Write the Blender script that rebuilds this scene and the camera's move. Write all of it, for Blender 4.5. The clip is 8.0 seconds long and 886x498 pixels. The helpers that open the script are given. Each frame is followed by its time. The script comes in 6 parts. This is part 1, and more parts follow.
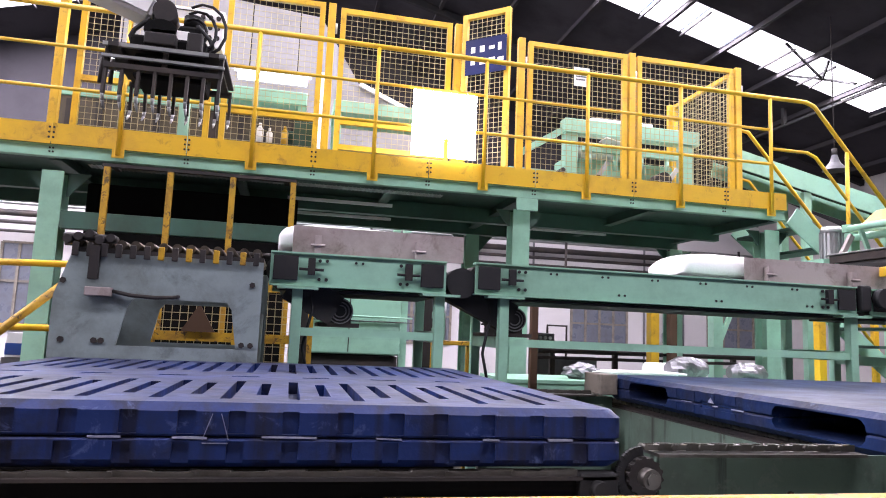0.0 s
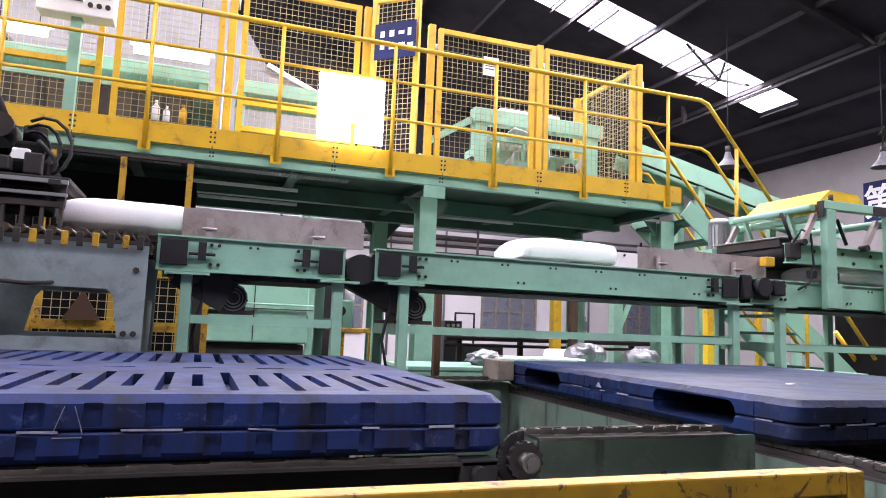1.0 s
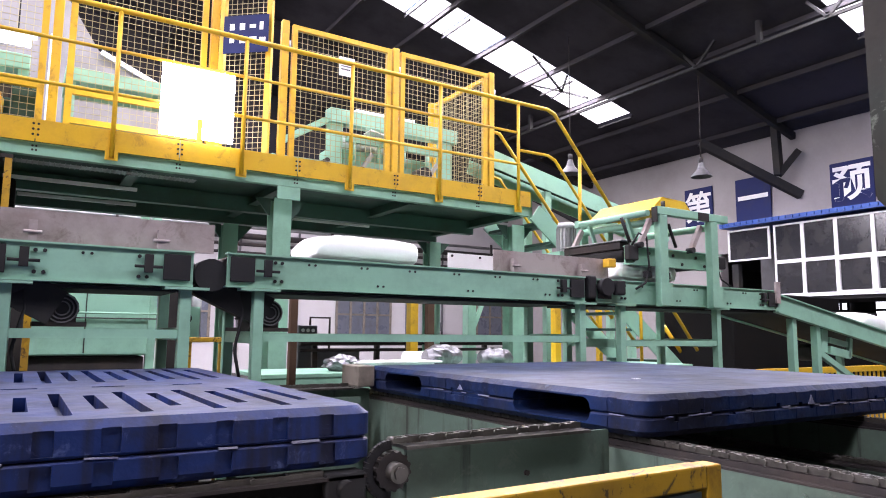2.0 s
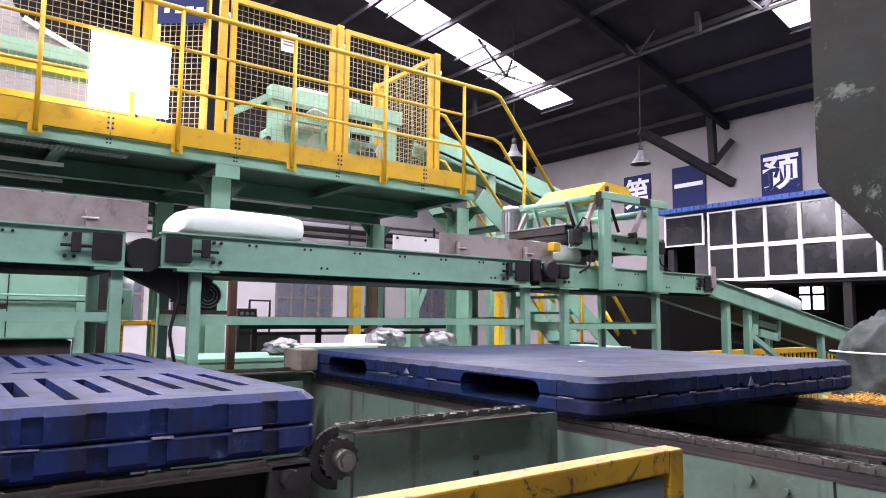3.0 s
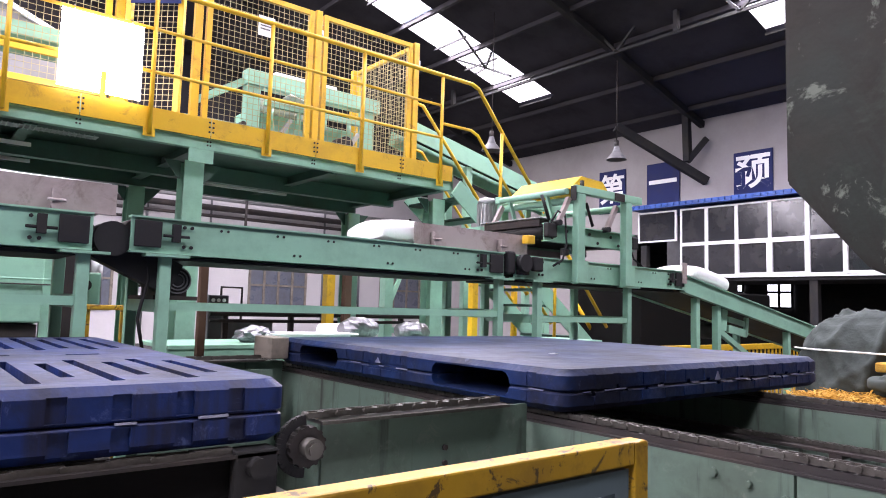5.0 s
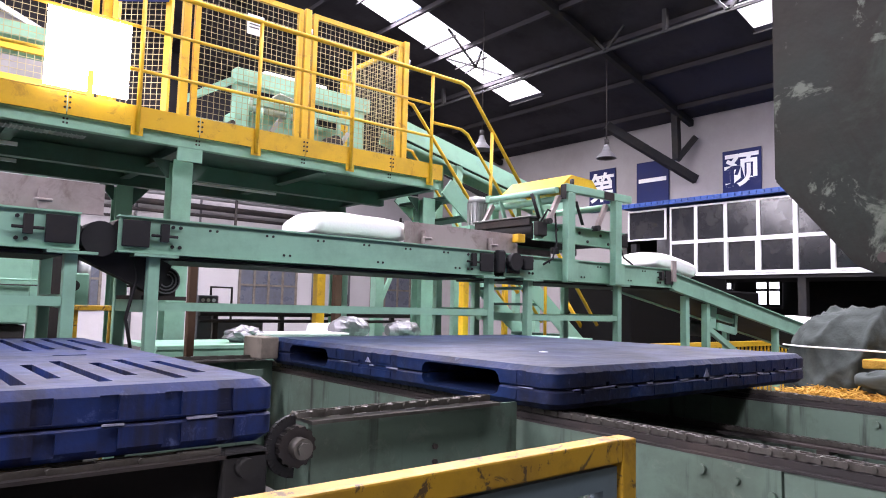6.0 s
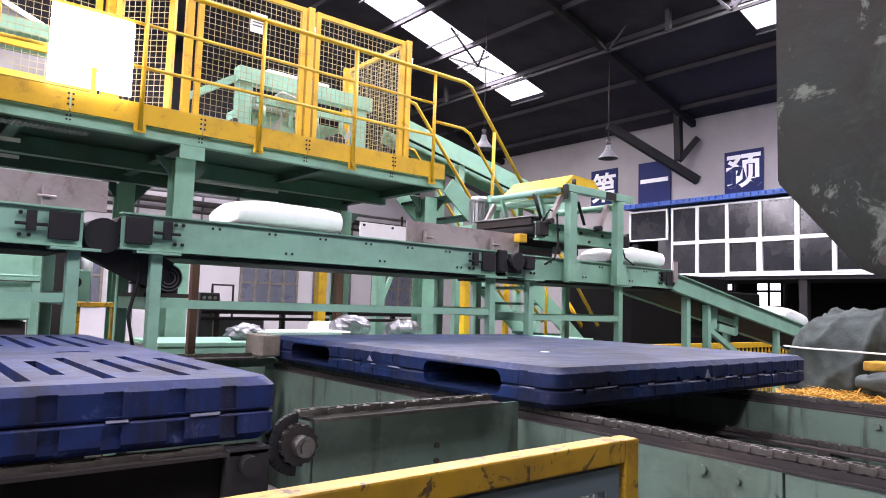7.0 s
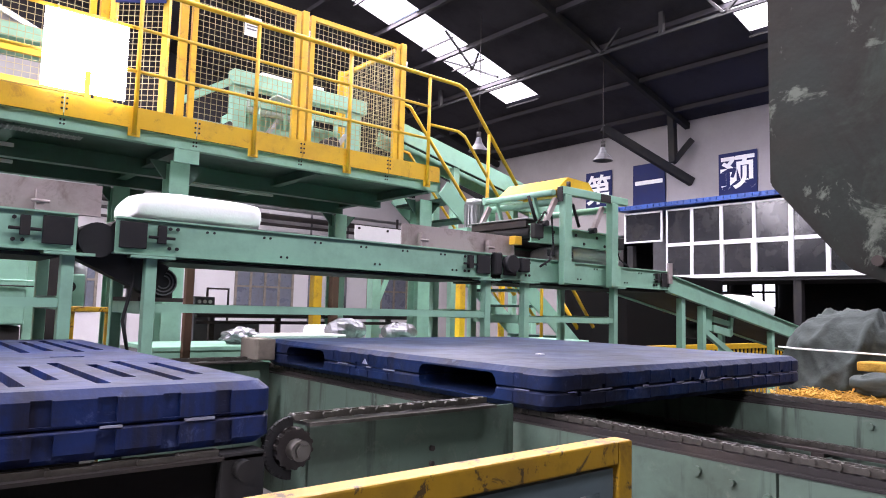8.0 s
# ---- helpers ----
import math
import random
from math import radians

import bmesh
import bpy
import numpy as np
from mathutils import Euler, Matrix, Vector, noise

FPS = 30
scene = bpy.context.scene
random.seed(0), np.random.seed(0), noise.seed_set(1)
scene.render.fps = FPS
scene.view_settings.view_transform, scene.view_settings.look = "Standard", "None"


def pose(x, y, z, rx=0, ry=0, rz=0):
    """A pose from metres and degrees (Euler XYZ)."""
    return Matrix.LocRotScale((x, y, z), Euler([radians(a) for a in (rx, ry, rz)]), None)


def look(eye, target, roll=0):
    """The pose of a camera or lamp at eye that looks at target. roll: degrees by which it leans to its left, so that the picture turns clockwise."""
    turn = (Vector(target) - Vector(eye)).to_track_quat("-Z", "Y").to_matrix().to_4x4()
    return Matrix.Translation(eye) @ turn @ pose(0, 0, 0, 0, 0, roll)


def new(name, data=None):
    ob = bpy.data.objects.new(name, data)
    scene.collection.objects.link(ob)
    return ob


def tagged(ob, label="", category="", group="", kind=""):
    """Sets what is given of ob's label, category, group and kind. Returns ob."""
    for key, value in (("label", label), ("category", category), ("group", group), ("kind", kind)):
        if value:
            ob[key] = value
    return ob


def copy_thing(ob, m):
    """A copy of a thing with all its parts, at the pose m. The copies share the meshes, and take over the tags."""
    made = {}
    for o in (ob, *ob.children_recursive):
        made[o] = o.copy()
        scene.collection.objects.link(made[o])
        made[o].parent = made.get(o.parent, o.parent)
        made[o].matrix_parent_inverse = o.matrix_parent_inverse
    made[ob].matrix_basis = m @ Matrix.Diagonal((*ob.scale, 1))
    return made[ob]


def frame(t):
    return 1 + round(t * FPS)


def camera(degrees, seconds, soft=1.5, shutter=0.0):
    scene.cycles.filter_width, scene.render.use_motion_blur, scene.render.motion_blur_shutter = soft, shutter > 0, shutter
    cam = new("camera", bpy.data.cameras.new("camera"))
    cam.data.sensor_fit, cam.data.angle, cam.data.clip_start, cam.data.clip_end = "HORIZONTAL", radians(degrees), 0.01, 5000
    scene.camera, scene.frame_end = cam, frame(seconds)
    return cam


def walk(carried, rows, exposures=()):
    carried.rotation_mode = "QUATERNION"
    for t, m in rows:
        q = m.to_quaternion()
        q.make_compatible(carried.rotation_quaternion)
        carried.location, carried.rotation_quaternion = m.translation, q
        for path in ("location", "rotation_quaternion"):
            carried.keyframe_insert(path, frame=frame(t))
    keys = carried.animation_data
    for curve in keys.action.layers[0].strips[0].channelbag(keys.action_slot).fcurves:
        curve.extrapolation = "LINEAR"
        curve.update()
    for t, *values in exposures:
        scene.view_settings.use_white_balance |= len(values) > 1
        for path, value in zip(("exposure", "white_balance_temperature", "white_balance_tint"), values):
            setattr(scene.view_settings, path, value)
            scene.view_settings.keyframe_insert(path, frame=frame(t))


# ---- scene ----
# camera and its walk
cam = camera(66.2, 8.0, soft=1.0)
PATH = [
    (0, (-0.094, -0.11, 1.23), (0.329, 1.829, 1.479), 2.4),
    (0.5, (-0.04, -0.103, 1.227), (0.513, 1.805, 1.459), 2.5),
    (1, (-0.008, -0.092, 1.227), (0.656, 1.781, 1.452), 2.2),
    (1.5, (0.001, -0.036, 1.229), (0.905, 1.732, 1.47), 1.8),
    (1.7, (-0.017, -0.043, 1.238), (0.957, 1.685, 1.489), 1.2),
    (3, (0.0, 0.027, 1.235), (1.192, 1.621, 1.431), 0.6),
    (3.5, (0.001, 0.032, 1.235), (1.237, 1.593, 1.424), 1.2),
    (4, (0.007, 0.03, 1.234), (1.242, 1.592, 1.422), 1.2),
    (4.5, (0.008, 0.03, 1.233), (1.247, 1.591, 1.406), 1.6),
    (6, (0.014, 0.028, 1.232), (1.285, 1.562, 1.401), 1.4),
    (6.5, (0.011, 0.029, 1.232), (1.281, 1.566, 1.391), 1.6),
    (7, (0.007, 0.028, 1.233), (1.276, 1.564, 1.399), 1.8),
    (7.5, (0.007, 0.026, 1.233), (1.283, 1.556, 1.407), 1.6),
    (8, (0.007, 0.023, 1.234), (1.286, 1.551, 1.408), 1.5),
]
walk(cam, [(t, look(e, g, r)) for t, e, g, r in PATH], exposures=((0, 0.64, 6350, 29), (8, 0.64, 6350, 29)))

# ---- world and light ----
world = bpy.data.worlds.new("world")
scene.world = world
world.use_nodes = True
wn = world.node_tree
sky = wn.nodes.new("ShaderNodeTexSky")
sky.sky_type, sky.sun_disc, sky.sun_elevation, sky.sun_rotation = "NISHITA", False, radians(50), radians(200)
wn.nodes["Background"].inputs["Strength"].default_value = 0.12
wn.links.new(sky.outputs["Color"], wn.nodes["Background"].inputs["Color"])
sun_data = bpy.data.lights.new("sun", "SUN")
sun_data.energy, sun_data.angle, sun_data.color = 1.0, radians(12), (1.0, 0.97, 0.92)
sun = new("sun", sun_data)
sun.matrix_world = look((0, -30, 40), (0, 0, 0))

# roof: falls towards +x from a ridge
WALL_X, EAVE, SLOPE, RIDGE_X = 15.3, 6.06, 0.264, -1.5
BACK_Y, FRONT_Y, LEFT_X = 20.0, -9.0, -18.3


def roof_z(x):
    return EAVE + SLOPE * (WALL_X - x) if x >= RIDGE_X else EAVE + SLOPE * (WALL_X - RIDGE_X) - SLOPE * (RIDGE_X - x)


def area_light(name, m, sx, sy, power, color=(1, 1, 1)):
    d = bpy.data.lights.new(name, "AREA")
    d.shape, d.size, d.size_y, d.energy, d.color = "RECTANGLE", sx, sy, power, color
    ob = new(name, d)
    ob.matrix_world = m
    return ob


# The 16.8 strip, west slope only, is unseen and added to brighten the back.
SKYLIGHTS = {1: [(-2.0, -0.7), (4.75, 6.08), (11.55, 12.7)], -1: [(-2.0, -0.7), (4.75, 6.08), (11.55, 12.7), (16.8, 18.1)]}
SKY_X0, SKY_X1 = 0.0, 12.8
SKY_POWER = {-2.0: 850, 4.75: 1300, 11.55: 1400, 16.8: 1400}  # front strip turned down so the foreground stays darker
for side in (1, -1):
    cx = (SKY_X0 + SKY_X1) / 2
    for y0, y1 in SKYLIGHTS[side]:
        xx = cx if side > 0 else 2 * RIDGE_X - cx
        area_light("skylight_lamp", pose(xx, (y0 + y1) / 2, roof_z(xx) - 0.06, 0, side * math.degrees(math.atan(SLOPE)), 0),
                   SKY_X1 - SKY_X0 - 0.1, y1 - y0 - 0.08, SKY_POWER[y0], (0.97, 0.985, 1.0))


# ---- materials ----
def nodes_of(name):
    m = bpy.data.materials.new(name)
    m.use_nodes = True
    n = m.node_tree.nodes
    return m, n, m.node_tree.links, n["Principled BSDF"]


def paint(name, color, rough=0.45, metal=0.0, dirt=(0.05, 0.045, 0.035), amount=0.35, scale=2.5, bump=0.05, fine=60.0, spread=0.12):
    """A painted or plain surface: two scales of colour variation, worn dirt patches, fine relief."""
    m, n, l, b = nodes_of(name)
    tc = n.new("ShaderNodeTexCoord")
    geo = n.new("ShaderNodeNewGeometry")
    n1, n2 = n.new("ShaderNodeTexNoise"), n.new("ShaderNodeTexNoise")
    n1.inputs["Scale"].default_value, n1.inputs["Detail"].default_value, n1.inputs["Roughness"].default_value = scale, 6, 0.65
    n2.inputs["Scale"].default_value, n2.inputs["Detail"].default_value = fine, 4
    l.new(geo.outputs["Position"], n1.inputs["Vector"])
    l.new(geo.outputs["Position"], n2.inputs["Vector"])
    info = n.new("ShaderNodeObjectInfo")
    hsv = n.new("ShaderNodeHueSaturation")
    hsv.inputs["Color"].default_value = (*color, 1)
    mr = n.new("ShaderNodeMapRange")
    mr.inputs["To Min"].default_value, mr.inputs["To Max"].default_value = 1 - spread, 1 + spread
    mix0 = n.new("ShaderNodeMath")
    mix0.operation = "MULTIPLY_ADD"
    mix0.inputs[1].default_value, mix0.inputs[2].default_value = 0.35, 0.32
    l.new(info.outputs["Random"], mix0.inputs[0])
    add = n.new("ShaderNodeMath")
    add.operation = "MULTIPLY_ADD"
    add.inputs[1].default_value = 0.35
    l.new(n2.outputs["Fac"], add.inputs[0])
    l.new(mix0.outputs[0], add.inputs[2])
    l.new(add.outputs[0], mr.inputs["Value"])
    l.new(mr.outputs[0], hsv.inputs["Value"])
    ramp = n.new("ShaderNodeValToRGB")
    ramp.color_ramp.elements[0].position, ramp.color_ramp.elements[1].position = 0.46, 0.64
    l.new(n1.outputs["Fac"], ramp.inputs["Fac"])
    fac = n.new("ShaderNodeMath")
    fac.operation = "MULTIPLY"
    fac.inputs[1].default_value = amount
    l.new(ramp.outputs["Color"], fac.inputs[0])
    mix = n.new("ShaderNodeMixRGB")
    mix.inputs["Color2"].default_value = (*dirt, 1)
    l.new(fac.outputs[0], mix.inputs["Fac"])
    l.new(hsv.outputs["Color"], mix.inputs["Color1"])
    l.new(mix.outputs["Color"], b.inputs["Base Color"])
    rr = n.new("ShaderNodeMapRange")
    rr.inputs["To Min"].default_value, rr.inputs["To Max"].default_value = max(0.05, rough - 0.12), min(1, rough + 0.2)
    l.new(n1.outputs["Fac"], rr.inputs["Value"])
    l.new(rr.outputs[0], b.inputs["Roughness"])
    b.inputs["Metallic"].default_value = metal
    if bump:
        bp = n.new("ShaderNodeBump")
        bp.inputs["Strength"].default_value, bp.inputs["Distance"].default_value = bump, 0.01
        l.new(n2.outputs["Fac"], bp.inputs["Height"])
        l.new(bp.outputs["Normal"], b.inputs["Normal"])
    return m


def glow(name, color, strength):
    m, n, l, b = nodes_of(name)
    b.inputs["Base Color"].default_value = (*color, 1)
    b.inputs["Emission Color"].default_value = (*color, 1)
    b.inputs["Emission Strength"].default_value = strength
    return m


MINT = paint("mint_paint", (0.235, 0.455, 0.335), 0.42, amount=0.22, scale=3.0)
MINT_WORN = paint("worn_mint_paint", (0.102, 0.153, 0.12), 0.45, amount=0.4, scale=2.6, dirt=(0.035, 0.028, 0.02))
# Dark green, lowered further to carry the shade under the deck.
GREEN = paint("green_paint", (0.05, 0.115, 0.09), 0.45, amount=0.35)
YELLOW = paint("yellow_paint", (0.66, 0.39, 0.008), 0.42, amount=0.25, scale=4.0, dirt=(0.32, 0.16, 0.03))
YELLOW_WORN = paint("chipped_yellow_paint", (0.44, 0.25, 0.01), 0.45, amount=0.35, scale=7.0, dirt=(0.10, 0.05, 0.02))
DARK = paint("dark_steel", (0.030, 0.027, 0.027), 0.55, 0.15, amount=0.5, dirt=(0.08, 0.06, 0.05))
BLACK = paint("black_rubber", (0.02, 0.02, 0.022), 0.6, amount=0.3)
RUST = paint("rusty_grey_steel", (0.34, 0.29, 0.285), 0.6, 0.15, amount=0.5, dirt=(0.13, 0.09, 0.075), scale=3)
RUSTY = paint("rust_brown_paint", (0.07, 0.04, 0.025), 0.65, amount=0.6, dirt=(0.06, 0.03, 0.02), scale=6)
STEEL = paint("grey_steel", (0.36, 0.37, 0.37), 0.38, 0.7, amount=0.3)
GREYPLATE = paint("blue_grey_paint", (0.20, 0.25, 0.255), 0.5, amount=0.4, scale=3.5)
CHUTE = paint("dull_chute_steel", (0.014, 0.018, 0.014), 0.5, 0.1, amount=0.6, dirt=(0.022, 0.016, 0.011), scale=1.6, bump=0.25, fine=14)
WHITE = paint("white_paint", (0.80, 0.80, 0.80), 0.45, amount=0.12, dirt=(0.4, 0.38, 0.35))
FRAMEWHITE = paint("white_frame_paint", (0.68, 0.68, 0.69), 0.4, amount=0.3, dirt=(0.3, 0.3, 0.3))
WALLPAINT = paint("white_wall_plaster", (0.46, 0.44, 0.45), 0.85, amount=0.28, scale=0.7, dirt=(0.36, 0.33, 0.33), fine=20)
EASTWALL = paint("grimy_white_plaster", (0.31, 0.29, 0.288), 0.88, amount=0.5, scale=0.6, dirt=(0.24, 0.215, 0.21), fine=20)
# Unseen walls are coloured dark to lessen the light they bounce back.
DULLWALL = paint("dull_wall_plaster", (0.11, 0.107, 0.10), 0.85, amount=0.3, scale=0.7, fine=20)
ROOF = paint("dark_roof_sheet", (0.046, 0.043, 0.050), 0.8, amount=0.6, scale=0.6, dirt=(0.02, 0.019, 0.022), fine=8)
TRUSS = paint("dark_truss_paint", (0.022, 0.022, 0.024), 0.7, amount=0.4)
CONCRETE = paint("concrete_floor", (0.055, 0.055, 0.05), 0.7, amount=0.5, scale=0.8, dirt=(0.05, 0.047, 0.04), fine=30)
BLUE = paint("blue_plastic", (0.008, 0.023, 0.108), 0.45, amount=0.85, scale=5, dirt=(0.014, 0.016, 0.034), bump=0.35, fine=20)


def dust_and_sheen(m, color, most, scale):
    """Patches on faces that look up: settled dust, with sky sheen put into the colour."""
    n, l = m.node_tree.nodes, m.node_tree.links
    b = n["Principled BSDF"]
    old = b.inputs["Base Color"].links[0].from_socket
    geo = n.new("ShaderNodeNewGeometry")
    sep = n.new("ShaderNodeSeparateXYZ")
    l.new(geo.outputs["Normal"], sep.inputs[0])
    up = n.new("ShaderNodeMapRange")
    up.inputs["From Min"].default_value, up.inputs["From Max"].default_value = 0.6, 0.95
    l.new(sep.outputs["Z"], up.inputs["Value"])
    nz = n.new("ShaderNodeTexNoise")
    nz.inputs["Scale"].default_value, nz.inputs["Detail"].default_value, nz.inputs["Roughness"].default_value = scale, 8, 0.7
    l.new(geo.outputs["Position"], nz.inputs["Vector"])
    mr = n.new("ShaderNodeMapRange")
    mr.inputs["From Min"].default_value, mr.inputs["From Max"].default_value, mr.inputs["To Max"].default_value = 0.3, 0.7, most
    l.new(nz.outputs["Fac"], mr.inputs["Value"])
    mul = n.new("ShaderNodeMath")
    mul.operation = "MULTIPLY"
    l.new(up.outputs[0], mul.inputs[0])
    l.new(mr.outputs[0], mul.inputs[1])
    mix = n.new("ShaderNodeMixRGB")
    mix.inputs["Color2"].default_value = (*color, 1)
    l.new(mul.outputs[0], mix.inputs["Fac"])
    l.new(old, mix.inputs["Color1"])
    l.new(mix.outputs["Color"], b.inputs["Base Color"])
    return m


def scuffs(m, color, amount, scale, lo=0.60, hi=0.68):
    """Pale scraped patches with ragged edges."""
    n, l = m.node_tree.nodes, m.node_tree.links
    b = n["Principled BSDF"]
    old = b.inputs["Base Color"].links[0].from_socket
    geo = n.new("ShaderNodeNewGeometry")
    nz = n.new("ShaderNodeTexNoise")
    nz.inputs["Scale"].default_value, nz.inputs["Detail"].default_value, nz.inputs["Roughness"].default_value, nz.inputs["Distortion"].default_value = scale, 10, 0.72, 0.6
    l.new(geo.outputs["Position"], nz.inputs["Vector"])
    mr = n.new("ShaderNodeMapRange")
    mr.inputs["From Min"].default_value, mr.inputs["From Max"].default_value, mr.inputs["To Max"].default_value = lo, hi, amount
    l.new(nz.outputs["Fac"], mr.inputs["Value"])
    mix = n.new("ShaderNodeMixRGB")
    mix.inputs["Color2"].default_value = (*color, 1)
    l.new(mr.outputs[0], mix.inputs["Fac"])
    l.new(old, mix.inputs["Color1"])
    l.new(mix.outputs["Color"], b.inputs["Base Color"])
    return m


def drips(m, color, amount, scale, lo, hi):
    """Thin dark runs of oil down upright faces."""
    n, l = m.node_tree.nodes, m.node_tree.links
    b = n["Principled BSDF"]
    old = b.inputs["Base Color"].links[0].from_socket
    geo = n.new("ShaderNodeNewGeometry")
    mp = n.new("ShaderNodeMapping")
    mp.inputs["Scale"].default_value = (scale, scale, scale * 0.07)
    l.new(geo.outputs["Position"], mp.inputs["Vector"])
    nz = n.new("ShaderNodeTexNoise")
    nz.inputs["Scale"].default_value, nz.inputs["Detail"].default_value, nz.inputs["Roughness"].default_value = 1.0, 6, 0.6
    l.new(mp.outputs["Vector"], nz.inputs["Vector"])
    mr = n.new("ShaderNodeMapRange")
    mr.inputs["From Min"].default_value, mr.inputs["From Max"].default_value, mr.inputs["To Max"].default_value = lo, hi, amount
    l.new(nz.outputs["Fac"], mr.inputs["Value"])
    mix = n.new("ShaderNodeMixRGB")
    mix.inputs["Color2"].default_value = (*color, 1)
    l.new(mr.outputs[0], mix.inputs["Fac"])
    l.new(old, mix.inputs["Color1"])
    l.new(mix.outputs["Color"], b.inputs["Base Color"])
    return m


drips(BLUE, (0.011, 0.010, 0.017), 0.7, 11.0, 0.48, 0.60)
dust_and_sheen(BLUE, (0.045, 0.052, 0.092), 0.9, 6.0)
scuffs(BLUE, (0.012, 0.012, 0.02), 0.7, 5.0, 0.54, 0.66)
scuffs(BLUE, (0.10, 0.14, 0.30), 0.55, 14.0, 0.58, 0.68)
scuffs(CHUTE, (0.012, 0.009, 0.007), 0.8, 1.3, 0.48, 0.58)
scuffs(CHUTE, (0.13, 0.15, 0.12), 0.8, 5.5, 0.57, 0.63)
scuffs(CHUTE, (0.028, 0.042, 0.031), 0.6, 3.0, 0.55, 0.66)
scuffs(MINT_WORN, (0.03, 0.025, 0.018), 0.55, 3.0, 0.54, 0.70)
drips(MINT_WORN, (0.018, 0.014, 0.010), 0.75, 16.0, 0.58, 0.68)
scuffs(MINT_WORN, (0.18, 0.21, 0.175), 0.4, 14.0, 0.58, 0.66)
scuffs(YELLOW_WORN, (0.05, 0.03, 0.02), 0.9, 20.0, 0.56, 0.60)
scuffs(YELLOW_WORN, (0.16, 0.08, 0.012), 0.7, 6.0, 0.52, 0.64)
scuffs(YELLOW, (0.26, 0.13, 0.02), 0.55, 8.0, 0.56, 0.66)
scuffs(GREYPLATE, (0.045, 0.05, 0.05), 0.7, 3.0, 0.52, 0.68)
scuffs(GREYPLATE, (0.26, 0.30, 0.31), 0.4, 12.0, 0.60, 0.68)
scuffs(RUST, (0.09, 0.055, 0.04), 0.6, 6.0, 0.55, 0.70)
BLUE_CLEAN = dust_and_sheen(scuffs(paint("worn_blue_plastic", (0.007, 0.021, 0.08), 0.42, amount=0.6, scale=4, dirt=(0.014, 0.016, 0.036), bump=0.9, fine=9), (0.08, 0.10, 0.22), 0.5, 9.0, 0.58, 0.68), (0.020, 0.027, 0.052), 0.85, 5.0)
scuffs(BLUE_CLEAN, (0.010, 0.010, 0.017), 0.75, 4.0, 0.46, 0.62)
scuffs(BLUE_CLEAN, (0.09, 0.11, 0.20), 0.4, 22.0, 0.60, 0.68)
BLUE_ROOF = paint("blue_sheet", (0.015, 0.07, 0.30), 0.4, amount=0.3)
NAVY = paint("navy_banner", (0.014, 0.021, 0.09), 0.6, amount=0.2)
BAG = paint("white_woven_plastic", (0.88, 0.88, 0.88), 0.4, amount=0.06, dirt=(0.55, 0.55, 0.58), scale=6, bump=0.05, fine=90)
GLASS_DARK = paint("dark_window_glass", (0.010, 0.011, 0.014), 0.05, amount=0.2, bump=0)
GLASS_DARK.node_tree.nodes["Principled BSDF"].inputs["Specular IOR Level"].default_value = 0.5
GLASS_GREY = paint("dusty_window_glass", (0.10, 0.11, 0.14), 0.25, amount=0.4, bump=0)
TARP = paint("grey_green_tarpaulin", (0.060, 0.072, 0.068), 0.8, amount=0.6, scale=4, dirt=(0.026, 0.032, 0.03), bump=0.5, fine=24)
STRAW = paint("straw", (0.46, 0.26, 0.045), 0.7, amount=0.6, scale=18, dirt=(0.2, 0.10, 0.02), bump=0.6, fine=50)
WOOD = paint("weathered_wood", (0.17, 0.145, 0.118), 0.75, amount=0.5, scale=8)
FILM = paint("silver_film", (0.22, 0.22, 0.235), 0.34, 0.85, amount=0.3, scale=9, bump=0.8, fine=14)
# Near-black; shade on the housing, dark machine and pallet plate is put in.
DEEP_BLACK = paint("deep_black_paint", (0.006, 0.006, 0.006), 0.8, amount=0.3, dirt=(0.012, 0.01, 0.01))
CABINET = paint("grey_cabinet_paint", (0.12, 0.12, 0.13), 0.5, amount=0.35)
TIE = paint("dull_tie_steel", (0.032, 0.032, 0.034), 0.6, 0.3, amount=0.4)
SKYGLOW = glow("skylight_sheet", (0.97, 0.985, 1.0), 1.6)
TUBE = glow("fluorescent_tube", (0.95, 1.0, 0.98), 14.0)
DAYGLOW = glow("daylight_pane", (0.9, 0.96, 1.0), 1.6)


# gloss turned down on these so skylight sheen does not lift their darks
for m_, level in ((DEEP_BLACK, 0.08), (BLACK, 0.2), (TRUSS, 0.15), (CABINET, 0.3), (ROOF, 0.08), (BLUE, 0.2), (BLUE_CLEAN, 0.2), (CHUTE, 0.2), (TARP, 0.08),
                  (CONCRETE, 0.15), (RUSTY, 0.2), (TIE, 0.2), (NAVY, 0.2), (MINT_WORN, 0.3), (GREEN, 0.3), (STRAW, 0.1), (DARK, 0.25)):
    m_.node_tree.nodes["Principled BSDF"].inputs["Specular IOR Level"].default_value = level


# ---- helpers for meshes ----
def bm_new():
    return bmesh.new()


def box(bm, x0, x1, y0, y1, z0, z1, bev=0.0):
    vs = [bm.verts.new(c) for c in ((x0, y0, z0), (x1, y0, z0), (x1, y1, z0), (x0, y1, z0), (x0, y0, z1), (x1, y0, z1), (x1, y1, z1), (x0, y1, z1))]
    fs = [bm.faces.new([vs[i] for i in f]) for f in ((3, 2, 1, 0), (4, 5, 6, 7), (0, 1, 5, 4), (1, 2, 6, 5), (2, 3, 7, 6), (3, 0, 4, 7))]
    if bev:
        es = list({e for f in fs for e in f.edges})
        bmesh.ops.bevel(bm, geom=es, offset=bev, segments=2, affect="EDGES", profile=0.5)
    return bm


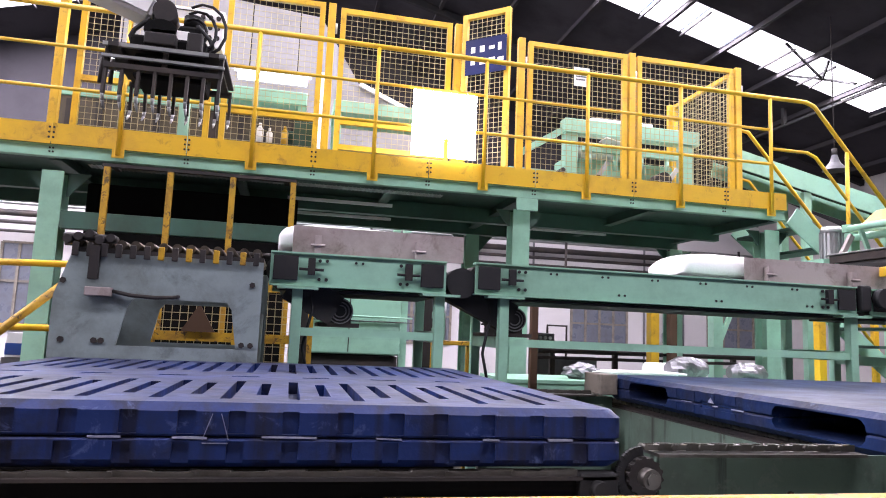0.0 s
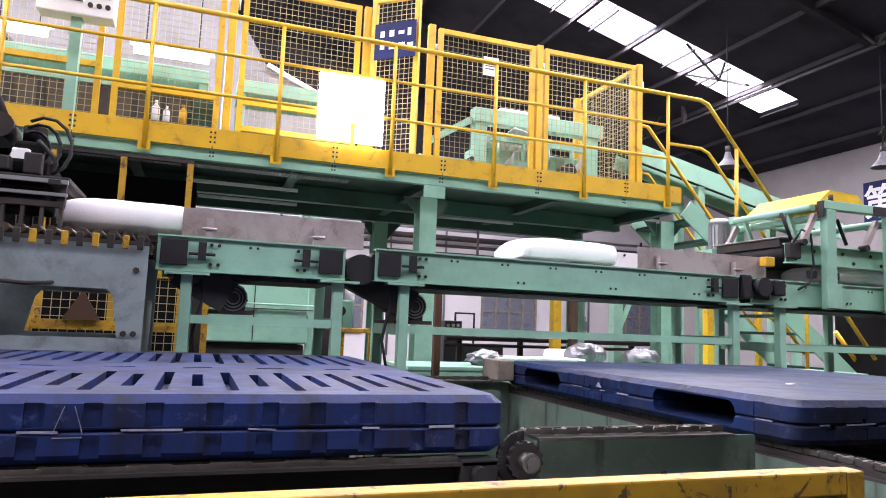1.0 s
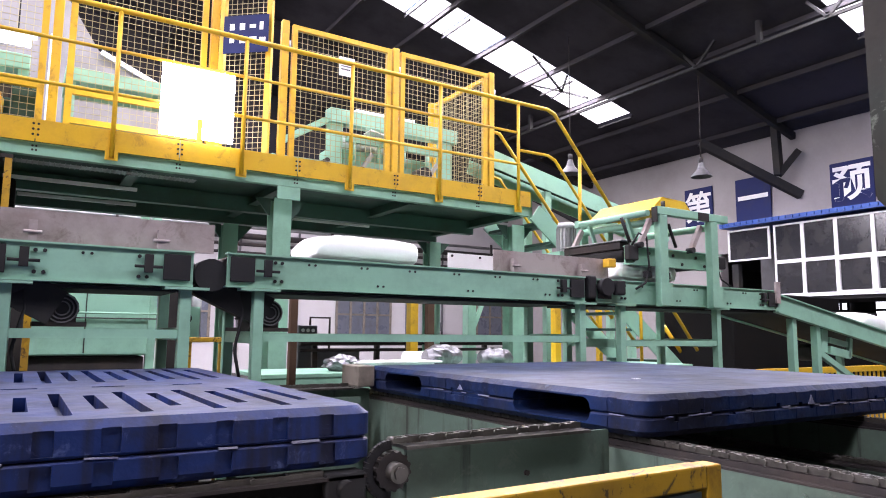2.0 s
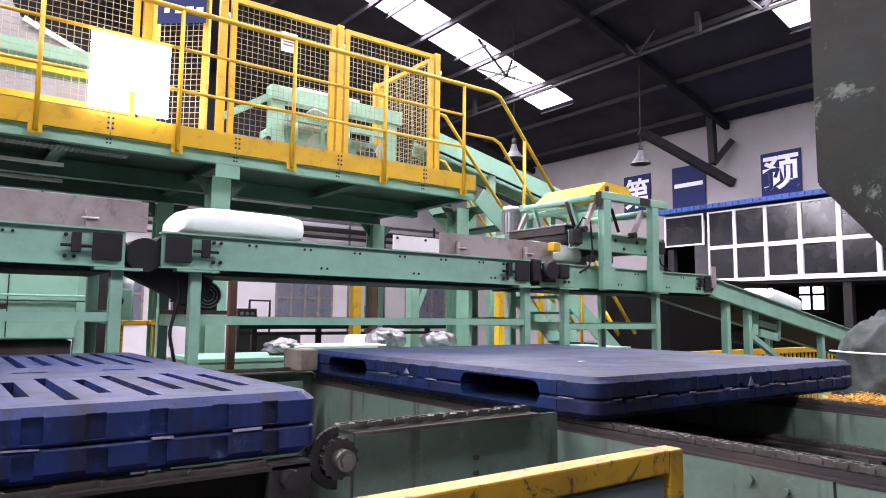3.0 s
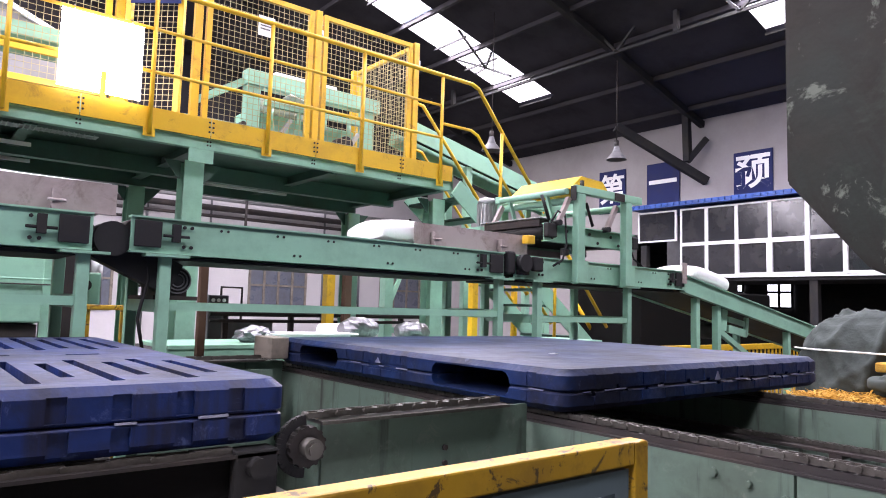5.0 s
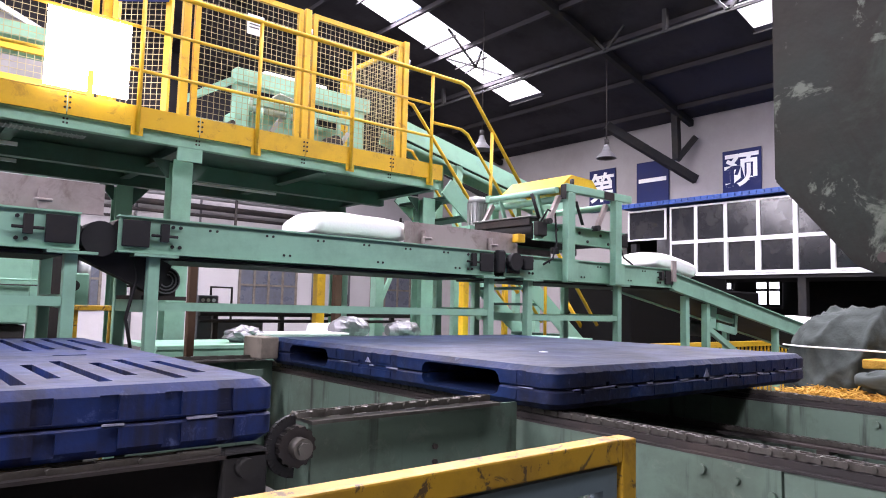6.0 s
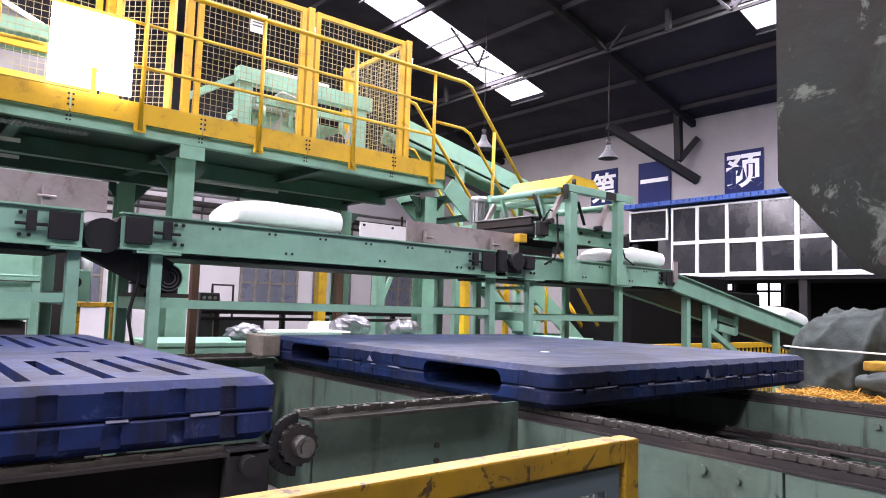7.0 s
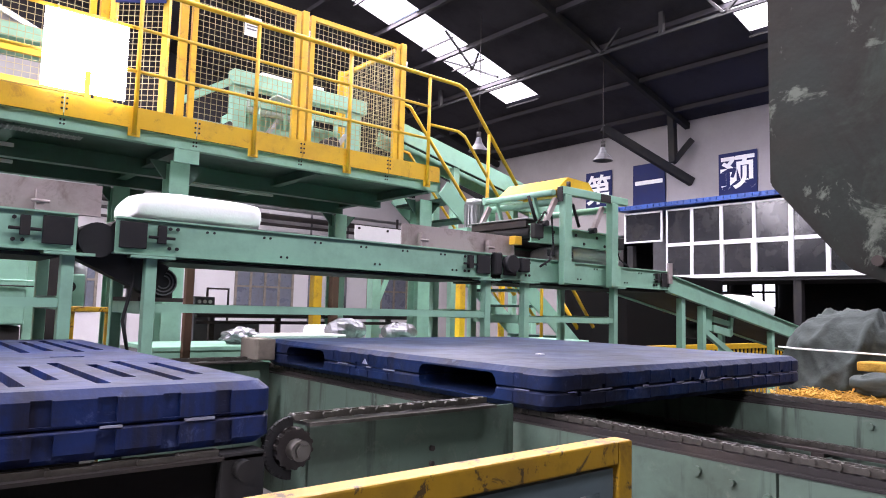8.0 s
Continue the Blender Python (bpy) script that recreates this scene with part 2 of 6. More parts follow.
def beam(bm, a, b, w, h, up=(0, 0, 1)):
    """A rectangular bar from a to b, w across and h along up."""
    a, b = Vector(a), Vector(b)
    d = (b - a).normalized()
    s = d.cross(Vector(up))
    s = s.normalized() if s.length > 1e-6 else d.cross(Vector((1, 0, 0))).normalized()
    u = s.cross(d)
    vs = [bm.verts.new(p + s * i * w / 2 + u * j * h / 2) for p in (a, b) for i, j in ((-1, -1), (1, -1), (1, 1), (-1, 1))]
    for f in ((3, 2, 1, 0), (4, 5, 6, 7), (0, 1, 5, 4), (1, 2, 6, 5), (2, 3, 7, 6), (3, 0, 4, 7)):
        bm.faces.new([vs[i] for i in f])
    return bm


def rod(bm, a, b, r, n=10, r2=None, cap=True):
    """A round bar from a to b."""
    a, b = Vector(a), Vector(b)
    d = (b - a).normalized()
    s = d.orthogonal().normalized()
    u = d.cross(s)
    r2 = r if r2 is None else r2
    rings = []
    for p, q in ((a, r), (b, r2)):
        rings.append([bm.verts.new(p + (s * math.cos(k * math.tau / n) + u * math.sin(k * math.tau / n)) * q) for k in range(n)])
    for k in range(n):
        f = bm.faces.new((rings[0][k], rings[0][(k + 1) % n], rings[1][(k + 1) % n], rings[1][k]))
        f.smooth = True
    if cap:
        bm.faces.new(rings[0][::-1])
        bm.faces.new(rings[1])
    return bm


def pipe(bm, pts, r, n=8):
    """One bent tube through the points, mitred at the bends."""
    pts = [Vector(p) for p in pts]
    ds = [(b - a).normalized() for a, b in zip(pts, pts[1:])]
    u = ds[0].orthogonal().normalized()
    rings = []
    for k, p in enumerate(pts):
        d0, d1 = ds[max(k - 1, 0)], ds[min(k, len(ds) - 1)]
        t = (d0 + d1).normalized()
        u = (u - t * u.dot(t)).normalized()
        v = t.cross(u)
        rings.append([bm.verts.new(p + (u * math.cos(j * math.tau / n) + v * math.sin(j * math.tau / n)) * r) for j in range(n)])
    for a, b in zip(rings, rings[1:]):
        for j in range(n):
            f = bm.faces.new((a[j], a[(j + 1) % n], b[(j + 1) % n], b[j]))
            f.smooth = True
    bm.faces.new(rings[0][::-1])
    bm.faces.new(rings[-1])
    return bm


def prism(bm, outline, axis, lo, hi):
    """Extrudes a 2D outline along an axis ("x": outline is y,z; "y": x,z; "z": x,y)."""
    def at(p, v):
        return {"x": (v, p[0], p[1]), "y": (p[0], v, p[1]), "z": (p[0], p[1], v)}[axis]
    a = [bm.verts.new(at(p, lo)) for p in outline]
    b = [bm.verts.new(at(p, hi)) for p in outline]
    n = len(outline)
    bm.faces.new(a[::-1])
    bm.faces.new(b)
    for k in range(n):
        bm.faces.new((a[k], a[(k + 1) % n], b[(k + 1) % n], b[k]))
    bmesh.ops.recalc_face_normals(bm, faces=bm.faces)
    return bm


def channel(bm, x0, x1, yf, z0, z1, flange=0.05, t=0.008, out=1):
    """A C-channel along x in one piece: web at yf, flanges turned inwards (+y for out=1)."""
    o = [(-0.012, z1 + t), (flange, z1 + t), (flange, z1), (t, z1), (t, z0), (flange, z0), (flange, z0 - t), (-0.012, z0 - t), (-0.012, z0), (0, z0), (0, z1), (-0.012, z1)]
    return prism(bm, [(yf + out * a, b) for a, b in o], "x", x0, x1)


def bolts_y(bm, spots, y, r=0.009, h=0.008):
    for x, z in spots:
        rod(bm, (x, y, z), (x, y - h, z), r, 6)
    return bm


def thing(name, at, label, category, group="", kind=""):
    ob = new(name)
    ob.empty_display_size = 0.1
    ob.location = at
    bpy.context.view_layer.update()
    return tagged(ob, label, category, group, kind)


def finish(name, bm, material):
    me = bpy.data.meshes.new(name)
    bmesh.ops.recalc_face_normals(bm, faces=bm.faces)
    bm.to_mesh(me)
    bm.free()
    me.materials.append(material)
    return me


def origin_of(ob):
    v = Vector(ob.location)
    while ob.parent:
        ob = ob.parent
        v += ob.location
    return v


def part(name, bm, material, parent, label=""):
    """Links a bmesh, given in world places, as one mesh under a thing or a part."""
    o = origin_of(parent)
    bmesh.ops.translate(bm, vec=-o, verts=bm.verts)
    ob = new(name, finish(name, bm, material))
    ob.parent = parent
    return tagged(ob, label)


def solid(name, bm, material, label, category, group="", kind="", at=None):
    """A thing that is one mesh."""
    o = Vector(at) if at is not None else Vector((0, 0, 0))
    bmesh.ops.translate(bm, vec=-o, verts=bm.verts)
    ob = new(name, finish(name, bm, material))
    ob.location = o
    return tagged(ob, label, category, group, kind)


def structure(name, bm, material, label=""):
    return solid(name, bm, material, label or name.replace("_", " "), "", kind="structure")


# ---- the hall ----
def build_hall():
    structure("floor", box(bm_new(), LEFT_X - 0.3, WALL_X + 12, FRONT_Y - 0.3, BACK_Y + 0.3, -0.2, 0), CONCRETE, "worn grey concrete factory floor")
    # side wall with the office side, seen with banners
    bm = bm_new()
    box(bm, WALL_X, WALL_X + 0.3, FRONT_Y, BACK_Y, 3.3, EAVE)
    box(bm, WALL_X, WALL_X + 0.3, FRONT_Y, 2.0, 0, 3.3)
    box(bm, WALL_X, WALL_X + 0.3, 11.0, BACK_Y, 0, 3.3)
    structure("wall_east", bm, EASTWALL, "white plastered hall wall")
    # Near-black walls and ceiling put the dimness of the side room into colour.
    bm = bm_new()
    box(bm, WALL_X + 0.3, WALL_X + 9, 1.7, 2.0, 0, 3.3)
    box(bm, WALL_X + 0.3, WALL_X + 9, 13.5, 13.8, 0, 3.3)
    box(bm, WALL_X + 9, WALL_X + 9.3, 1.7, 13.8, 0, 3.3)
    structure("wall_annex", bm, TRUSS, "side room walls, near black to carry its dimness")
    structure("ceiling_annex", box(bm_new(), WALL_X + 0.3, WALL_X + 9.3, 1.7, 13.8, 3.3, 3.5), TRUSS, "side room ceiling, near black to carry its dimness")
    # gable walls, end wall
    top = [(LEFT_X, 0), (WALL_X, 0), (WALL_X, EAVE), (RIDGE_X, roof_z(RIDGE_X)), (LEFT_X, EAVE)]
    low = [(LEFT_X, 0), (WALL_X, 0), (WALL_X, 5.3), (LEFT_X, 5.3)]
    high = [(LEFT_X, 5.3), (WALL_X, 5.3), (WALL_X, EAVE), (RIDGE_X, roof_z(RIDGE_X)), (LEFT_X, EAVE)]
    structure("wall_north", prism(bm_new(), low, "y", BACK_Y, BACK_Y + 0.3), WALLPAINT, "white plastered end wall of the hall")
    structure("wall_north_gable", prism(bm_new(), high, "y", BACK_Y, BACK_Y + 0.3), ROOF, "dark sheet gable above the white end wall")
    structure("wall_south", prism(bm_new(), top, "y", FRONT_Y - 0.3, FRONT_Y), DULLWALL, "plain wall behind the line, unseen and coloured dark to cut bounce")
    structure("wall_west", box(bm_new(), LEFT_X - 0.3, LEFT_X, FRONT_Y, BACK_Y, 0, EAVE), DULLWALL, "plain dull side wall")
    # roof slabs between skylight strips
    for side in (1, -1):
        bm = bm_new()

        def slab(x0, x1, y0, y1):
            pts = []
            for z_add in (0, 0.12):
                for x, y in ((x0, y0), (x1, y0), (x1, y1), (x0, y1)):
                    xx = x if side > 0 else 2 * RIDGE_X - x
                    pts.append(bm.verts.new((xx, y, roof_z(xx) + z_add)))
            for f in ((3, 2, 1, 0), (4, 5, 6, 7), (0, 1, 5, 4), (1, 2, 6, 5), (2, 3, 7, 6), (3, 0, 4, 7)):
                bm.faces.new([pts[i] for i in f])
        ys = [FRONT_Y - 0.3] + [v for pair in SKYLIGHTS[side] for v in pair] + [BACK_Y + 0.3]
        for a, b in zip(ys[::2], ys[1::2]):
            slab(RIDGE_X, WALL_X + 0.3, a, b)
        for a, b in SKYLIGHTS[side]:
            slab(RIDGE_X, SKY_X0, a, b)
            slab(SKY_X1, WALL_X + 0.3, a, b)
        structure("ceiling", bm, ROOF, "dark grimy sheet roof of the hall")
    # skylight sheets with bars
    for side in (1, -1):
        for y0, y1 in SKYLIGHTS[side]:
            def X(x, side=side):
                return x if side > 0 else 2 * RIDGE_X - x
            sl = thing("skylight", (X(7), (y0 + y1) / 2, roof_z(7)), "bright translucent roof light strip between dark sheets", "skylight", "roof light strips", "structure")
            step = 0.98
            k = 0
            x = SKY_X0
            while x < SKY_X1 - 0.1:
                xe = min(x + step - 0.04, SKY_X1)
                bm = bm_new()
                beam(bm, (X(x), (y0 + y1) / 2, roof_z(X(x)) + 0.02), (X(xe), (y0 + y1) / 2, roof_z(X(xe)) + 0.02), y1 - y0 - 0.02, 0.02)
                part("pane", bm, SKYGLOW, sl)
                bm = bm_new()
                beam(bm, (X(xe + 0.02), y0, roof_z(X(xe + 0.02)) - 0.09), (X(xe + 0.02), y1, roof_z(X(xe + 0.02)) - 0.09), 0.035, 0.04)
                part("bar", bm, TRUSS, sl)
                x += step


def build_trusses():
    """Light steel trusses under the roof, running down the slope, tied by lengthwise bars."""
    for y in (-4.5, 2.2, 8.9, 15.6):
        t = thing("roof_truss", (WALL_X, y, EAVE), "dark painted steel roof truss under the sheets", "truss", "roof trusses")
        bm = bm_new()
        for x0, x1 in ((RIDGE_X, WALL_X), (2 * RIDGE_X - WALL_X, RIDGE_X)):
            beam(bm, (x0, y, roof_z(x0) - 0.14), (x1, y, roof_z(x1) - 0.14), 0.12, 0.16)
        part("top_chord", bm, TRUSS, t)
        # bracket at the wall
        part("knee_brace", beam(bm_new(), (15.28, y -0.12, 4.49), (13.30, y +1.09, 5.70), 0.15, 0.2), TRUSS, t)
        part("post", beam(bm_new(), (14.75, y +0.07, 4.93), (14.75, y +0.11, 6.16), 0.16, 0.16, up=(0, 1, 0)), TRUSS, t)
        part("strut", beam(bm_new(), (15.10, y -0.22, 5.50), (14.75, y +0.07, 4.93), 0.12, 0.14), TRUSS, t)
    x, z = 11.36, 6.64
    bm = bm_new()
    beam(bm, (x, FRONT_Y, z), (x, BACK_Y, z), 0.05, 0.06)
    for y in (7.15, 0.45, 13.85):
        beam(bm, (x, y, z), (x, y, roof_z(x) - 0.02), 0.09, 0.09, up=(0, 1, 0))
    for y in (8.55, 5.88, 15.25):
        beam(bm, (x, y, z), (x, y - 0.45, roof_z(x) - 0.05), 0.05, 0.05)
        beam(bm, (x, y, z), (x, y + 0.35, roof_z(x) - 0.05), 0.05, 0.05)
    solid("roof_tie", bm, TIE, "thin grey steel tie bar hung below the roof", "tie bar", "roof ties", at=(x, 0, z))


def purlins():
    """Roof purlins along the hall under the sheets."""
    for k in range(11):
        x = WALL_X - 0.7 - 1.45 * k
        solid("roof_purlin", box(bm_new(), x - 0.04, x + 0.04, FRONT_Y, BACK_Y, roof_z(x) - 0.13, roof_z(x) - 0.025), PURLIN,
              "dark steel purlin under the roof sheets", "purlin", "roof purlins", at=(x, 5, roof_z(x)))


PURLIN = paint("dark_purlin_paint", (0.042, 0.039, 0.045), 0.8, amount=0.4)
PURLIN.node_tree.nodes["Principled BSDF"].inputs["Specular IOR Level"].default_value = 0.08
purlins()


def skylight_struts():
    """Thin dark strut fan seen against the roof light."""
    t = thing("strut_fan", (10.7, 11.6, 7.0), "dark thin steel strut fan under the roof light", "strut")
    c = (10.6, 11.75, 6.95)
    for x, y in ((9.6, 11.6), (10.3, 12.7), (11.1, 12.7), (11.6, 11.9), (10.6, 11.55)):
        part("strut", beam(bm_new(), c, (x, y, roof_z(x) - 0.01), 0.04, 0.04), TRUSS, t)


skylight_struts()


def pendant_lamp(x, y, z, drop):
    l = thing("pendant_lamp", (x, y, z), "grey bell-shaped industrial pendant lamp hung from the roof", "lamp", "pendant lamps")
    bm = bm_new()
    prof = [(0.05, 0.30), (0.07, 0.22), (0.10, 0.15), (0.17, 0.07), (0.22, 0.0)]
    for (r0, z0), (r1, z1) in zip(prof, prof[1:]):
        rod(bm, (x, y, z + z0), (x, y, z + z1), r0, 16, r1, cap=False)
    part("shade", bm, CABINET, l, "dull metal bell shade")
    part("socket", rod(bm_new(), (x, y, z + 0.28), (x, y, z + 0.42), 0.05, 10), DARK, l)
    part("cord", rod(bm_new(), (x, y, z + 0.4), (x, y, z + drop), 0.012, 6), DARK, l)
    return l


build_hall()
build_trusses()
pendant_lamp(12.0, 9.0, 4.53, roof_z(12.0) - 4.53)
pendant_lamp(9.6, 10.4, 4.55, roof_z(9.6) - 4.55)


def text_on(body, size, m, material, parent=None, name="lettering", label="", bold=0.0):
    c = bpy.data.curves.new(name, "FONT")
    c.body, c.size, c.align_x, c.align_y, c.extrude, c.offset = body, size, "CENTER", "CENTER", 0.002, bold
    tmp = bpy.data.objects.new(name, c)
    scene.collection.objects.link(tmp)
    bpy.context.view_layer.update()
    me = bpy.data.meshes.new_from_object(tmp.evaluated_get(bpy.context.evaluated_depsgraph_get()))
    bpy.data.objects.remove(tmp)
    me.transform(m)
    me.materials.append(material)
    ob = new(name, me)
    if parent:
        me.transform(Matrix.Translation(-origin_of(parent)))
        ob.parent = parent
    return tagged(ob, label)


FACE_WEST = Matrix(((0, 0, -1, 0), (-1, 0, 0, 0), (0, 1, 0, 0), (0, 0, 0, 1)))


def banner(y0, y1, z0, z1, word, size=0.85):
    x = WALL_X - 0.05
    b = thing("wall_banner", (x, (y0 + y1) / 2, z0), "navy blue wall banner with one white Chinese character", "banner", "wall banners")
    bm = bm_new()
    box(bm, x, x + 0.03, y0, y1, z0, z1, 0.006)
    part("cloth", bm, NAVY, b)
    if word:
        text_on(word, size, Matrix.Translation((x - 0.006, (y0 + y1) / 2, (z0 + z1) / 2 + 0.02)) @ FACE_WEST, WHITE, b, "character", "white character", 0.018)
    return b


banner(7.16, 8.08, 3.95, 5.06, "\u9884")
banner(9.51, 10.46, 3.95, 5.13, "\u4e00")
banner(11.14, 12.01, 3.95, 5.13, "\u7b2c")


def office():
    """The raised office with a long row of white-framed windows under a blue sheet roof."""
    x = 13.5
    o = thing("site_office", (x, 6, 0), "raised site office with white window frames and blue sheet roof", "office")
    bm = bm_new()
    box(bm, x - 0.12, WALL_X - 0.06, -2.0, 9.62, 3.62, 3.72)
    y = -2.0
    while y < 9.6:
        beam(bm, (x - 0.16, y, 3.675), (WALL_X - 0.07, y, 3.735), 0.05, 0.05)
        y += 0.15
    part("roof", bm, BLUE_ROOF, o, "corrugated blue sheet roof edge")
    # Slab and posts take near-black paint for the shade under the office.
    bm = bm_new()
    box(bm, x + 0.02, WALL_X - 0.06, -2.0, 9.55, 1.95, 2.05)
    part("floor_slab", bm, TRUSS, o)
    part("back_wall", box(bm_new(), WALL_X - 0.6, WALL_X - 0.5, -2.0, 9.5, 2.05, 3.6), CABINET, o)
    part("support_post", box(bm_new(), x + 0.05, x + 0.2, 5.55, 5.7, 0, 1.95), TRUSS, o)
    part("support_post", box(bm_new(), x + 0.05, x + 0.2, 9.3, 9.45, 0, 2.8), TRUSS, o)

    def window(y0, y1, z0, z1, sash):
        w = part("window", box(bm_new(), x + 0.028, x + 0.034, y0 + 0.03, y1 - 0.03, z0 + 0.03, z1 - 0.03), GLASS_DARK, o, "dark reflecting office window in white frame")
        bm = bm_new()
        f = 0.055 if sash else 0.035
        for a, b, c, d in ((y0, y1, z0, z0 + f), (y0, y1, z1 - f, z1), (y0, y0 + f, z0 + f, z1 - f), (y1 - f, y1, z0 + f, z1 - f)):
            box(bm, x - (0.03 if sash else 0.0), x + 0.05, a, b, c, d)
        part("window_frame", bm, FRAMEWHITE, w)
    y = 8.40
    cols = [8.40, 7.78, 7.11, 6.42, 5.69, 5.05, 4.42, 3.75, 3.1, 2.4, 1.7]
    for k, (a, b) in enumerate(zip(cols, cols[1:])):
        window(b, a, 2.768, 3.56, False)
        window(b, a, 2.06, 2.764, k in (2, 3, 5, 6))
    window(8.5, 9.5, 2.86, 3.56, False)
    part("mullion", box(bm_new(), x - 0.015, x + 0.06, 5.66, 5.74, 2.06, 3.6), FRAMEWHITE, o)
    part("sill", box(bm_new(), x - 0.03, x + 0.1, 1.7, 8.42, 2.02, 2.055), FRAMEWHITE, o)


office()


def wall_window(x0, x1, z0, z1, cols):
    w = thing("window", (x0, BACK_Y, z0), "dusty grey window in a brown frame, set in white wall", "window", "wall windows", "structure")
    bm = bm_new()
    part("pane", box(bm, x0, x1, BACK_Y - 0.03, BACK_Y - 0.02, z0, z1), GLASS_GREY, w)
    for k in range(cols + 1):
        x = x0 + (x1 - x0) * k / cols
        part("window_frame", box(bm_new(), x - 0.035, x + 0.035, BACK_Y - 0.07, BACK_Y - 0.032, z0, z1), WOOD, w)
    for z in (z0, z0 + (z1 - z0) * 0.55, z1):
        part("window_bar", box(bm_new(), x0, x1, BACK_Y - 0.065, BACK_Y - 0.034, z - 0.03, z + 0.03), WOOD, w)


wall_window(8.5, 10.4, 0.95, 2.42, 4)
wall_window(13.3, 15.0, 0.95, 2.45, 3)
wall_window(-5.2, -3.6, 0.95, 2.45, 3)
wall_window(3.0, 4.6, 0.95, 2.42, 4)
wall_window(-7.7, -6.85, 0.9, 3.2, 2)
for k, (z, r) in enumerate(((3.95, 0.09), (3.7, 0.05), (4.2, 0.05), (3.45, 0.04))):
    solid("wall_pipe", rod(bm_new(), (LEFT_X, BACK_Y - 0.35 - 0.05 * k, z), (WALL_X, BACK_Y - 0.35 - 0.05 * k, z), r, 10), DARK if k != 2 else STEEL,
          "long dark pipe fixed along the white end wall", "pipe", "wall pipes", at=(0, BACK_Y - 0.35, z))


# ---- platform ----
DECK = 2.60
POSTS = [-3.46, -2.49, -1.51, -0.50, 0.50, 1.476, 2.455, 3.41, 4.39]


def platform():
    p = thing("platform", (1.3, 7.5, 0), "raised mint green steel work platform with yellow kick plates", "platform")
    x0, x1, y0, y1 = -5.2, 4.57, 5.6, 7.65
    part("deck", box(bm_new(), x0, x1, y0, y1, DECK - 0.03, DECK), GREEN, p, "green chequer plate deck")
    bm = bm_new()
    box(bm, x0, x1, y0 - 0.012, y0 + 0.09, DECK - 0.03 - 0.008, DECK - 0.03)
    box(bm, x0, x1, y0 - 0.002, y0 + 0.01, 2.49, DECK - 0.038)
    box(bm, x0, x1, y0 - 0.012, y0 + 0.06, 2.478, 2.49)
    part("edge_beam", bm, MINT, p)
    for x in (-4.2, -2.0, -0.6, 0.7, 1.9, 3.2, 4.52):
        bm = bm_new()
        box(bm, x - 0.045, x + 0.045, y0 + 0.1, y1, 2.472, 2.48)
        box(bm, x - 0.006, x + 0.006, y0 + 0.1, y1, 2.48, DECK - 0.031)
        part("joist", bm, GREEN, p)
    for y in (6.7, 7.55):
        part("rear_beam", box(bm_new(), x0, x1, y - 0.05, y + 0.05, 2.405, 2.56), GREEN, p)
    for x in (-2.0, 1.89, 4.5):
        for y in (5.78, 7.5):
            bm = bm_new()
            o = [(-0.08, -0.09), (0.08, -0.09), (0.08, -0.078), (0.006, -0.078), (0.006, 0.078), (0.08, 0.078), (0.08, 0.09), (-0.08, 0.09), (-0.08, 0.078), (-0.006, 0.078), (-0.006, -0.078), (-0.08, -0.078)]
            prism(bm, [(x + a, y + b) for a, b in o], "z", 0.02, 2.388)
            col = part("column", bm, MINT, p)
            part("base_plate", box(bm_new(), x - 0.15, x + 0.15, y - 0.15, y + 0.15, 0, 0.019), MINT, col)
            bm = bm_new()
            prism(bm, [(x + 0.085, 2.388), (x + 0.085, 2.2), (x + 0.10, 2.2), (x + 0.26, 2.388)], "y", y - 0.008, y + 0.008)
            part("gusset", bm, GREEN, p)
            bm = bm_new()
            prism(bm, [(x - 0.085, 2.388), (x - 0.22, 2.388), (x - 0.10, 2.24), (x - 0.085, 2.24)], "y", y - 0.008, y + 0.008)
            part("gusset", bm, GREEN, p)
    part("beam_end", box(bm_new(), 1.80, 2.0, 5.57, 5.595, 2.36, 2.47), MINT, p)
    # kick plates
    edges = [-5.2] + [(a + b) / 2 for a, b in zip(POSTS, POSTS[1:])] + [4.57]
    for a, b in zip(edges, edges[1:]):
        k = part("kick_plate", box(bm_new(), a + 0.004, b - 0.004, 5.56, 5.568, 2.57, 2.735), YELLOW, p, "yellow kick plate")
    for e in edges[1:-1]:
        bm = bm_new()
        bolts_y(bm, [(e + s, z) for s in (-0.016, 0.016) for z in (2.62, 2.66, 2.70)], 5.559, 0.009, 0.006)
        bolts_y(bm, [(e + s, z) for s in (-0.012, 0.012) for z in (2.515, 2.545)], 5.597, 0.008, 0.006)
        tagged(part("splice_bolts", bm, DARK, p), kind="stuff")
    # open grating let into the deck edge
    gr = part("grating", mesh_grid(bm_new(), (-1.75, 5.64, 2.45), (2.9, 0, 0), (0, 0.16, 0), 0.035, 0.006), STEEL, p, "galvanised open grating strip")
    tagged(gr, kind="stuff")
    # fluorescent fittings below the deck
    for x, y in ((0.3, 6.4), (0.4, 7.2), (2.9, 7.1), (-1.2, 7.2)):
        part("light_fitting", box(bm_new(), x - 0.5, x + 0.5, y - 0.014, y + 0.014, 2.44, 2.47), WHITE, p, "thin white tube light fitting")


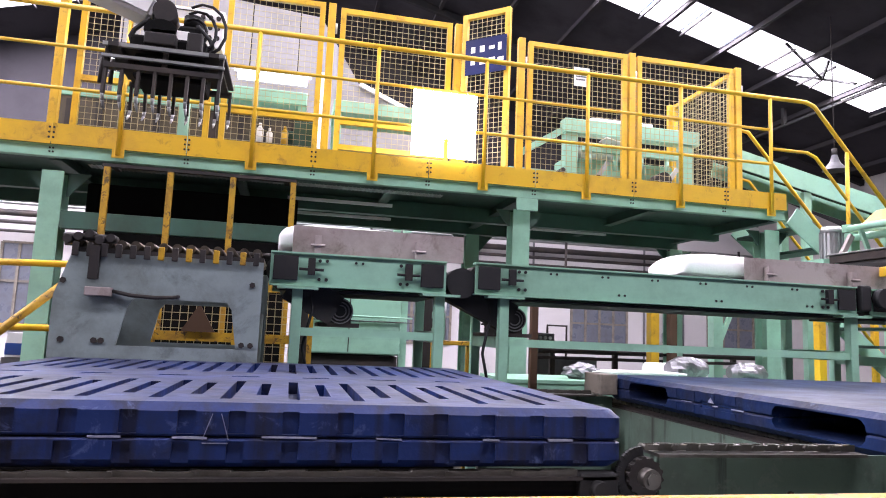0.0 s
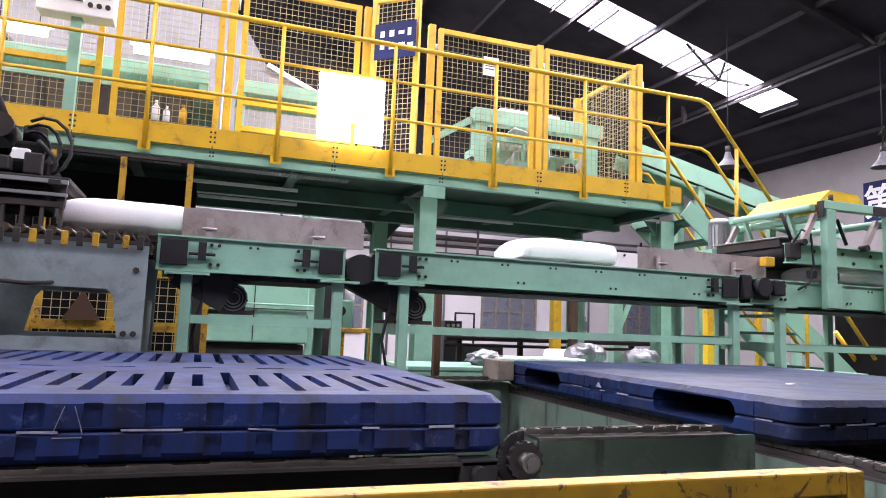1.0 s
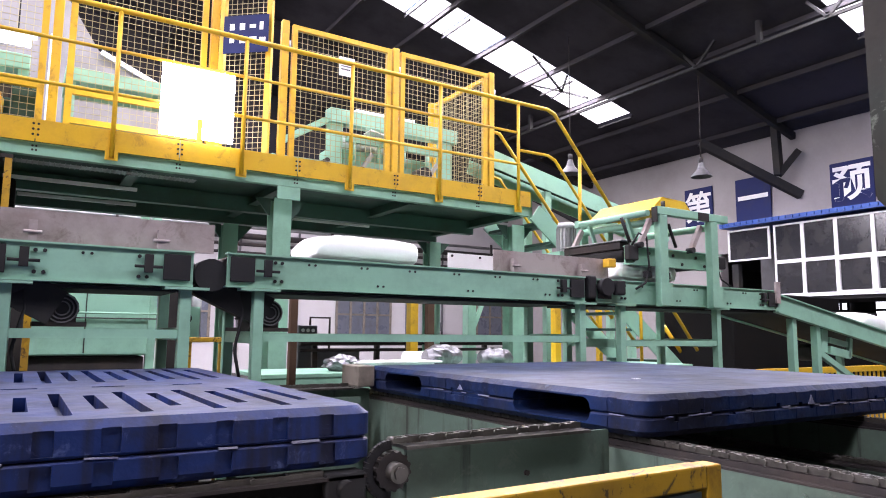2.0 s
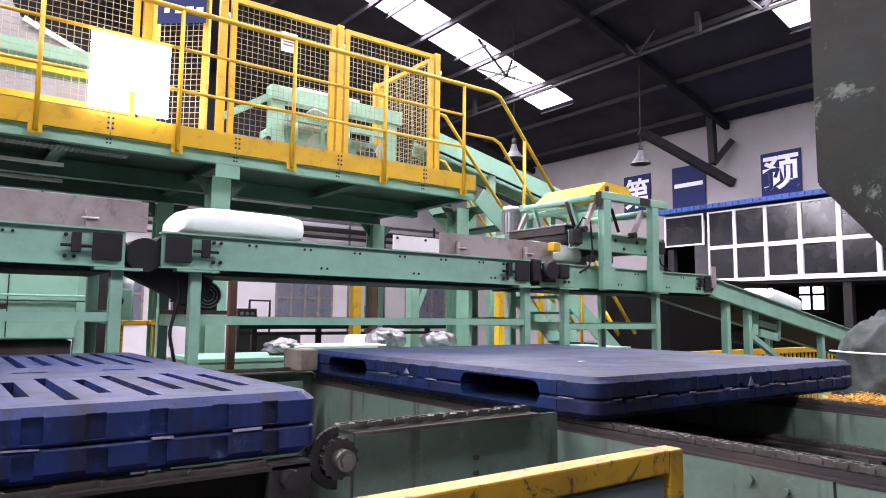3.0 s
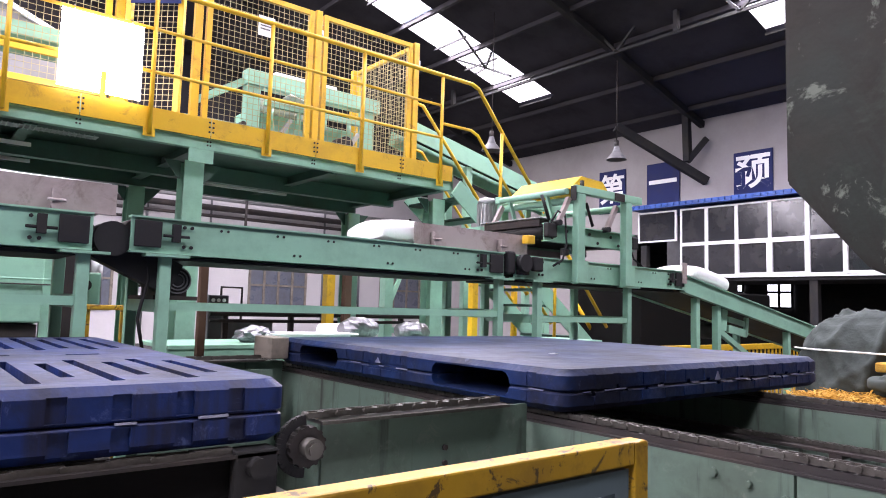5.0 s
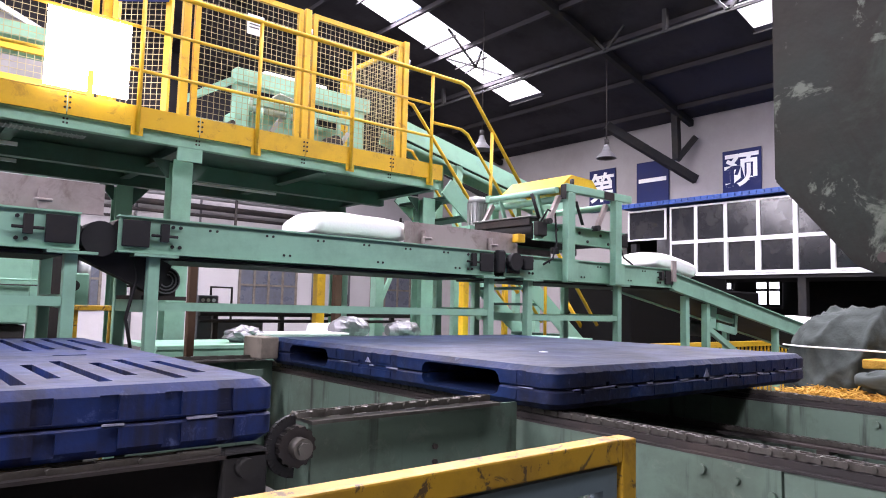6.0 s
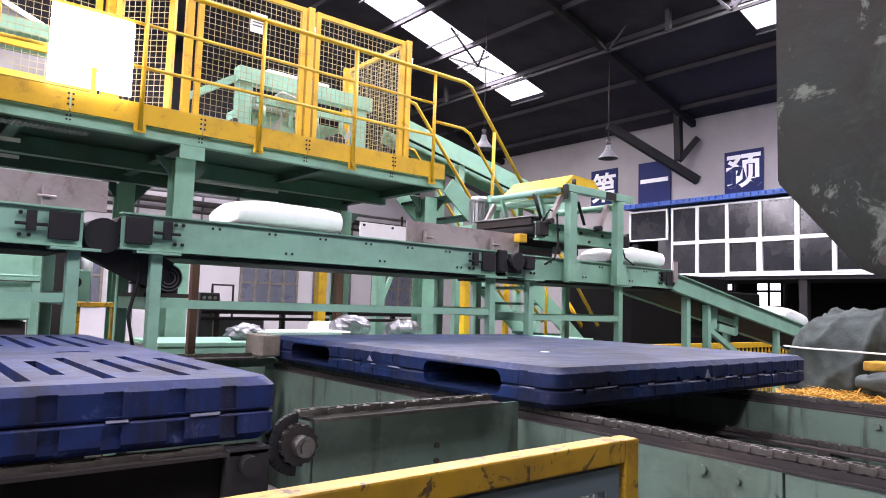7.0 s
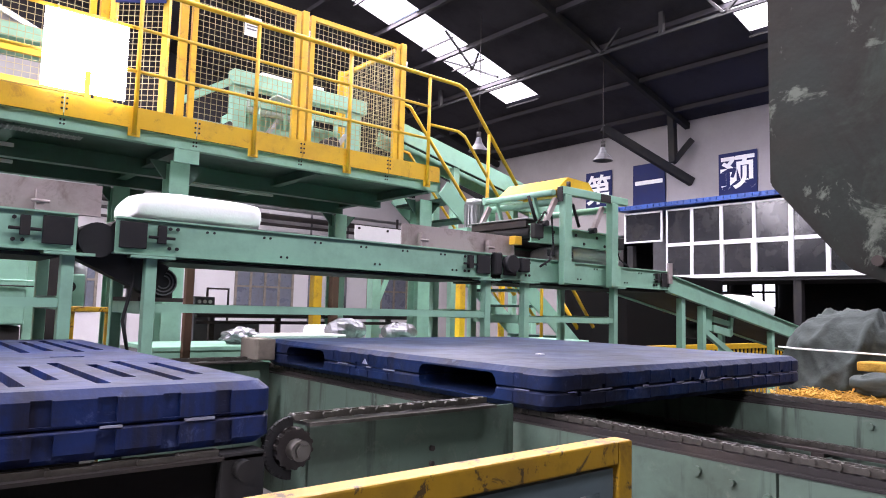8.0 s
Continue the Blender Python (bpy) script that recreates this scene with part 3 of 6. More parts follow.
def railing():
    r = thing("guard_rail", (1.3, 5.55, DECK), "yellow tubular guard rail along the platform edge", "railing")
    y = 5.545
    for x in POSTS:
        bm = bm_new()
        rod(bm, (x, y, 2.52), (x, y, 3.69), 0.018, 10)
        box(bm, x - 0.045, x + 0.045, y + 0.006, y + 0.014, 2.50, 2.575)
        part("post", bm, YELLOW, r)
    part("top_rail", pipe(bm_new(), [(-5.2, y, 3.69), (4.80, y, 3.69), (4.9, y, 3.655), (5.78, y, 2.65)], 0.022, 10), YELLOW, r)
    part("mid_rail", pipe(bm_new(), [(-5.2, y, 3.36), (4.39, y, 3.36)], 0.015), YELLOW, r)
    part("low_rail", pipe(bm_new(), [(-5.2, y, 3.015), (4.39, y, 3.015)], 0.015), YELLOW, r)


def staircase():
    s = thing("staircase", (5.4, 6.0, 0), "yellow-railed steel staircase down from the platform", "staircase")
    run, n = 0.235, 14
    rise = DECK / n
    for y in (5.56, 6.42):
        bm = bm_new()
        beam(bm, (4.62, y, DECK - 0.08), (4.62 + n * run, y, 0.0), 0.02, 0.2, up=(0, 0, 1))
        part("stringer", bm, MINT, s)
    for k in range(1, n):
        bm = bm_new()
        box(bm, 4.62 + (k - 1) * run, 4.62 + k * run + 0.02, 5.575, 6.405, DECK - k * rise - 0.03, DECK - k * rise)
        part("tread", bm, GREEN, s)
    y = 5.545
    bm = bm_new()
    pipe(bm, [(4.41, y, 3.17), (4.80, y, 3.17), (4.9, y, 3.13), (5.9, y, 2.0)], 0.017)
    part("mid_rail", bm, YELLOW, s)
    part("post", rod(bm_new(), (5.27, y, 3.22), (5.25, y, 1.8), 0.02), YELLOW, s)
    part("post", rod(bm_new(), (6.2, y, 2.16), (6.2, y, 0.8), 0.02), YELLOW, s)
    part("rail", pipe(bm_new(), [(5.78, y, 2.65), (7.2, y, 1.04)], 0.022), YELLOW, s)
    y = 6.5
    part("far_rail", pipe(bm_new(), [(4.6, y, 3.69), (4.85, y, 3.66), (7.2, y, 1.05)], 0.022), YELLOW, s)
    part("far_mid_rail", pipe(bm_new(), [(4.62, y, 3.12), (4.85, y, 3.09), (7.1, y, 0.6)], 0.017), YELLOW, s)
    part("far_post", rod(bm_new(), (4.66, y, 3.69), (4.66, y, 2.5), 0.02), YELLOW, s)


def mesh_grid(bm, p, u, v, pitch=0.06, t=0.004):
    """Wire mesh in the parallelogram p, p+u, p+v."""
    p, u, v = Vector(p), Vector(u), Vector(v)
    nu, nv = max(2, round(u.length / pitch)), max(2, round(v.length / pitch))
    for k in range(1, nu):
        a = p + u * k / nu
        beam(bm, a, a + v, t, t, up=u.normalized())
    for k in range(1, nv):
        a = p + v * k / nv
        beam(bm, a, a + u, t, t, up=v.normalized())
    return bm


def cage_panel(cage, a, b, z0, z1, mids=(), frame_w=0.05, pitch=0.055):
    """A framed mesh guard panel between two deck points, as a part of the cage."""
    (ax, ay), (bx, by) = a, b
    d = Vector((bx - ax, by - ay, 0)).normalized()
    bm = bm_new()
    for x, y, s in ((ax, ay, 1), (bx, by, -1)):
        beam(bm, (x + d.x * 0.03 * s, y + d.y * 0.03 * s, z0), (x + d.x * 0.03 * s, y + d.y * 0.03 * s, z1), frame_w, frame_w, up=d)
    for z in (z0 + frame_w / 2, z1 - frame_w / 2, *mids):
        beam(bm, (ax + d.x * 0.05, ay + d.y * 0.05, z), (bx - d.x * 0.05, by - d.y * 0.05, z), frame_w * 0.9, frame_w)
    g = part("panel_frame", bm, YELLOW, cage)
    part("wire_mesh", mesh_grid(bm_new(), (ax, ay, z0), (bx - ax, by - ay, 0), (0, 0, z1 - z0), pitch), STEEL_MESH, g)
    return g


def cage_post(cage, x, y, z0, z1):
    p = part("post", box(bm_new(), x - 0.035, x + 0.035, y - 0.035, y + 0.035, z0, z1, 0.005), YELLOW, cage)
    part("base_plate", box(bm_new(), x - 0.07, x + 0.07, y - 0.06, y + 0.06, z0, z0 + 0.012), YELLOW, p)
    part("hinge", rod(bm_new(), (x + 0.045, y - 0.02, z1 - 0.3), (x + 0.045, y - 0.02, z1 - 0.2), 0.012, 8), STEEL, p)


STEEL_MESH = paint("mesh_wire", (0.42, 0.36, 0.20), 0.5, 0.2, amount=0.3, bump=0)
platform()
railing()
staircase()
Y_C = 6.25
cage = thing("machine_cage", (3.3, 6.25, DECK), "yellow framed wire mesh cage round the bagging machine", "cage", "machine cages")
for x in (2.03, 3.26, 4.53):
    cage_post(cage, x, Y_C, DECK, 4.28)
cage_post(cage, 4.50, 7.55, DECK, 4.28)
cage_panel(cage, (2.10, Y_C), (3.21, Y_C), DECK + 0.05, 4.26)
cage_panel(cage, (3.32, Y_C), (4.48, Y_C), DECK + 0.05, 4.26)
cage_panel(cage, (4.52, Y_C + 0.06), (4.52, 7.5), DECK + 0.05, 4.26)
cage = thing("machine_cage", (0.1, 6.25, DECK), "yellow framed wire mesh cage before the machine beds", "cage", "machine cages")
cage_post(cage, 0.10, Y_C, DECK, 4.36)
cage_post(cage, 1.36, Y_C, DECK, 4.33)
cage_panel(cage, (0.18, Y_C), (1.30, Y_C), DECK + 0.05, 4.33, mids=(3.2, 2.95))
cage_panel(cage, (-0.86, Y_C), (0.04, Y_C), DECK + 0.05, 4.36, mids=(3.2,))
cage_panel(cage, (-2.10, Y_C), (-0.94, Y_C), DECK + 0.05, 4.36, mids=(3.35,))
cage_post(cage, -2.17, Y_C - 0.2, DECK, 4.5)
mesh_door = thing("mesh_door", (1.40, 6.2, DECK), "open yellow mesh guard door with a blue notice", "door")
cage_panel(mesh_door, (1.40, 6.2), (1.79, 5.86), DECK + 0.02, 4.40, pitch=0.05)


# ---- bag conveyors ----
CY0, CY1 = 3.33, 3.95


def leg(parent, x, y, top, w=0.052, mat=None):
    bm = bm_new()
    box(bm, x - w / 2, x + w / 2, y - w / 2, y + w / 2, 0.06, top, 0.004)
    l = part("leg", bm, mat or MINT, parent)
    bm = bm_new()
    rod(bm, (x, y, 0.0), (x, y, 0.07), 0.018, 8)
    rod(bm, (x, y, 0.0), (x, y, 0.012), 0.05, 12)
    part("foot", bm, DARK, l)
    return l


def conveyor(name, x0, x1, z0, z1, legs, guard=None, motor=None, label="", brace=1.2, drop=None, white_plate=None):
    """A level belt conveyor: two channel sides, belt with end rollers, legs, side guards and a drive below."""
    c = thing(name, ((x0 + x1) / 2, (CY0 + CY1) / 2, 0), label, "conveyor", "bag conveyors")
    part("side_channel", channel(bm_new(), x0, x1, CY0, z0, z1), MINT, c)
    part("side_channel", channel(bm_new(), x0, x1, CY1, z0, z1, out=-1), MINT, c)
    bm = bm_new()
    box(bm, x0 + 0.05, x1 - 0.05, CY0 + 0.06, CY1 - 0.06, z1 - 0.012, z1 + 0.002)
    box(bm, x0 + 0.05, x1 - 0.05, CY0 + 0.06, CY1 - 0.06, z0 - 0.03, z0 - 0.015)
    part("belt", bm, BLACK, c, "black rubber belt")
    for x in (x0 + 0.06, x1 - 0.06):
        part("end_roller", rod(bm_new(), (x, CY0 + 0.055, (z0 + z1) / 2), (x, CY1 - 0.055, (z0 + z1) / 2), (z1 - z0) / 2 + 0.005, 16), DARK, c)
    # take-up plates, slots and bolts on the near side
    for x, s in ((x0 + 0.075, 1), (x1 - 0.075, -1)):
        part("bearing_plate", box(bm_new(), x - 0.06, x + 0.06, CY0 - 0.016, CY0 - 0.003, z0 + 0.02, z1 - 0.012, 0.003), BLACK, c, "black bearing plate")
        bm = bm_new()
        xs = x + s * 0.125
        box(bm, xs - 0.018, xs + 0.018, CY0 - 0.03, CY0 - 0.003, z0 + 0.05, z1 - 0.02)
        rod(bm, (xs - 0.06, CY0 - 0.02, (z0 + z1) / 2), (xs + 0.06, CY0 - 0.02, (z0 + z1) / 2), 0.007, 6)
        bolts_y(bm, [(xs + s * 0.04 + dx, z) for dx in (0, 0.035) for z in (z0 + 0.03, z1 - 0.03)], CY0 - 0.003)
        part("take_up_screw", bm, BLACK, c)
    x = x0 + 0.42
    k = 0
    bm = bm_new()
    while x < x1 - 0.3:
        bolts_y(bm, [(x, z1 - 0.03), (x + 0.035, z1 - 0.03)], CY0 - 0.001, 0.007, 0.004)
        if k % 2:
            bolts_y(bm, [(x + 0.1, z0 + 0.03), (x + 0.135, z0 + 0.03)], CY0 - 0.001, 0.007, 0.004)
        x += 0.30
        k += 1
    tagged(part("bolts", bm, BLACK, c), kind="stuff")
    for x in legs:
        for y in (CY0 + 0.035, CY1 - 0.035):
            leg(c, x, y, z0 - 0.012)
        part("cap_plate", box(bm_new(), x - 0.1, x + 0.1, CY0 - 0.02, CY0 + 0.1, z0 - 0.022, z0 - 0.01), MINT, c)
        part("cross_tie", box(bm_new(), x - 0.025, x + 0.025, CY0 + 0.075, CY1 - 0.075, brace - 0.03, brace + 0.03), MINT, c)
    if len(legs) > 1:
        for y in (CY0 + 0.035, CY1 - 0.035):
            part("stretcher", box(bm_new(), legs[0] + 0.027, legs[-1] - 0.027, y - 0.018, y + 0.018, brace - 0.02, brace + 0.02), MINT, c)
    if guard:
        ga, gb, gz0, gz1 = guard
        for y in (CY0 + 0.05, CY1 - 0.05):
            bm = bm_new()
            box(bm, ga, gb, y - 0.004, y + 0.004, gz0, gz1)
            box(bm, ga, gb, y - 0.014, y - 0.0042, gz0, gz0 + 0.006)
            part("side_guard", bm, RUST, c, "rust-stained grey steel side guard")
        for f in (0.14, 0.72):
            xg = ga + (gb - ga) * f
            bm = bm_new()
            box(bm, xg - 0.016, xg + 0.016, CY0 - 0.002, CY0 + 0.044, z1 + 0.01, gz1 - 0.05)
            rod(bm, (xg - 0.035, CY0 - 0.004, gz0 + 0.04), (xg + 0.035, CY0 - 0.004, gz0 + 0.04), 0.007, 6)
            part("guard_bracket", bm, RUST, c)
    if white_plate:
        a, b, wz0, wz1 = white_plate
        bm = bm_new()
        box(bm, a, b, CY1 - 0.058, CY1 - 0.05, wz0, wz1)
        wp = part("white_guard", bm, WHITE, c, "white side guard plate")
        bm = bm_new()
        bolts_y(bm, [(a + 0.03, wz1 - 0.02), (b - 0.03, wz1 - 0.02), ((a + b) / 2, wz1 - 0.02)], CY1 - 0.058)
        part("bolts", bm, DARK, wp)
    if motor:
        mx, mz, sx, sz = motor
        bm = bm_new()
        d = Vector((mx - sx, 0, mz - sz))
        beam(bm, (sx - 0.05, CY0 + 0.10, sz - 0.01), (mx, CY0 + 0.10, mz), 0.09, 0.16, up=(0, 0, 1))
        rod(bm, (mx, CY0 + 0.105, mz), (mx, CY0 + 0.195, mz), 0.075, 20)
        rod(bm, (sx, CY0 + 0.02, sz), (sx, CY0 + 0.195, sz), 0.08, 20)
        dr = part("chain_guard", bm, BLACK, c, "black sloping chain guard")
        bm = bm_new()
        fins = [(mx + 0.02 + r * math.cos((k + o) * math.tau / 14), mz + r * math.sin((k + o) * math.tau / 14)) for k in range(14) for o, r in ((0, 0.065), (0.6, 0.065), (0.65, 0.077), (0.95, 0.077))]
        prism(bm, fins, "y", CY0 + 0.2, CY1 - 0.14)
        box(bm, mx - 0.09, mx + 0.12, CY0 + 0.08, CY1 - 0.1, brace + 0.03, brace + 0.05)
        box(bm, mx - 0.05, mx + 0.08, CY0 + 0.12, CY1 - 0.2, brace + 0.05, mz - 0.03)
        part("motor", bm, DARK, c, "dark finned drive motor")
        bm = bm_new()
        rod(bm, (mx + 0.02, CY0 + 0.09, mz), (mx + 0.02, CY0 + 0.2, mz), 0.068, 20)
        for k in range(3):
            rod(bm, (mx + 0.02, CY0 + 0.082 - 0.004 * k, mz), (mx + 0.02, CY0 + 0.09, mz), 0.05 - 0.014 * k, 20)
        fan = part("fan_cover", bm, BLACK, c, "ribbed black fan cover")
        for rr in (0.062, 0.046, 0.030):
            ring = bm_new()
            for j in range(20):
                a0, a1 = j * math.tau / 20, (j + 1) * math.tau / 20
                beam(ring, (mx + 0.02 + rr * math.cos(a0), CY0 + 0.076, mz + rr * math.sin(a0)), (mx + 0.02 + rr * math.cos(a1), CY0 + 0.076, mz + rr * math.sin(a1)), 0.006, 0.004, up=(0, 1, 0))
            part("grille_ring", ring, CABINET, fan)
        # cable to the drive
        pts = [(mx - 0.14 + 0.02 * math.sin(k), CY0 + 0.06, mz + 0.1 - 0.06 * k - 0.02 * math.sin(2 * k)) for k in range(8)]
        part("cable", pipe(bm_new(), pts, 0.008, 6), BLACK, c)
    return c


conveyor("bag_conveyor", -0.21, 0.68, 1.445, 1.598, (-0.07, 0.655), (-0.11, 0.78, 1.606, 1.748), (0.13, 1.325, -0.06, 1.46),
         "mint green belt conveyor feeding the bag table, with guards", 1.215)
conveyor("bag_conveyor", 0.836, 3.20, 1.452, 1.606, (1.005, 3.19), (2.48, 3.47, 1.614, 1.752), (1.065, 1.325, 0.77, 1.50),
         "long mint green belt conveyor carrying white bags", 1.20, white_plate=(2.47, 3.0, 1.66, 1.78))
conveyor("bag_conveyor", 3.30, 5.38, 1.452, 1.60, (3.57, 4.62), None, None,
         "mint green conveyor section under the bag flattener", 1.17)


def press_gantry():
    """The bag flattener: gantry of square tube, a pressing belt and a yellow hood."""
    g = thing("bag_flattener", (4.05, 3.6, 0), "mint green gantry press with pressing belt and yellow hood", "press")
    for x in (3.90, 4.47):
        for y in (3.27, 4.08):
            part("upright", box(bm_new(), x - 0.04, x + 0.04, y - 0.03, y + 0.03, 1.43, 2.095, 0.005), MINT, g)
        part("side_tie", rod(bm_new(), (x - 0.01, 3.30, 2.055), (x - 0.01, 4.05, 2.055), 0.027, 12), MINT, g)
        part("weld_plate", box(bm_new(), x - 0.06, x + 0.06, 3.228, 3.238, 1.44, 1.60), MINT, g)
    for y in (3.27, 4.08):
        part("top_rail", box(bm_new(), 3.84, 4.64, y - 0.03, y + 0.03, 2.097, 2.155, 0.004), MINT, g)
    part("end_cap", box(bm_new(), 3.832, 3.839, 3.245, 3.295, 2.04, 2.15), DARK, g)
    part("black_pad", box(bm_new(), 4.28, 4.40, 3.232, 3.239, 2.09, 2.15), DARK, g)
    for y in (3.36, 3.94):
        bm = bm_new()
        box(bm, 3.62, 4.66, y - 0.006, y + 0.006, 1.735, 1.852)
        box(bm, 3.62, 4.66, y - 0.04, y + 0.02, 1.853, 1.861)
        box(bm, 3.62, 4.66, y - 0.04, y + 0.02, 1.727, 1.735)
        part("press_side", bm, MINT, g)
        bm = bm_new()
        bolts_y(bm, [(3.70 + 0.13 * k + 0.03 * (k % 2), 1.76 + 0.06 * (k % 2)) for k in range(8)], y - 0.007, 0.012)
        tagged(part("bolts", bm, DARK, g), kind="stuff")
    bm = bm_new()
    for x in (3.66, 4.60):
        rod(bm, (x, 3.38, 1.80), (x, 3.92, 1.80), 0.045, 16)
    box(bm, 3.66, 4.60, 3.38, 3.92, 1.75, 1.757)
    box(bm, 3.66, 4.60, 3.38, 3.92, 1.838, 1.845)
    part("press_belt", bm, BLACK, g)
    for x, mat in ((3.76, RUST), (4.32, RUST)):
        for y in (3.30, 4.0):
            arm_ = part("spring_arm", beam(bm_new(), (x - 0.06, y, 1.86), (x + 0.06, y, 2.06), 0.03, 0.035), mat, g, "rusty diagonal spring arm")
            part("pivot", rod(bm_new(), (x - 0.06, y - 0.03, 1.865), (x - 0.06, y + 0.03, 1.865), 0.022, 10), BLACK, arm_)
    for x in (3.63, 4.12):
        part("guide_rod", rod(bm_new(), (x - 0.08, 3.32, 2.05), (x, 3.32, 1.88), 0.012, 8), BLACK, g)
    part("bearing_block", box(bm_new(), 3.60, 3.70, 3.30, 3.35, 1.755, 1.86, 0.01), BLACK, g)
    part("bearing_block", box(bm_new(), 4.60, 4.68, 3.30, 3.35, 1.745, 1.84, 0.01), BLACK, g)
    for x, z in ((3.80, 1.66), (4.0, 1.66), (4.52, 1.66)):
        part("fitting", box(bm_new(), x - 0.03, x + 0.03, 3.30, 3.335, z - 0.025, z + 0.025, 0.006), BLACK, g)
    part("cable", pipe(bm_new(), [(3.64, 3.31, 1.86), (3.70, 3.3, 1.95), (3.78, 3.3, 1.93), (3.80, 3.3, 1.72), (3.76, 3.3, 1.6), (3.66, 3.3, 1.55)], 0.008, 6), BLACK, g)
    part("cable", pipe(bm_new(), [(4.5, 3.3, 1.82), (4.56, 3.29, 1.74), (4.60, 3.29, 1.66), (4.72, 3.29, 1.61)], 0.007, 6), BLACK, g)
    part("inner_panel", box(bm_new(), 3.98, 4.42, 3.9, 3.93, 1.62, 1.73), RUST, g)
    # hood: a shallow folded tray of yellow sheet
    bm = bm_new()
    prism(bm, [(3.84, 2.135), (3.97, 2.245), (4.22, 2.235), (4.30, 2.16), (4.29, 2.156), (4.21, 2.229), (3.975, 2.238), (3.85, 2.13)], "y", 3.31, 3.93)
    hood = part("hood", bm, YELLOW, g, "bright yellow sheet hood")
    for y in (3.315, 3.925):
        part("end_plate", prism(bm_new(), [(3.855, 2.13), (3.97, 2.236), (4.215, 2.227), (4.285, 2.157)], "y", y - 0.004, y + 0.004), YELLOW, hood)
    part("hood_rim", rod(bm_new(), (3.80, 3.30, 2.108), (3.80, 4.0, 2.108), 0.024, 10), MINT, g)
    for y in (3.5, 3.9):
        part("hood_arm", beam(bm_new(), (3.80, y, 2.10), (3.87, y, 1.93), 0.02, 0.03), MINT, g)
    part("lifting_eye", rod(bm_new(), (3.93, 3.27, 2.156), (3.93, 3.27, 2.20), 0.016, 8), DARK, g)
    part("top_clutter", box(bm_new(), 4.05, 4.16, 3.6, 3.72, 2.246, 2.275, 0.01), DARK, g)
    # pale infeed sheet lying over the first roll
    part("cover_sheet", box(bm_new(), 3.60, 3.74, 3.37, 4.02, 1.897, 1.907, 0.003), STEEL, g, "thin pale sheet cover")
    part("tray", box(bm_new(), 3.615, 3.72, 3.40, 3.99, 1.84, 1.896, 0.004), DARK, g)
    part("drive_block", box(bm_new(), 3.215, 3.285, 3.30, 3.42, 1.47, 1.625, 0.012), BLACK, g, "oily black drive block")
    part("drive_hub", rod(bm_new(), (3.36, 3.27, 1.55), (3.36, 3.322, 1.55), 0.06, 16), BLACK, g)
    part("terminal_box", box(bm_new(), 3.44, 3.53, 3.27, 3.314, 1.50, 1.60, 0.01), BLACK, g)
    part("sensor", box(bm_new(), 3.40, 3.47, 3.3, 3.36, 1.69, 1.75, 0.005), YELLOW, g, "small yellow sensor box")
    # vertical grey motor behind
    bm = bm_new()
    fins = [(3.83 + r * math.cos((k + o) * math.tau / 16), 4.2 + r * math.sin((k + o) * math.tau / 16)) for k in range(16) for o, r in ((0, 0.07), (0.55, 0.07), (0.6, 0.083), (0.9, 0.083))]
    prism(bm, fins, "z", 1.9, 2.10)
    rod(bm, (3.83, 4.2, 2.10), (3.83, 4.2, 2.15), 0.082, 18, 0.066)
    part("motor", bm, STEEL, g, "grey upright motor")
    part("motor_base", box(bm_new(), 3.70, 3.96, 4.135, 4.3, 1.6, 1.9), MINT, g)


press_gantry()

INC = math.atan2(1.587 - 1.154, 7.905 - 5.35)


def incline():
    c = thing("incline_conveyor", (7.5, 3.64, 0), "mint green sloping belt conveyor bringing bags up", "conveyor", "bag conveyors")
    s = math.tan(INC)
    xa, xb = 5.36, 10.9

    def z(x):
        return 1.575 - s * (x - xa)
    for y in (CY0, CY1):
        bm = bm_new()
        beam(bm, (xa, y, z(xa) - 0.07), (xb, y, z(xb) - 0.07), 0.012, 0.15)
        beam(bm, (xa, y, z(xa) + 0.005), (xb, y, z(xb) + 0.005), 0.05, 0.01)
        beam(bm, (xa, y, z(xa) - 0.145), (xb, y, z(xb) - 0.145), 0.05, 0.01)
        part("side_channel", bm, MINT, c)
    part("belt", beam(bm_new(), (xa, 3.64, z(xa)), (xb, 3.64, z(xb)), 0.5, 0.015), BLACK, c, "black rubber belt")
    part("end_roller", rod(bm_new(), (xa, 3.38, z(xa) - 0.07), (xa, 3.9, z(xa) - 0.07), 0.075, 16), DARK, c)
    part("end_plate", box(bm_new(), xa - 0.03, xa + 0.03, CY0 - 0.03, CY0 - 0.012, 1.50, 1.68), RUST, c)
    # Black sheet added to close the underside, in place of shade between the channels.
    part("return_belt", beam(bm_new(), (xa, 3.64, z(xa) - 0.135), (xb, 3.64, z(xb) - 0.135), 0.56, 0.012), BLACK, c)
    for x in (5.63, 5.99, 7.4, 9.4):
        for y in (CY0 + 0.035,) if x < 7 else (CY0 + 0.035, CY1 - 0.035):
            leg(c, x, y, z(x) - 0.15, 0.06)
    bm = bm_new()
    for x, zz, l, h in ((6.10, 1.20, 0.10, 0.20), (6.24, 1.20, 0.30, 0.05), (6.24, 1.11, 0.34, 0.07), (6.56, 1.13, 0.05, 0.18)):
        part("drive_plate", beam(bm_new(), (x, CY0 + 0.06, zz), (x + l, CY0 + 0.06, zz - 0.15 * l), 0.03, h), MINT, c, "mint green drive plate")
    part("drive_motor", rod(bm_new(), (6.3, CY0 + 0.14, 1.08), (6.3, CY0 + 0.36, 1.08), 0.08, 16), DARK, c)
    part("brace", beam(bm_new(), (5.99, CY0 + 0.03, 1.1), (6.9, CY0 + 0.03, 0.7), 0.04, 0.05), MINT, c)


incline()


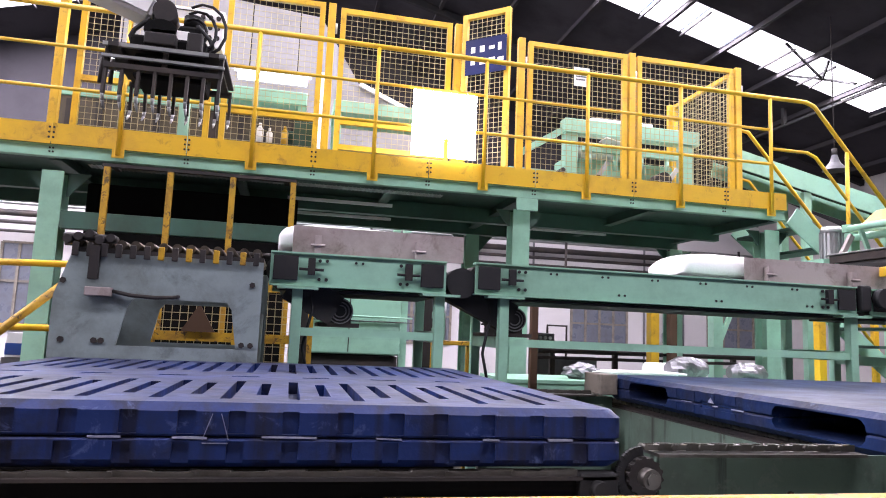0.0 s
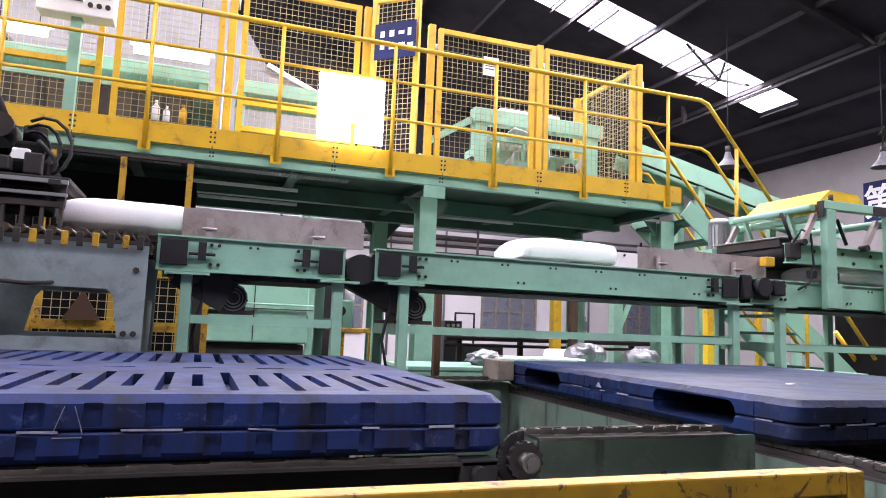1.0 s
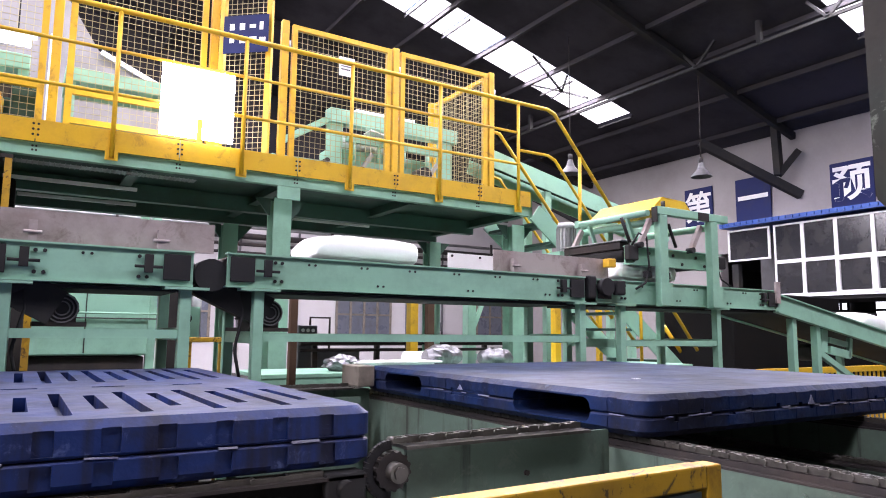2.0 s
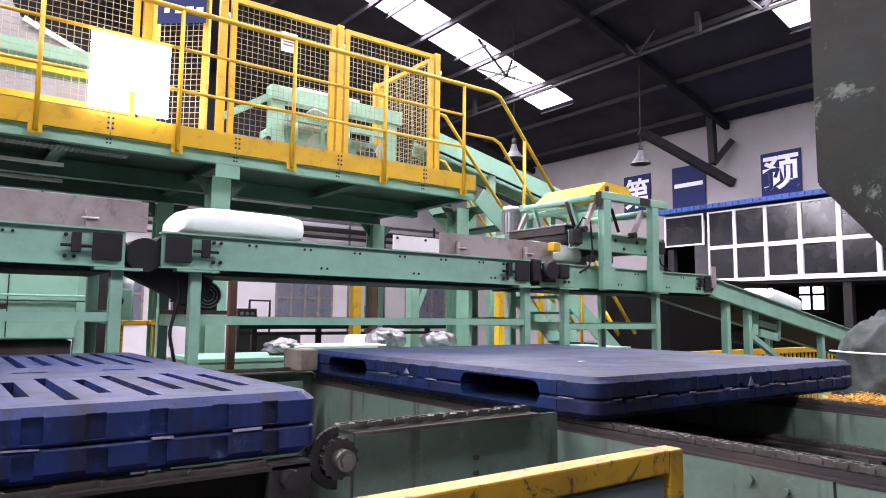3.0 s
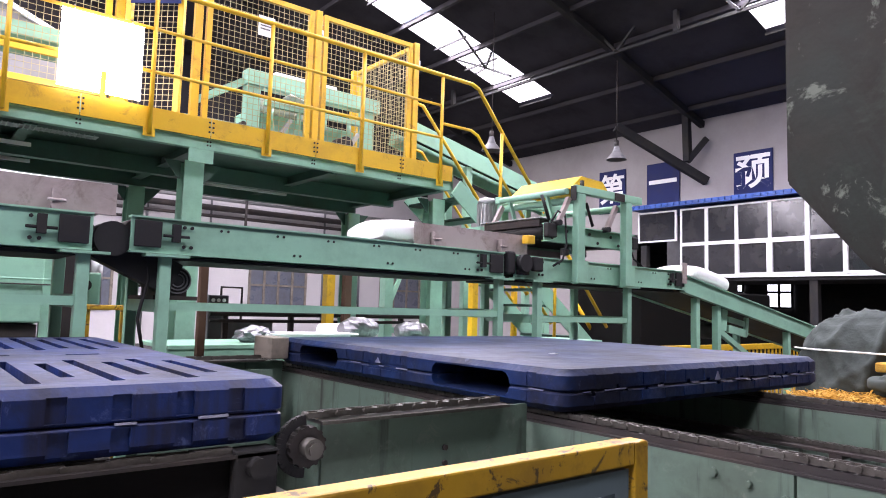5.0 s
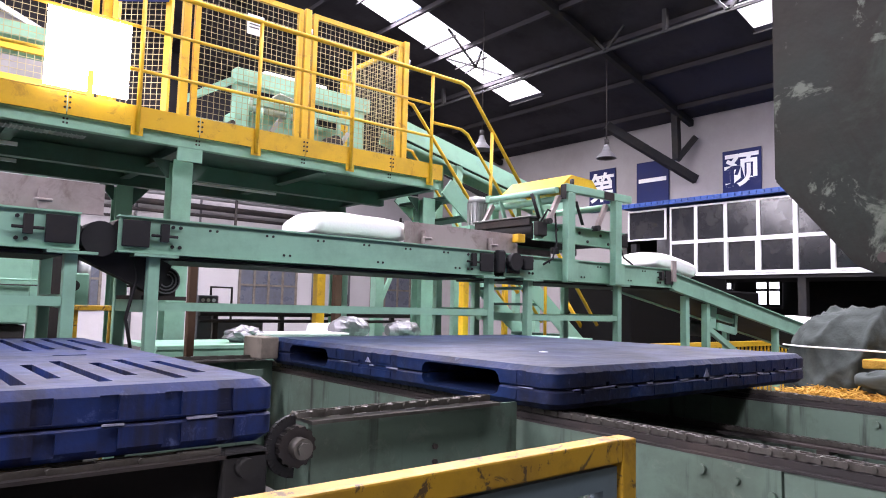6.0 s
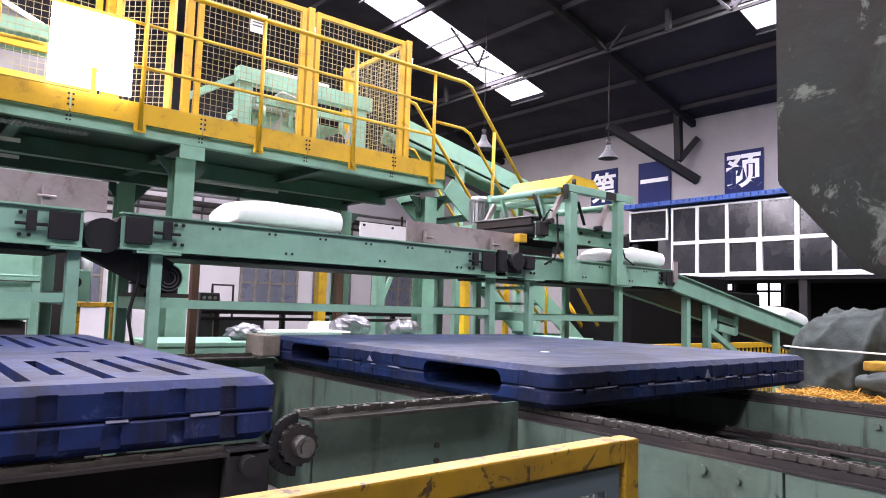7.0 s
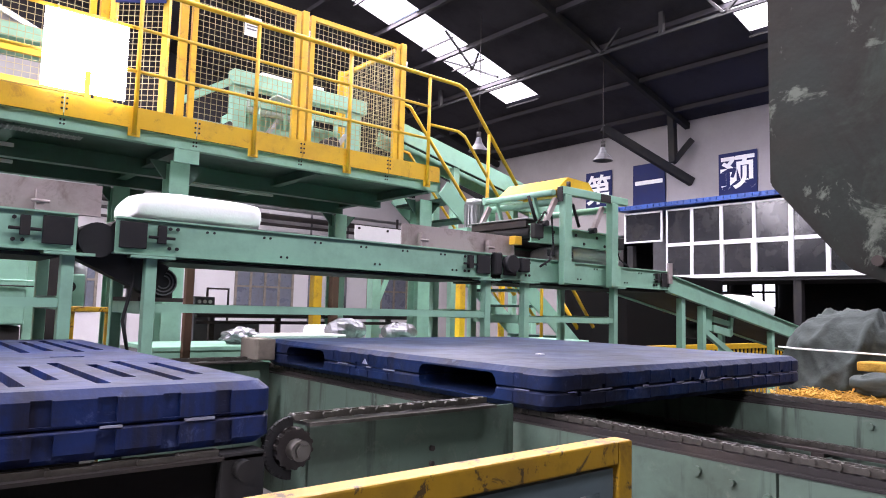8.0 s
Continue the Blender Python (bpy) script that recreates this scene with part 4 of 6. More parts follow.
# ---- pick-up table of the robot ----
ROLLER = paint("greasy_roller_steel", (0.09, 0.075, 0.06), 0.4, 0.7, amount=0.8, dirt=(0.03, 0.022, 0.015), scale=14)


def bag_table():
    t = thing("pickup_table", (-0.68, 3.5, 0), "blue-grey steel roller table with cut-out side plates", "roller table")
    x0, x1, zt, zb = -1.125, -0.235, 1.53, 0.25
    for y in (3.2, 3.98):
        bm = bm_new()
        # plate with a tapered cut-out, built of strips round the opening
        yy0, yy1 = y - 0.006, y + 0.006
        prism(bm, [(x0, 1.333), (x1, 1.333), (x1, zt), (x0 + 0.06, zt)], "y", yy0, yy1)
        prism(bm, [(x0, 1.12), (-0.85, 1.12), (-0.815, 1.30), (-0.79, 1.333), (x0, 1.333)], "y", yy0, yy1)
        prism(bm, [(-0.335, 1.12), (x1, 1.12), (x1, 1.333), (-0.39, 1.333), (-0.365, 1.30)], "y", yy0, yy1)
        prism(bm, [(x0, zb), (x1, zb), (x1, 1.12), (x0, 1.12)], "y", yy0, yy1)
        bmesh.ops.remove_doubles(bm, verts=bm.verts, dist=1e-5)
        part("side_plate", bm, GREYPLATE, t, "blue-grey steel side plate with cut-out")
    for x in (-1.09, -0.27):
        part("end_frame", box(bm_new(), x - 0.02, x + 0.02, 3.21, 3.97, 0.3, 1.3), GREYPLATE, t)
    for x in (-1.05, -0.31):
        for y in (3.25, 3.93):
            leg(t, x, y, 0.28, 0.06, GREYPLATE)
    bm = bm_new()
    bolts_y(bm, [(x0 + 0.05, 1.14), (-0.94, 1.14), (-0.91, 1.14), (-0.27, 1.14), (-0.31, 1.14), (-0.28, 1.42), (-1.09, 1.4)], 3.194, 0.014)
    tagged(part("bolts", bm, DARK, t), kind="stuff")
    n = 14
    for k in range(n):
        x = x0 + 0.075 + (x1 - x0 - 0.11) * k / (n - 1)
        r = part("roller", rod(bm_new(), (x, 3.22, 1.575), (x, 3.96, 1.575), 0.021, 12), ROLLER, t)
        bm = bm_new()
        box(bm, x - 0.013, x + 0.013, 3.172, 3.19, 1.51, 1.572, 0.004)
        part("bearing", bm, DARK if k % 2 or k < 6 else YELLOW_WORN, r)
    part("frame_strip", box(bm_new(), x0 + 0.05, x1, 3.216, 3.24, 1.53, 1.552), DARK, t)
    bm = bm_new()
    box(bm, -0.99, -0.88, 3.15, 3.19, 1.335, 1.375, 0.004)
    part("junction_box", bm, RUST, t, "small rusty junction box")
    part("hose", pipe(bm_new(), [(-0.88, 3.18, 1.36), (-0.8, 3.17, 1.345), (-0.7, 3.17, 1.34), (-0.62, 3.18, 1.345), (-0.6, 3.2, 1.35)], 0.009, 8), DARK, t)
    part("stop_arm", box(bm_new(), -0.985, -0.945, 3.16, 3.19, 1.41, 1.56), DARK, t)
    bm = bm_new()
    for k in range(5):
        rod(bm, (-1.09 + 0.045 * k, 3.18, 1.585 + 0.014 * (k % 3)), (-1.09 + 0.045 * k, 3.26, 1.585 + 0.014 * (k % 3)), 0.019, 12)
    rod(bm, (-1.11, 3.21, 1.60), (-0.90, 3.21, 1.60), 0.016, 10)
    part("air_cylinder", bm, DARK, t)


bag_table()


# ---- plastic pallets ----
def rounded_rect(x0, x1, y0, y1, r, n=5):
    pts = []
    for cx, cy, a0 in ((x1 - r, y1 - r, 0), (x0 + r, y1 - r, 90), (x0 + r, y0 + r, 180), (x1 - r, y0 + r, 270)):
        for k in range(n + 1):
            a = radians(a0 + 90 * k / n)
            pts.append((cx + r * math.cos(a), cy + r * math.sin(a)))
    return pts


def half_shell(bm, x0, x1, y0, y1, z0, z1, r, e, pockets, top=True):
    """One moulded half of a pallet: rounded box whose edge is eased by e at the outer face."""
    zs = [(z0, e * 0.3 if top else e), (z0 + (e * 0.3 if top else e), 0), (z1 - (e if top else e * 0.3), 0), (z1, e if top else e * 0.3)]
    rings = []
    for z, ins in zs:
        rings.append([bm.verts.new((x, y, z)) for x, y in rounded_rect(x0 + ins, x1 - ins, y0 + ins, y1 - ins, r)])
    n = len(rings[0])
    for a, b in zip(rings, rings[1:]):
        for k in range(n):
            f = bm.faces.new((a[k], a[(k + 1) % n], b[(k + 1) % n], b[k]))
            f.smooth = True
    bm.faces.new(rings[0][::-1])
    bm.faces.new(rings[-1])


def cut_out(me, cutter_bm):
    """The mesh with the cutter's boxes taken out of it."""
    cm = bpy.data.meshes.new("cutter")
    bmesh.ops.recalc_face_normals(cutter_bm, faces=cutter_bm.faces)
    cutter_bm.to_mesh(cm)
    cutter_bm.free()
    a, c = bpy.data.objects.new("base", me), bpy.data.objects.new("cutter", cm)
    scene.collection.objects.link(a)
    scene.collection.objects.link(c)
    mod = a.modifiers.new("cut", "BOOLEAN")
    mod.operation, mod.object, mod.solver, mod.use_self = "DIFFERENCE", c, "EXACT", True
    bpy.context.view_layer.update()
    out = bpy.data.meshes.new_from_object(a.evaluated_get(bpy.context.evaluated_depsgraph_get()))
    bpy.data.objects.remove(a)
    bpy.data.objects.remove(c)
    bpy.data.meshes.remove(cm)
    return out


def pallet(x0, x1, y0, y1, zb, zt, label, slots, forks, groove=0.008, plastic=None, nicks=False):
    """A two-shell moulded pallet: grooved flanks, deck slots and fork openings cut right through."""
    p = thing("plastic_pallet", ((x0 + x1) / 2, (y0 + y1) / 2, zb), label, "pallet", "blue pallets")
    o = Vector(p.location)
    zm = zb + (zt - zb) * 0.47
    r = 0.05 if nicks else 0.03
    rng = random.Random(len(label))
    for name, za, zc, top in (("lower_shell", zb, zm - 0.0015, False), ("upper_shell", zm + 0.0015, zt, True)):
        bm = bm_new()
        half_shell(bm, x0, x1, y0, y1, za, zc, r, 0.018, None, top)
        bmesh.ops.recalc_face_normals(bm, faces=bm.faces)
        me = bpy.data.meshes.new(name)
        bm.to_mesh(me)
        bm.free()
        cut = bm_new()
        # flank grooves
        g0, g1 = (za - 0.01, zc - 0.008) if not top else (za + 0.006, zt - (0.011 if nicks else 0.016))
        n = int((x1 - x0) / 0.113) if groove else 0
        for k in range(1, n):
            u = x0 + (x1 - x0) * k / n + rng.uniform(-0.006, 0.006)
            box(cut, u - 0.018, u + 0.018, y0 - 0.05, y0 + groove, g0, g1)
            box(cut, u - 0.018, u + 0.018, y1 - groove, y1 + 0.05, g0, g1)
        n = int((y1 - y0) / 0.125) if groove else 0
        for k in range(1, n):
            u = y0 + (y1 - y0) * k / n
            if not any(a - 0.06 < u < b + 0.06 for a, b in forks):
                box(cut, x0 - 0.05, x0 + groove, u - 0.020, u + 0.020, g0, g1)
            box(cut, x1 - groove, x1 + 0.05, u - 0.018, u + 0.018, g0, g1)
        for a, b in forks:
            prism(cut, rounded_rect(a, b, zb + 0.022, zt - 0.024, 0.032, 3), "x", x0 - 0.1, x0 + 1.1)
        if nicks:
            # small nicks along the seam
            k = 0
            u = x0 + 0.12
            while u < x1 - 0.1:
                w = rng.uniform(0.012, 0.03)
                h = rng.uniform(0.006, 0.014)
                zz = (zc - h, zc + 0.01) if not top else (za - 0.01, za + h)
                if rng.random() < 0.7:
                    box(cut, u, u + w, y0 - 0.02, y0 + 0.012, *zz)
                u += rng.uniform(0.07, 0.15)
            box(cut, x0 - 0.02, x0 + 0.005, 2.06, 2.32, *((zc - 0.012, zc + 0.01) if not top else (za - 0.01, za + 0.012)))
        if top:
            for a, b, c, d in slots:
                box(cut, a, b, c, d, zt - 0.035, zt + 0.05)
        me = cut_out(me, cut)
        me.shade_smooth()
        me.set_sharp_from_angle(angle=radians(32))
        me.transform(Matrix.Translation(-o))
        me.materials.clear()
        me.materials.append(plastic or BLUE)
        ob = new(name, me)
        ob.parent = p
        tagged(ob, "blue moulded " + name.replace("_", " "))
    bm = bm_new()
    for side in range(4):
        a, b = (x0, x1) if side < 2 else (y0, y1)
        u = a + 0.08
        while u < b - 0.12:
            v = min(u + rng.uniform(0.03, 0.13), b - 0.06)
            h, d = rng.uniform(0.0012, 0.0028), rng.uniform(0.001, 0.004)
            mid = (u + v) / 2
            if side == 0:
                beam(bm, (u, y0, zm + rng.uniform(-0.002, 0.002)), (v, y0, zm + rng.uniform(-0.002, 0.002)), 2 * d, 2 * h)
            elif side == 1:
                beam(bm, (u, y1, zm), (v, y1, zm), 2 * d, 2 * h)
            elif side == 2 and not any(p0 - 0.03 < mid < p1 + 0.03 for p0, p1 in forks):
                beam(bm, (x0, u, zm), (x0, v, zm), 2 * d, 2 * h)
            elif side == 3:
                beam(bm, (x1, u, zm), (x1, v, zm), 2 * d, 2 * h)
            u = v + rng.uniform(0.06, 0.2)
    tagged(part("seam", bm, SEAM, p, "pale scuffed moulding seam"), kind="stuff")
    return p, zm


SEAM = paint("scuffed_seam", (0.26, 0.27, 0.36), 0.6, amount=0.7, scale=20, dirt=(0.06, 0.07, 0.22), bump=0)
POCKET = paint("pallet_hollow", (0.012, 0.014, 0.03), 0.7, amount=0.3, bump=0)


def build_pallets():
    # slotted pallet: two rows of deck slots, long and short in turn, short cross slots between
    x0, x1, y0, y1, zb, zt = -1.10, 0.722, 1.462, 3.28, 0.925, 1.062
    slots = []
    n = 22
    for k in range(n):
        x = x0 + 0.10 + (x1 - x0 - 0.20) * k / (n - 1)
        w = 0.014
        long = k % 2 == 0
        slots.append((x - w, x + w, ROW1[0] if long else ROW1[0] + 0.10, ROW1[1] if long else ROW1[1] - 0.08))
        slots.append((x - w, x + w, ROW2[0] if long else ROW2[0] + 0.07, ROW2[1] if long else ROW2[1] - 0.07))
        if k % 3 == 1:
            slots.append((x - 0.045, x + 0.045, (ROW1[1] + ROW2[0]) / 2 - 0.012, (ROW1[1] + ROW2[0]) / 2 + 0.012))
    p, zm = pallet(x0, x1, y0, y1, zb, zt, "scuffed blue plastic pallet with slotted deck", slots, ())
    bm = bm_new()
    for a, b in (((-0.262, zm - 0.005), (-0.244, zm + 0.05)), ((-0.208, zm - 0.005), (-0.226, zm + 0.05)), ((-0.262, zm - 0.012), (-0.208, zm - 0.012))):
        beam(bm, (a[0], y0 - 0.001, a[1]), (b[0], y0 - 0.001, b[1]), 0.0015, 0.002, up=(0, 1, 0))
    part("triangle_mark", bm, SEAM, p, "pale moulded triangle mark")

    # fork-entry pallet, resting on the crossing chains
    x0, x1, y0, y1, zb, zt = 1.494, 3.15, 1.31, 3.116, 0.945, 1.066
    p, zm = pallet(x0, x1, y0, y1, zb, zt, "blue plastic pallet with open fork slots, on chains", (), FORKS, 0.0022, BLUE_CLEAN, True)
    bm = bm_new()
    prism(bm, [(2.292, zm + 0.004), (2.327, zm + 0.004), (2.31, zm + 0.034)], "y", y0 - 0.003, y0 + 0.001)
    part("triangle_mark", bm, SEAM, p, "pale moulded triangle mark")
    bm = bm_new()
    prism(bm, [(2.235, zm + 0.01), (2.27, zm + 0.01), (2.252, zm + 0.03)], "x", x0 - 0.003, x0 + 0.001)
    part("triangle_mark", bm, SEAM, p)
    solid("paper_scrap", box(bm_new(), 1.985, 2.01, 1.79, 1.815, zt + 0.001, zt + 0.004), WHITE, "tiny pale scrap lying on the pallet", "scrap", at=(1.99, 1.8, zt))
    solid("timber_block", box(bm_new(), 1.40, 1.488, 3.0, 3.2, 0.97, 1.07, 0.006), WOOD, "weathered grey timber block beside the pallet corner", "block", at=(1.44, 3.1, 0.97))


FORKS = ((1.53, 1.915), (2.56, 2.90))
ROW1, ROW2 = (1.56, 2.09), (2.50, 3.17)
build_pallets()


# ---- pallet chain conveyors ----
def chain_run(parent, a, b, w=0.026, pitch=0.038):
    """A roller chain from a to b, of link plates and rollers."""
    a, b = Vector(a), Vector(b)
    d = (b - a)
    n = int(d.length / pitch)
    d.normalize()
    side = d.cross(Vector((0, 0, 1))).normalized()
    bm = bm_new()
    for k in range(n):
        p = a + d * pitch * k
        q = p + d * pitch
        o = w / 2 - (0.005 if k % 2 else 0)
        for s in (-1, 1):
            beam(bm, p + side * s * o - d * 0.001, q + side * s * o + d * 0.001, 0.004, 0.017 if k % 2 else 0.013)
        rod(bm, p - side * (w / 2 + 0.003), p + side * (w / 2 + 0.003), 0.0078, 6)
    return part("chain", bm, CHAIN, parent, "oily roller chain")


CHAIN = paint("oily_chain", (0.10, 0.093, 0.083), 0.36, 0.65, amount=0.5, dirt=(0.03, 0.025, 0.02), scale=15)


def chain_conveyors():
    c = thing("chain_conveyor", (0.2, 2.3, 0), "worn green chain conveyor under the slotted pallet", "chain conveyor", "pallet conveyors")
    zt = 0.955
    for y, s in ((1.47, -1), (3.10, 1)):
        bm = bm_new()
        box(bm, 0.82, 1.505, y - 0.005, y + 0.005, 0.42, zt)
        part("top_flange", box(bm_new(), 0.80, 1.40, y - 0.04, y + 0.04, zt + 0.0005, zt + 0.0085), CHAIN, c)
        part("side_plate", bm, MINT_WORN, c, "stained green side plate")
        # Plate, flange and bracket are oily, and blackened to carry the pallet's shade.
        bm = bm_new()
        box(bm, -2.6, 0.70, y - 0.005, y + 0.005, 0.55, 0.90)
        part("top_flange", box(bm_new(), -2.6, 0.70, y - 0.03, y + 0.03, 0.9005, 0.908), DARK, c)
        part("side_plate", bm, DEEP_BLACK, c, "oily lower side plate, blackened for the shade under the pallet")
        chain_run(c, (0.78, y, zt + 0.02), (1.40, y, zt + 0.02))
        # nose sprocket
        teeth = [(0.776 + r * math.cos((k + o) * math.tau / 14), 0.905 + r * math.sin((k + o) * math.tau / 14)) for k in range(14) for o, r in ((0, 0.044), (0.4, 0.044), (0.55, 0.048), (0.8, 0.048))]
        bm = prism(bm_new(), teeth, "y", y - 0.02, y + 0.02)
        w = part("sprocket", bm, DARK, c, "greasy black nose sprocket")
        bm = bm_new()
        rod(bm, (0.776, y - 0.05, 0.905), (0.776, y + 0.02, 0.905), 0.024, 14)
        rod(bm, (0.776, y - 0.056, 0.905), (0.776, y - 0.05, 0.905), 0.016, 6)
        part("shaft_end", bm, CHAIN, w)
        bm = bm_new()
        n = 18
        for k in range(n):
            a, b = radians(90 + 180 * k / n), radians(90 + 180 * (k + 1) / n)
            beam(bm, (0.776 + 0.060 * math.cos(a), y, 0.905 + 0.060 * math.sin(a)), (0.776 + 0.060 * math.cos(b), y, 0.905 + 0.060 * math.sin(b)), 0.022, 0.013, up=(0, 1, 0))
        part("chain", bm, BLACK, c, "black greasy chain round the nose")
        bm = bm_new()
        bolts_y(bm, [(1.19, 0.86), (1.19, 0.82), (0.95, 0.70), (1.3, 0.62)], y - 0.006, 0.008)
        tagged(part("bolts", bm, DARK, c), kind="stuff")
        # bearing and bracket of the neighbouring drive
        bm = bm_new()
        box(bm, 0.60, 0.70, y - 0.03, y + 0.03, 0.80, 0.915, 0.006)
        rod(bm, (0.645, y - 0.06, 0.88), (0.645, y - 0.03, 0.88), 0.022, 12)
        part("bearing_bracket", bm, BLACK, c, "oily bearing bracket, blackened for the shade under the pallet")
        for x in (-2.4, -0.9, 0.45, 1.0):
            part("leg", box(bm_new(), x - 0.04, x + 0.04, y + 0.007 if y < 2 else y - 0.087, y + 0.087 if y < 2 else y - 0.007, 0, 0.56), MINT_WORN, c)
        chain_run(c, (-2.6, y, 0.913), (0.66, y, 0.913), 0.026, 0.08)
    for x in (-2.0, -0.6, 0.4, 1.0):
        part("cross_tie", box(bm_new(), x - 0.03, x + 0.03, 1.56, 3.01, 0.5, 0.58), MINT_WORN, c)
    part("drain_plate", box(bm_new(), 0.82, 1.39, 2.95, 2.956, 0.45, 0.93), MINT_WORN, c)

    c = thing("chain_conveyor", (2.0, 0.6, 0), "worn green crossing chain conveyor with bolted side plates", "chain conveyor", "pallet conveyors")
    zt = 0.899
    for x, s in ((1.535, 1), (2.66, 1)):
        bm = bm_new()
        box(bm, x - 0.006, x + 0.006, -1.6, 0.698, 0.35, zt)
        part("side_plate", bm, MINT_WORN, c, "stained green side plate")
        bm = bm_new()
        box(bm, x - 0.009, x + 0.006, 0.703, 3.6, 0.35, zt)
        part("side_plate", bm, MINT_WORN, c, "stained green side plate with bolts")
        bm = bm_new()
        for k, (y, z) in enumerate(((0.885, 0.87), (0.885, 0.79), (0.72, 0.845), (0.72, 0.74), (0.60, 0.84), (0.80, 0.86), (0.80, 0.80), (0.40, 0.8), (0.2, 0.84), (1.05, 0.74), (0.55, 0.72), (0.885, 0.70))):
            rr = 0.012 if k % 3 == 0 else 0.008
            rod(bm, (x - 0.02, y, z), (x - 0.006, y, z), rr, 8)
        tagged(part("bolts", bm, MINT_WORN, c), kind="stuff")
        part("top_flange", box(bm_new(), x - 0.0095, x + 0.06, -1.6, 3.6, zt + 0.0005, zt + 0.0065), DARK, c)
        part("rail", box(bm_new(), x + 0.008, x + 0.045, -1.6, 3.6, zt + 0.007, zt + 0.022), DARK, c)
        chain_run(c, (x + 0.026, -1.6, zt + 0.033), (x + 0.026, 3.6, zt + 0.033), 0.034, 0.0254)
        # slack return strand hung inside
        if x > 2:
            part("return_rail", box(bm_new(), x - 0.16, x - 0.06, -1.6, 3.5, 0.78, 0.79), DARK, c)
            chain_run(c, (x - 0.11, -1.6, 0.80), (x - 0.11, 3.5, 0.80), 0.034, 0.0254)
            for y in (0.2, 1.0, 1.9):
                part("rail_bracket", box(bm_new(), x - 0.16, x - 0.007, y - 0.02, y + 0.02, 0.765, 0.779), DARK, c)
        for y in (-1.4, 0.2, 1.9, 3.4):
            part("leg", box(bm_new(), x + 0.01, x + 0.09, y - 0.04, y + 0.04, 0, 0.5), MINT_WORN, c)
    part("cross_tie", box(bm_new(), 1.5, 2.6, 2.2, 2.3, 0.45, 0.55), MINT_WORN, c)
    part("cross_tie", box(bm_new(), 1.5, 2.6, -0.5, -0.4, 0.45, 0.55), MINT_WORN, c)
    part("tray", box(bm_new(), 1.48, 2.6, -1.5, 3.5, 0.58, 0.60), DARK, c, "oily black drip tray")


chain_conveyors()


def front_fence():
    f = thing("safety_fence", (0.2, 0.62, 0), "low chipped yellow safety fence with mesh panels", "fence")
    y, zt = 0.62, 1.055
    bm = bm_new()
    box(bm, -2.2, 0.8235, y - 0.016, y + 0.016, zt - 0.032, zt, 0.003)
    part("top_rail", bm, YELLOW_WORN, f, "chipped yellow square tube")
    for x in (-2.18, -1.1, 0.84):
        part("post", box(bm_new(), x - 0.016, x + 0.016, y - 0.016, y + 0.016, 0, zt - 0.033 if x < 0.8 else zt - 0.001, 0.003), YELLOW_WORN, f)
    part("base_rail", box(bm_new(), -2.15, 0.815, y - 0.015, y + 0.015, 0.12, 0.15), YELLOW_WORN, f)
    for x0, x1 in ((-2.15, -1.125), (-1.075, 0.815)):
        bm = bm_new()
        for a, b, c, d in ((x0, x1, zt - 0.065, zt - 0.036), (x0, x1, 0.16, 0.19), (x0, x0 + 0.03, 0.19, zt - 0.065), (x1 - 0.03, x1, 0.19, zt - 0.065)):
            box(bm, a, b, y - 0.012, y + 0.012, c, d)
        pn = part("panel_frame", bm, SLATE, f, "slate blue inner frame")
        part("mesh", mesh_grid(bm_new(), (x0, y, 0.17), (x1 - x0, 0, 0), (0, 0, zt - 0.24), 0.05, 0.006), WHITE, pn)


SLATE = paint("slate_paint", (0.10, 0.14, 0.16), 0.5, amount=0.4)
front_fence()


def crate():
    c = thing("white_crate", (0.86, 1.0, 0.35), "pale plastic crate standing behind the mesh fence", "crate")
    part("body", box(bm_new(), 0.70, 1.02, 0.85, 1.15, 0.35, 0.83, 0.01), WHITE, c)
    part("lid", box(bm_new(), 0.69, 1.03, 0.84, 1.16, 0.832, 0.86, 0.006), WHITE, c)
    part("stand", box(bm_new(), 0.69, 1.03, 0.84, 1.16, 0, 0.348), RUST, c)


crate()


def chute():
    """A large dull steel discharge chute with a sloping bottom edge, hung from a frame."""
    c = thing("steel_chute", (2.4, 0.3, 1.3), "large scuffed dull green-grey steel chute with sloping bottom", "chute")
    x0, x1 = 2.2, 3.0
    out = [(1.012, 3.6), (1.010, 1.66), (0.78, 1.38), (0.66, 1.325), (-0.9, 1.325), (-0.9, 3.6)]
    bm = bm_new()
    prism(bm, out, "x", x0, x1)
    bmesh.ops.bevel(bm, geom=[e for e in bm.edges], offset=0.006, segments=2, affect="EDGES")
    part("shell", bm, CHUTE, c)
    bm = bm_new()
    for k in range(9):
        y = 0.95 - 0.2 * k
        rod(bm, (x0 - 0.008, y, 3.2), (x0, y, 3.2), 0.012, 8)
    box(bm, x0 - 0.012, x0 - 0.001, -0.9, 1.0, 3.14, 3.165)
    part("seam_strip", bm, CHUTE, c)
    part("bolt_stub", rod(bm_new(), (x0 - 0.03, 0.70, 1.40), (x0, 0.70, 1.40), 0.016, 8), DARK, c)
    for x in (2.3, 2.9):
        part("support_leg", box(bm_new(), x - 0.05, x + 0.05, -1.05, -0.95, 0, 3.6), MINT_WORN, c)
        part("hanger", box(bm_new(), x - 0.04, x + 0.04, -1.05, 1.0, 3.602, 3.7), MINT_WORN, c)


chute()


